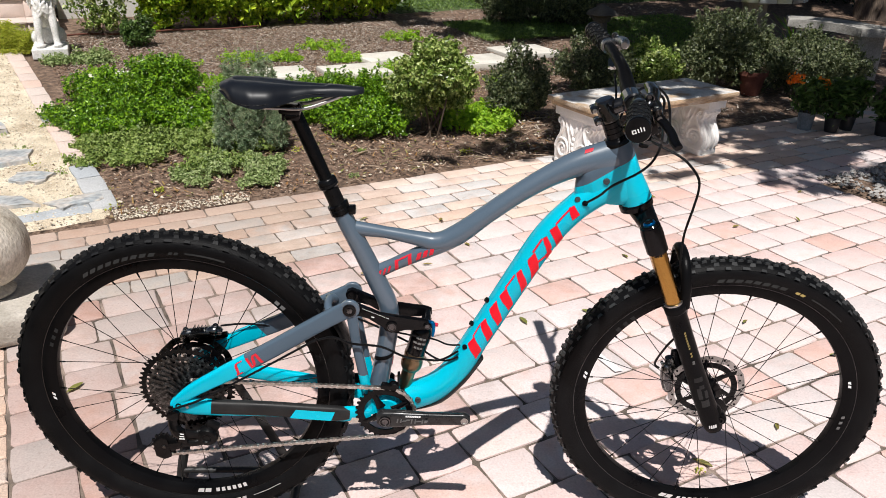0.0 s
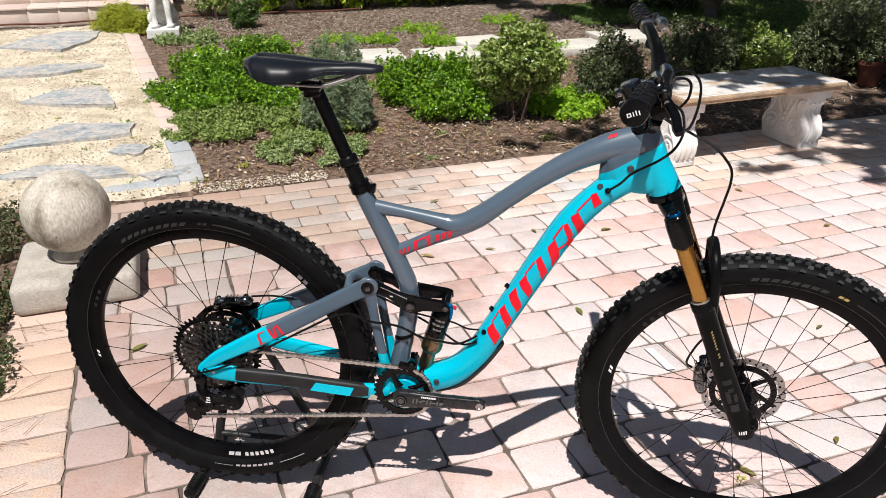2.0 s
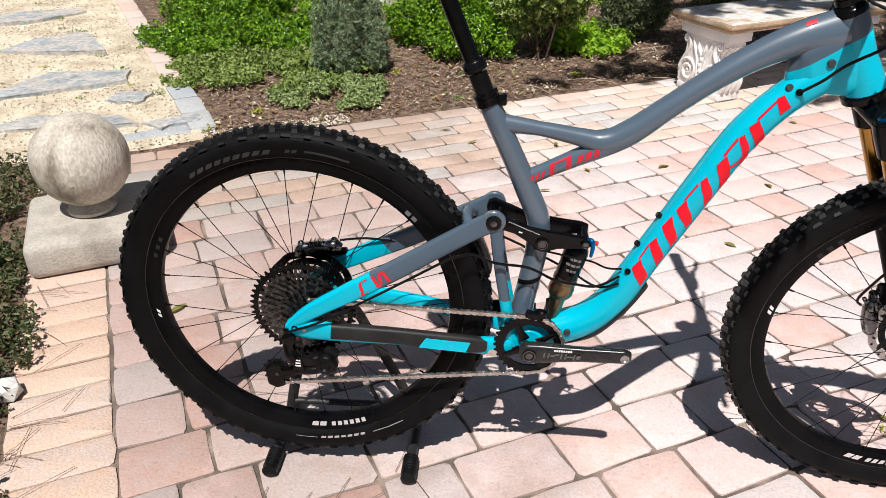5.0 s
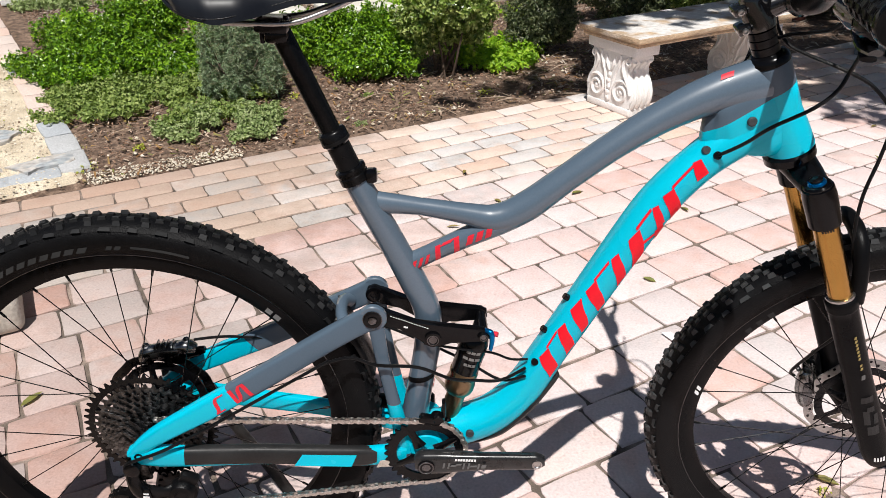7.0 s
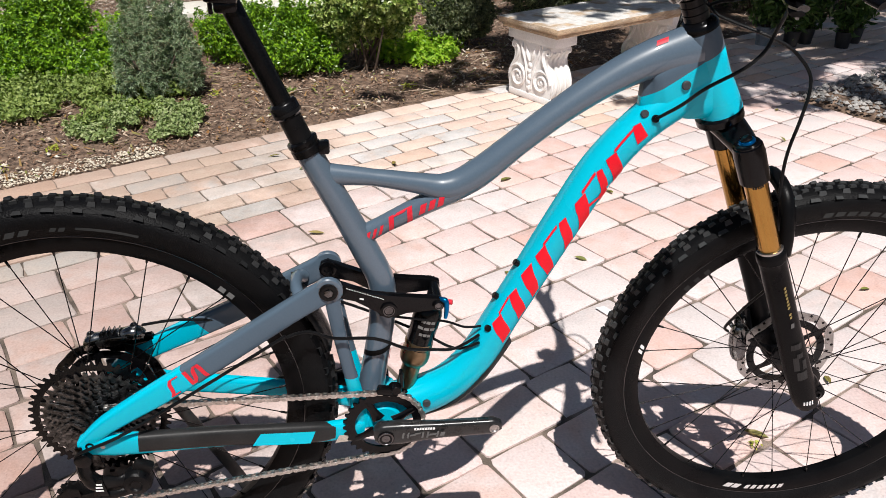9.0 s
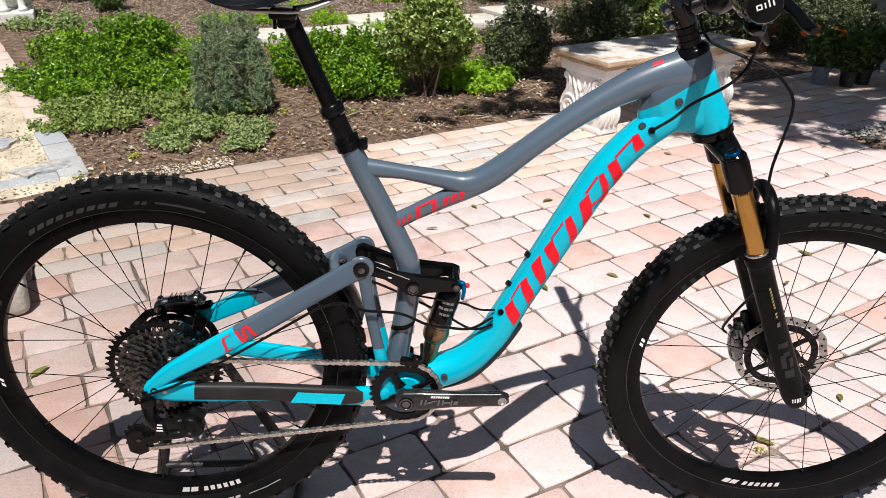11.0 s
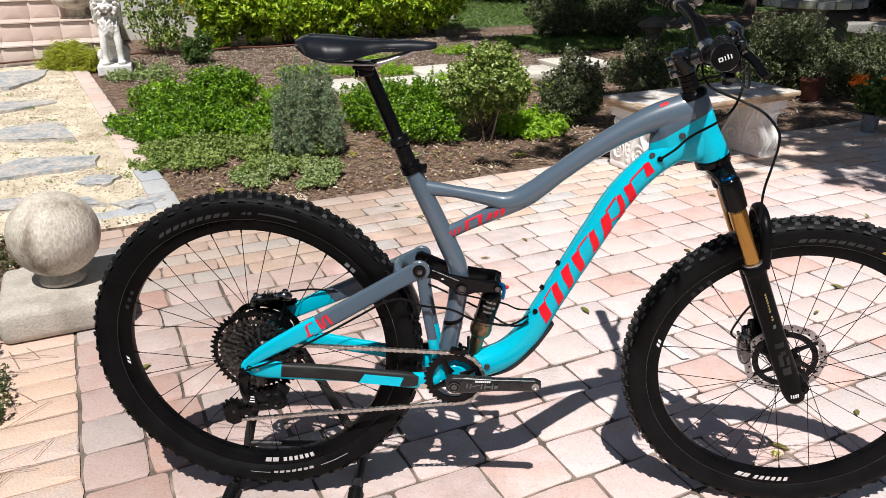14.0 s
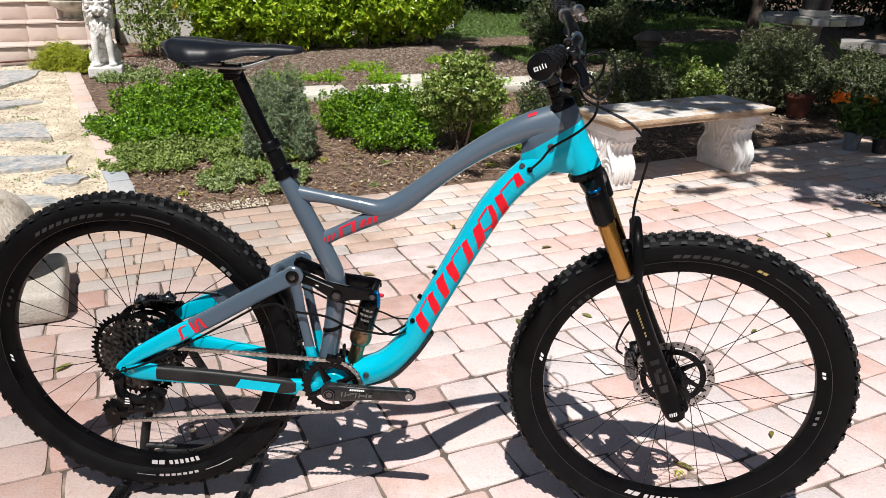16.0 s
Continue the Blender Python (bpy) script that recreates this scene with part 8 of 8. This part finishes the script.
part("caliper_plate", tube(bmesh.new(), [L(-0.044, 0.028, -0.452), L(-0.05, 0.0265, -0.475), L(-0.053, 0.028, -0.497)], [(0.0015, 0.006), (0.002, 0.0085), (0.0015, 0.005)], 10, ref=tuple(FORK.to_3x3() @ Vector((0, 1, 0)))), M["bolt_ring"], fcal)
for z in (-0.438, -0.508):
    part("caliper_bolt", lathe(bmesh.new(), [(0.002, 0), (0.0052, 0.0005), (0.0055, 0.006), (0.0035, 0.0065), (0.0025, 0.003)], 12, along(L(-0.046, 0.056, z), L(-0.07, 0.05, z))), M["bolt_ring"], fcal)
part("brake_hose", tube(bmesh.new(), [(0.955, 0.17, 1.075), (0.945, 0.12, 1.05), (0.934, 0.075, 1.01), (0.943, 0.05, 0.986), (0.96, 0.028, 0.977), (0.99, 0.0, 0.967), (1.026, -0.015, 0.951), (1.048, -0.025, 0.932), (1.063, -0.03, 0.91), (1.064, -0.035, 0.885), (1.057, -0.04, 0.85), (1.047, -0.042, 0.79), (1.05, -0.048, 0.72), L(0.04, -0.044, -0.215), L(0.02, -0.036, -0.29), L(-0.03, -0.01, -0.35), L(-0.064, 0.026, -0.41), L(-0.06, 0.044, -0.44)], 0.0026, 8, k=7), M["satin"], fcal, "black hydraulic brake hose")

# headset, stem, bar
b = bmesh.new()
lathe(b, [(0.0225, 0.142), (0.0275, 0.144), (0.0275, 0.15), (0.024, 0.155), (0.0185, 0.158)], 26, FORK)
headset = part("headset", b, M["black"], bike)
for z in (0.158, 0.169, 0.180):
    b = bmesh.new()
    lathe(b, [(0.0165, z), (0.0178, z + 0.0008), (0.0178, z + 0.0102), (0.0165, z + 0.011)], 24, FORK)
    part("spacer", b, M["black"], headset)

b = bmesh.new()
lathe(b, [(0.0165, 0.191), (0.0195, 0.193), (0.0195, 0.233), (0.0175, 0.236), (0.0165, 0.238), (0.004, 0.2385)], 24, FORK)
tube(b, [L(0.006, 0, 0.214), L(0.03, 0, 0.215), L(0.046, 0, 0.215)], [(0.016, 0.016), (0.0145, 0.0145), (0.02, 0.018)], 16)
rod(b, L(0.05, -0.026, 0.215), L(0.05, 0.026, 0.215), 0.0215, 22)
slab(b, (0.016, 0.03, 0.012), FORK @ Matrix.Translation((-0.022, 0, 0.2)), 0.003)
slab(b, (0.016, 0.03, 0.012), FORK @ Matrix.Translation((-0.022, 0, 0.226)), 0.003)
stem = part("stem", b, M["gloss_black"], bike)
for z in (0.2, 0.226):
    part("stem_bolt", lathe(bmesh.new(), [(0.002, 0), (0.0042, 0.0005), (0.0042, 0.004), (0.0025, 0.0045), (0.002, 0.002)], 12, along(L(-0.022, -0.015, z), L(-0.022, -0.03, z))), M["steel"], stem)
BAR = [(0.028, -0.366, 0.289), (0.04, -0.28, 0.281), (0.05, -0.19, 0.271), (0.056, -0.12, 0.25), (0.053, -0.07, 0.226), (0.05, -0.03, 0.215), (0.05, 0.03, 0.215), (0.053, 0.07, 0.226), (0.056, 0.12, 0.25), (0.05, 0.19, 0.271), (0.04, 0.28, 0.281), (0.028, 0.366, 0.289)]
bar = part("handlebar", tube(bmesh.new(), [L(*p) for p in BAR], [0.011, 0.011, 0.011, 0.0125, 0.0155, 0.0158, 0.0158, 0.0155, 0.0125, 0.011, 0.011, 0.011], 20, ref=tuple(FORK.to_3x3() @ Vector((1, 0, 0)))), M["carbon"], bike, "wide black riser handlebar")


def barpt(y):
    ys = [p[1] for p in BAR]
    return L(*[np.interp(y, ys, [p[k] for p in BAR]) for k in range(3)])


for s in (-1, 1):
    a, e = barpt(0.24 * s), barpt(0.366 * s)
    gm = along(a, e)
    ln = (e - a).length
    prof = [(0.0125, 0), (0.0155, 0.001), (0.0155, 0.009), (0.0145, 0.0105)]
    for i in range(18):
        z = 0.012 + (ln - 0.026) * i / 18
        prof += [(0.0168, z), (0.0168, z + 0.0038), (0.0155, z + 0.0045), (0.0155, z + 0.0055)]
    prof += [(0.018, ln - 0.012), (0.0195, ln - 0.01), (0.0195, ln), (0.0183, ln + 0.003), (0.004, ln + 0.004)]
    grip = part("grip", lathe(bmesh.new(), prof, 24, gm), M["satin"], bar, "black ribbed lock-on grip")
    b = bmesh.new()
    for i in range(9):
        for k in range(8):
            slab(b, (0.0022, 0.0085, 0.0085), gm @ pose(0, 0, 0.017 + (ln - 0.034) * i / 8, 0, 0, 45 * k + 22 * (i % 2)) @ Matrix.Translation((0.0172, 0, 0)), 0.0006, 1)
    part("grip_pattern", b, M["satin"], grip)
    part("end_ring", lathe(bmesh.new(), [(0.0192, ln - 0.0095), (0.02, ln - 0.008), (0.02, ln - 0.001), (0.019, ln + 0.0015)], 26, gm), M["black"], grip)
    if s < 0:
        b = bmesh.new()
        fwd = (FORK.to_3x3() @ Vector((1, 0, 0)))
        upv = (FORK.to_3x3() @ Vector((0, 0, 1)))
        ax = (e - a).normalized()
        fwd = (fwd - ax * fwd.dot(ax)).normalized()
        upv = (upv - ax * upv.dot(ax) - fwd * upv.dot(fwd)).normalized()
        end = gm @ Vector((0, 0, ln + 0.0046))
        for i, (w, h, dx, dz) in enumerate(((0.002, 0.008, -0.0085, 0), (0.002, 0.008, -0.0035, 0), (0.006, 0.002, -0.006, 0.003), (0.006, 0.002, -0.006, -0.003), (0.002, 0.008, 0.0005, 0), (0.002, 0.010, 0.005, 0.001), (0.0022, 0.008, 0.0095, 0))):
            q = [b.verts.new(end + fwd * (0.95 * dx + a2 * w * 0.4) + upv * 0.75 * (dz + b2 * h / 2)) for a2, b2 in ((-1, -1), (1, -1), (1, 1), (-1, 1))]
            b.faces.new(q)
        part("white_print", b, M["white"], grip, smooth=False)
    # brake lever
    b = bmesh.new()
    c = barpt(0.232 * s)
    ca = along(barpt(0.226 * s), barpt(0.242 * s))
    lathe(b, [(0.012, 0), (0.0155, 0.001), (0.0155, 0.013), (0.012, 0.014)], 20, ca)

    def BL(dx, dy, dz):
        return c + FORK.to_3x3() @ Vector((dx, dy * s, dz))
    fw = tuple(FORK.to_3x3() @ Vector((1, 0, 0)))
    tube(b, [BL(0.008, 0.01, 0.0), BL(0.022, 0.0, 0.003), BL(0.03, -0.03, 0.004), BL(0.031, -0.06, 0.006), BL(0.028, -0.078, 0.008)], [0.008, 0.0105, 0.0115, 0.0105, 0.0065], 14, ref=(0, 0, 1))
    tube(b, [BL(0.024, 0.0, 0.002), BL(0.026, 0.016, -0.005), BL(0.023, 0.034, -0.012)], [0.009, 0.0085, 0.007], 12, ref=(0, 0, 1))
    rod(b, BL(0.024, 0.03, 0.0), BL(0.02, 0.03, -0.024), 0.0075, 14)
    lever = part("brake_lever", b, M["lever_grey"] if s > 0 else M["gloss_black"], bar, "hydraulic brake lever")
    part("lever_blade", tube(bmesh.new(), [BL(0.022, 0.03, -0.012), BL(0.027, 0.05, -0.02), BL(0.031, 0.075, -0.03), BL(0.03, 0.1, -0.036), BL(0.032, 0.118, -0.04)], [(0.0075, 0.0045), (0.0075, 0.004), (0.007, 0.0035), (0.0075, 0.0035), (0.0065, 0.004)], 12, ref=fw), M["bolt_ring"] if s > 0 else M["black"], lever)
    part("lever_bolt", rod(bmesh.new(), BL(0.024, 0.03, 0.001), BL(0.0243, 0.03, 0.003), 0.004, 12), M["steel"], lever)
    part("reach_bolt", lathe(bmesh.new(), [(0.0015, 0), (0.0042, 0.0005), (0.0042, 0.004), (0.002, 0.0035)], 12, along(BL(0.023, 0.041, -0.014), BL(0.023, 0.06, -0.014))), M["steel"], lever)
    part("clamp_eye", lathe(bmesh.new(), [(0.0032, 0), (0.0075, 0.0005), (0.0075, 0.008), (0.0052, 0.0085), (0.0032, 0.004)], 16, along(BL(0.02, 0.004, 0.013), BL(0.02, 0.03, 0.013))), M["bolt_ring"], lever)
    # shifter on the right, dropper paddle on the left
    b = bmesh.new()
    tube(b, [BL(-0.002, -0.05, -0.022), BL(0.004, -0.03, -0.03), BL(0.006, -0.01, -0.032)], [(0.012, 0.01), (0.017, 0.014), (0.014, 0.012)], 14, ref=(0, 0, 1))
    tube(b, [BL(0.0, -0.02, -0.042), BL(-0.006, 0.008, -0.05), BL(-0.004, 0.028, -0.052)], [(0.005, 0.008), (0.0045, 0.009), (0.004, 0.008)], 10, ref=(0, 0, 1))
    body = part("shifter" if s < 0 else "dropper_paddle", b, M["gloss_black"], bar)
    if s < 0:
        part("shifter_drum", lathe(bmesh.new(), [(0.006, 0), (0.0145, 0.001), (0.0162, 0.004), (0.0162, 0.022), (0.0125, 0.03), (0.006, 0.031)], 22, along(BL(0.006, -0.012, -0.033), BL(0.006, 0.03, -0.033))), M["black"], body)
        part("barrel_adjuster", lathe(bmesh.new(), [(0.003, 0), (0.0065, 0.001), (0.0065, 0.01), (0.004, 0.013)], 12, along(BL(0.016, 0.0, -0.042), BL(0.02, 0.018, -0.046))), M["black"], body)
        part("shift_paddle", tube(bmesh.new(), [BL(0.004, 0.0, -0.046), BL(-0.006, 0.014, -0.053), BL(-0.012, 0.03, -0.054)], [(0.004, 0.007), (0.0035, 0.009), (0.003, 0.008)], 10, ref=(0, 0, 1)), M["satin"], body)

# cables from the bar to the frame
CABLES = [
    ("rear_brake_hose", [(0.9, -0.17, 1.072), (0.93, -0.16, 1.055), (0.946, -0.125, 1.02), (0.949, -0.105, 0.99), (0.936, -0.11, 0.968), (0.912, -0.11, 0.947), (0.876, -0.09, 0.917), (0.86, -0.06, 0.885), on_tube(DTP, DTF, HOSE_S, HOSE_A)]),
    ("shift_cable", [(0.9, -0.2, 1.05), (0.945, -0.15, 1.018), (0.975, -0.07, 1.026), (0.992, 0.0, 1.05), (0.989, 0.03, 1.067), (0.97, 0.06, 1.075), (0.935, 0.07, 1.05), (0.905, 0.05, 0.99), (0.872, 0.036, 0.945), (0.858, 0.03, 0.9)]),
    ("loop_cable", [(0.9, -0.03, 1.06), (0.924, -0.06, 1.077), (0.936, -0.06, 1.083), (0.952, -0.06, 1.083), (0.961, -0.06, 1.073), (0.961, -0.06, 1.055), (0.956, -0.06, 1.043), (0.944, -0.055, 1.028), (0.93, -0.03, 1.018), (0.915, 0.0, 1.008), (0.895, 0.03, 0.985), (0.87, 0.036, 0.945)]),
    ("dropper_cable", [(0.93, 0.2, 1.07), (0.92, 0.13, 1.04), (0.905, 0.07, 0.99), (0.874, 0.034, 0.93), (0.866, 0.03, 0.88)]),
]
for nm, pts in CABLES:
    part(nm, tube(bmesh.new(), pts, 0.0025, 8, k=6), M["satin"], bike, "black cable housing")
part("frame_cable", tube(bmesh.new(), [(0.598, -0.024, 0.506), (0.56, -0.022, 0.482), (0.52, -0.03, 0.489), (0.48, -0.044, 0.505), (0.43, -0.05, 0.533), (0.37, -0.058, 0.545), (0.33, -0.06, 0.562), (0.29, -0.066, 0.555)], 0.0026, 8), M["satin"], bike)
part("remote_cable", tube(bmesh.new(), [(0.602, -0.016, 0.517), (0.575, -0.016, 0.518), (0.545, -0.014, 0.53), (0.5, -0.024, 0.545), (0.44, -0.026, 0.56)], 0.002, 8), M["satin"], bike)

# ---- stand under the rear axle ----
stand = thing("bike_stand", "black folding bike stand holding the rear axle", "bike stand")
for x in (-0.1, 0.2):
    leg = part("leg", tube(bmesh.new(), [(0.02 + 0.1 * x, 0.105, 0.4), (x * 0.75 + 0.005, 0.11, 0.15), (x, 0.115, 0.022)], [(0.007, 0.011), (0.007, 0.012), (0.008, 0.012)], 12), M["stand"], stand)
    part("foot_bar", rod(bmesh.new(), (x, 0.16, 0.018), (x, -0.02, 0.018), 0.0115, 16), M["stand"], leg)
    prof = [(0.012, 0), (0.0175, 0.002)] + [(0.0175 if i % 2 else 0.016, 0.006 + 0.004 * i) for i in range(13)] + [(0.0165, 0.062), (0.012, 0.065)]
    part("rubber_foot", lathe(bmesh.new(), prof, 18, along((x, -0.012, 0.018), (x, -0.09, 0.018))), M["satin"], leg, "ribbed black rubber foot")
part("cross_brace", rod(bmesh.new(), (-0.085, 0.112, 0.06), (0.165, 0.112, 0.06), 0.008, 12), M["stand"], stand)
b = slab(bmesh.new(), (0.06, 0.012, 0.05), Matrix.Translation((0.01, 0.107, 0.402)), 0.004)
rod(b, (0.0, 0.098, 0.408), (0.0, 0.113, 0.408), 0.014, 18)
part("axle_hook", b, M["stand"], stand)

# ---- pavers, tiles and edging, piece by piece ----


def paver_mesh(name, lx, ly, h, seed, material, m=None, e=0.007):
    """A tumbled block: uneven outline, worn rounded rim, slightly crowned top."""
    r = random.Random(seed)
    a, b = lx / 2, ly / 2
    cut = [min(lx, ly) * r.uniform(0.03, 0.07) for _ in range(4)]
    base = [(-a + cut[0], -b), (0, -b - 0.0012), (a - cut[1], -b), (a, -b + cut[1]), (a + 0.0012, 0), (a, b - cut[2]), (a - cut[2], b), (0, b + 0.0012), (-a + cut[3], b), (-a, b - cut[3]), (-a - 0.0012, 0), (-a, -b + cut[0])]
    base = [(x + r.uniform(-0.0044, 0.003), y + r.uniform(-0.0044, 0.003)) for x, y in base]
    n = len(base)
    rings = []
    for inset, z in ((0.0, -h), (e * 0.25, -e * 0.4), (e * 1.1, 0.0)):
        rings.append([(x * (1 - inset / a), y * (1 - inset / b), z + (r.uniform(-0.0008, 0.0008) if z == 0 else 0)) for x, y in base])
    verts = [p for ring in rings for p in ring] + [(0, 0, 0.0006)]
    faces = []
    for k in range(2):
        for j in range(n):
            faces.append((n * k + j, n * k + (j + 1) % n, n * k + n + (j + 1) % n, n * k + n + j))
    for j in range(n):
        faces.append((2 * n + j, 2 * n + (j + 1) % n, 3 * n))
    if m is not None:
        return [tuple(m @ Vector(v)) for v in verts], faces
    me = bpy.data.meshes.new(name)
    me.from_pydata(verts, [], faces)
    me.materials.append(material)
    me.shade_smooth()
    me.set_sharp_from_angle(angle=radians(60))
    return me


ROW, HEADER, BOND = 0.161, 0.242, 0.11
FIELD_V = EDGE_V - 7 * BOND
SIZES = (0.161, 0.161, 0.2, 0.2, 0.24)
GAP = 0.0056
cells = []
rp = random.Random(21)
v = FIELD_V
while v > -5.0:
    u, first = EDGE_U + HEADER, True
    while u < 8.6:
        ln = rp.choice((0.085, 0.122, 0.161, 0.2)) if first else rp.choice(SIZES)
        first = False
        if v - ROW / 2 < GRAVEL_V and u < GRAVEL_U < u + ln + 0.06:
            ln = GRAVEL_U - u
        cells.append((u + ln / 2, v - ROW / 2, ln, ROW, "paver"))
        u += ln
    v -= ROW
# seven courses of bricks in running bond along the bed, one header course along the ivy
for k in range(7):
    u = EDGE_U + HEADER - (k % 2) * BOND
    while u < 8.6:
        lo = max(u, EDGE_U + HEADER)
        cells.append(((lo + u + 2 * BOND) / 2, EDGE_V - BOND * (k + 0.5), u + 2 * BOND - lo, BOND, "brick"))
        u += 2 * BOND
v = EDGE_V
while v > -4.0:
    cells.append((EDGE_U + HEADER / 2, v - 0.054, HEADER, 0.108, "edge"))
    v -= 0.108
KINDS = {"paver": M["paver"], "brick": M["paver_brick"], "edge": M["paver_edge"]}
cells = [c for c in cells if c[2] > 0.05 and not (c[0] + c[2] / 2 > GRAVEL_U + 0.001 and c[1] < GRAVEL_V)]
near = sorted(cells, key=lambda c: (uv(c[0], c[1]) - Vector((0.5, 0.7, 0))).length - (0.5 if c[0] < EDGE_U + 0.2 else 0))[:299]
near_set = {id(c) for c in near}
cache = {}
for c in near:
    key = (round(c[2], 3), round(c[3], 3), rp.randrange(3), ("paver", "brick", "edge").index(c[4]))
    if key not in cache:
        cache[key] = paver_mesh("paver", c[2] - GAP, c[3] - GAP, 0.05, round(key[0] * 1000) * 7 + key[2] * 131 + key[3] * 17, KINDS[c[4]])
    ob = new("paver", cache[key])
    ob.parent = patio
    q = uv(c[0], c[1])
    ob.matrix_basis = pose(q.x, q.y, rp.uniform(-0.0015, 0.0015), rp.uniform(-0.5, 0.5), rp.uniform(-0.5, 0.5), 27 + rp.choice((0, 180)) + rp.uniform(-0.9, 0.9))
for kind, mat in (("paver", M["paver_far"]), ("brick", M["brick_far"]), ("edge", M["brick_far"])):
    vv, ff = [], []
    for i, c in enumerate(cells):
        if id(c) in near_set or c[4] != kind:
            continue
        q = uv(c[0], c[1])
        a, b = paver_mesh("", c[2] - GAP, c[3] - GAP, 0.05, i, None, m=pose(q.x, q.y, rp.uniform(-0.0015, 0.0015), rp.uniform(-0.5, 0.5), rp.uniform(-0.5, 0.5), 27 + rp.uniform(-0.9, 0.9)))
        k = len(vv)
        vv += a
        ff += [tuple(x + k for x in f) for f in b]
    rest = new("far_pavers", from_arrays("far_pavers", vv, ff, mat, True))
    rest.data.set_sharp_from_angle(angle=radians(50))
    rest.parent = patio
    tagged(rest, kind="stuff")

edging = new("path_edging")
tagged(edging, "row of pink and grey bricks edging the path", "edging", kind="structure")
for i in range(17):
    t = i / 16
    q = uv(0.02 - 0.28 * t, 2.38 + 3.4 * t)
    grey = i < 3 or i == 7
    key = ("edge", i % 3, grey)
    if key not in cache:
        cache[key] = paver_mesh("brick", 0.122, 0.205, 0.06, 500 + i, M["edge_grey"] if grey else M["edge_pink"])
    ob = new("brick", cache[key])
    ob.parent = edging
    ob.matrix_basis = pose(q.x, q.y, rise(q.x, q.y) + 0.023, 2.9, rp.uniform(-1, 1), 27 + 4.7 + rp.uniform(-1.5, 1.5))
for i in range(3):
    q = uv(0.02 - 0.19 * i - 0.16, 2.30)
    ob = new("brick", cache[("edge", i % 3, True)])
    ob.parent = edging
    ob.matrix_basis = pose(q.x, q.y, rise(q.x, q.y) + 0.016, 0, 0, 27 + 90 + rp.uniform(-2, 2))

tile_r = paver_mesh("riser_tile", 0.2485, 0.165, 0.012, 700, M["tile"], e=0.0012)
tile_t = paver_mesh("tread_tile", 0.2485, 0.3165, 0.012, 701, M["tile"], e=0.0012)
for i in range(3):
    for k in range(12):
        u = 0.02 - 0.25 * k
        v0, z1 = 6.29 + 0.32 * i, 0.19 + 0.17 * (i + 1)
        ob = new("riser_tile", tile_r)
        ob.parent = steps
        q = uv(u, v0 - 0.006)
        ob.matrix_basis = Matrix.Translation((q.x, q.y, z1 - 0.09)) @ pose(0, 0, 0, 0, 0, 27) @ pose(0, 0, 0, 90, 0, 0)
        ob = new("tread_tile", tile_t)
        ob.parent = steps
        q = uv(u, v0 + 0.135)
        ob.matrix_basis = pose(q.x, q.y, z1 + 0.008, 0, 0, 27)
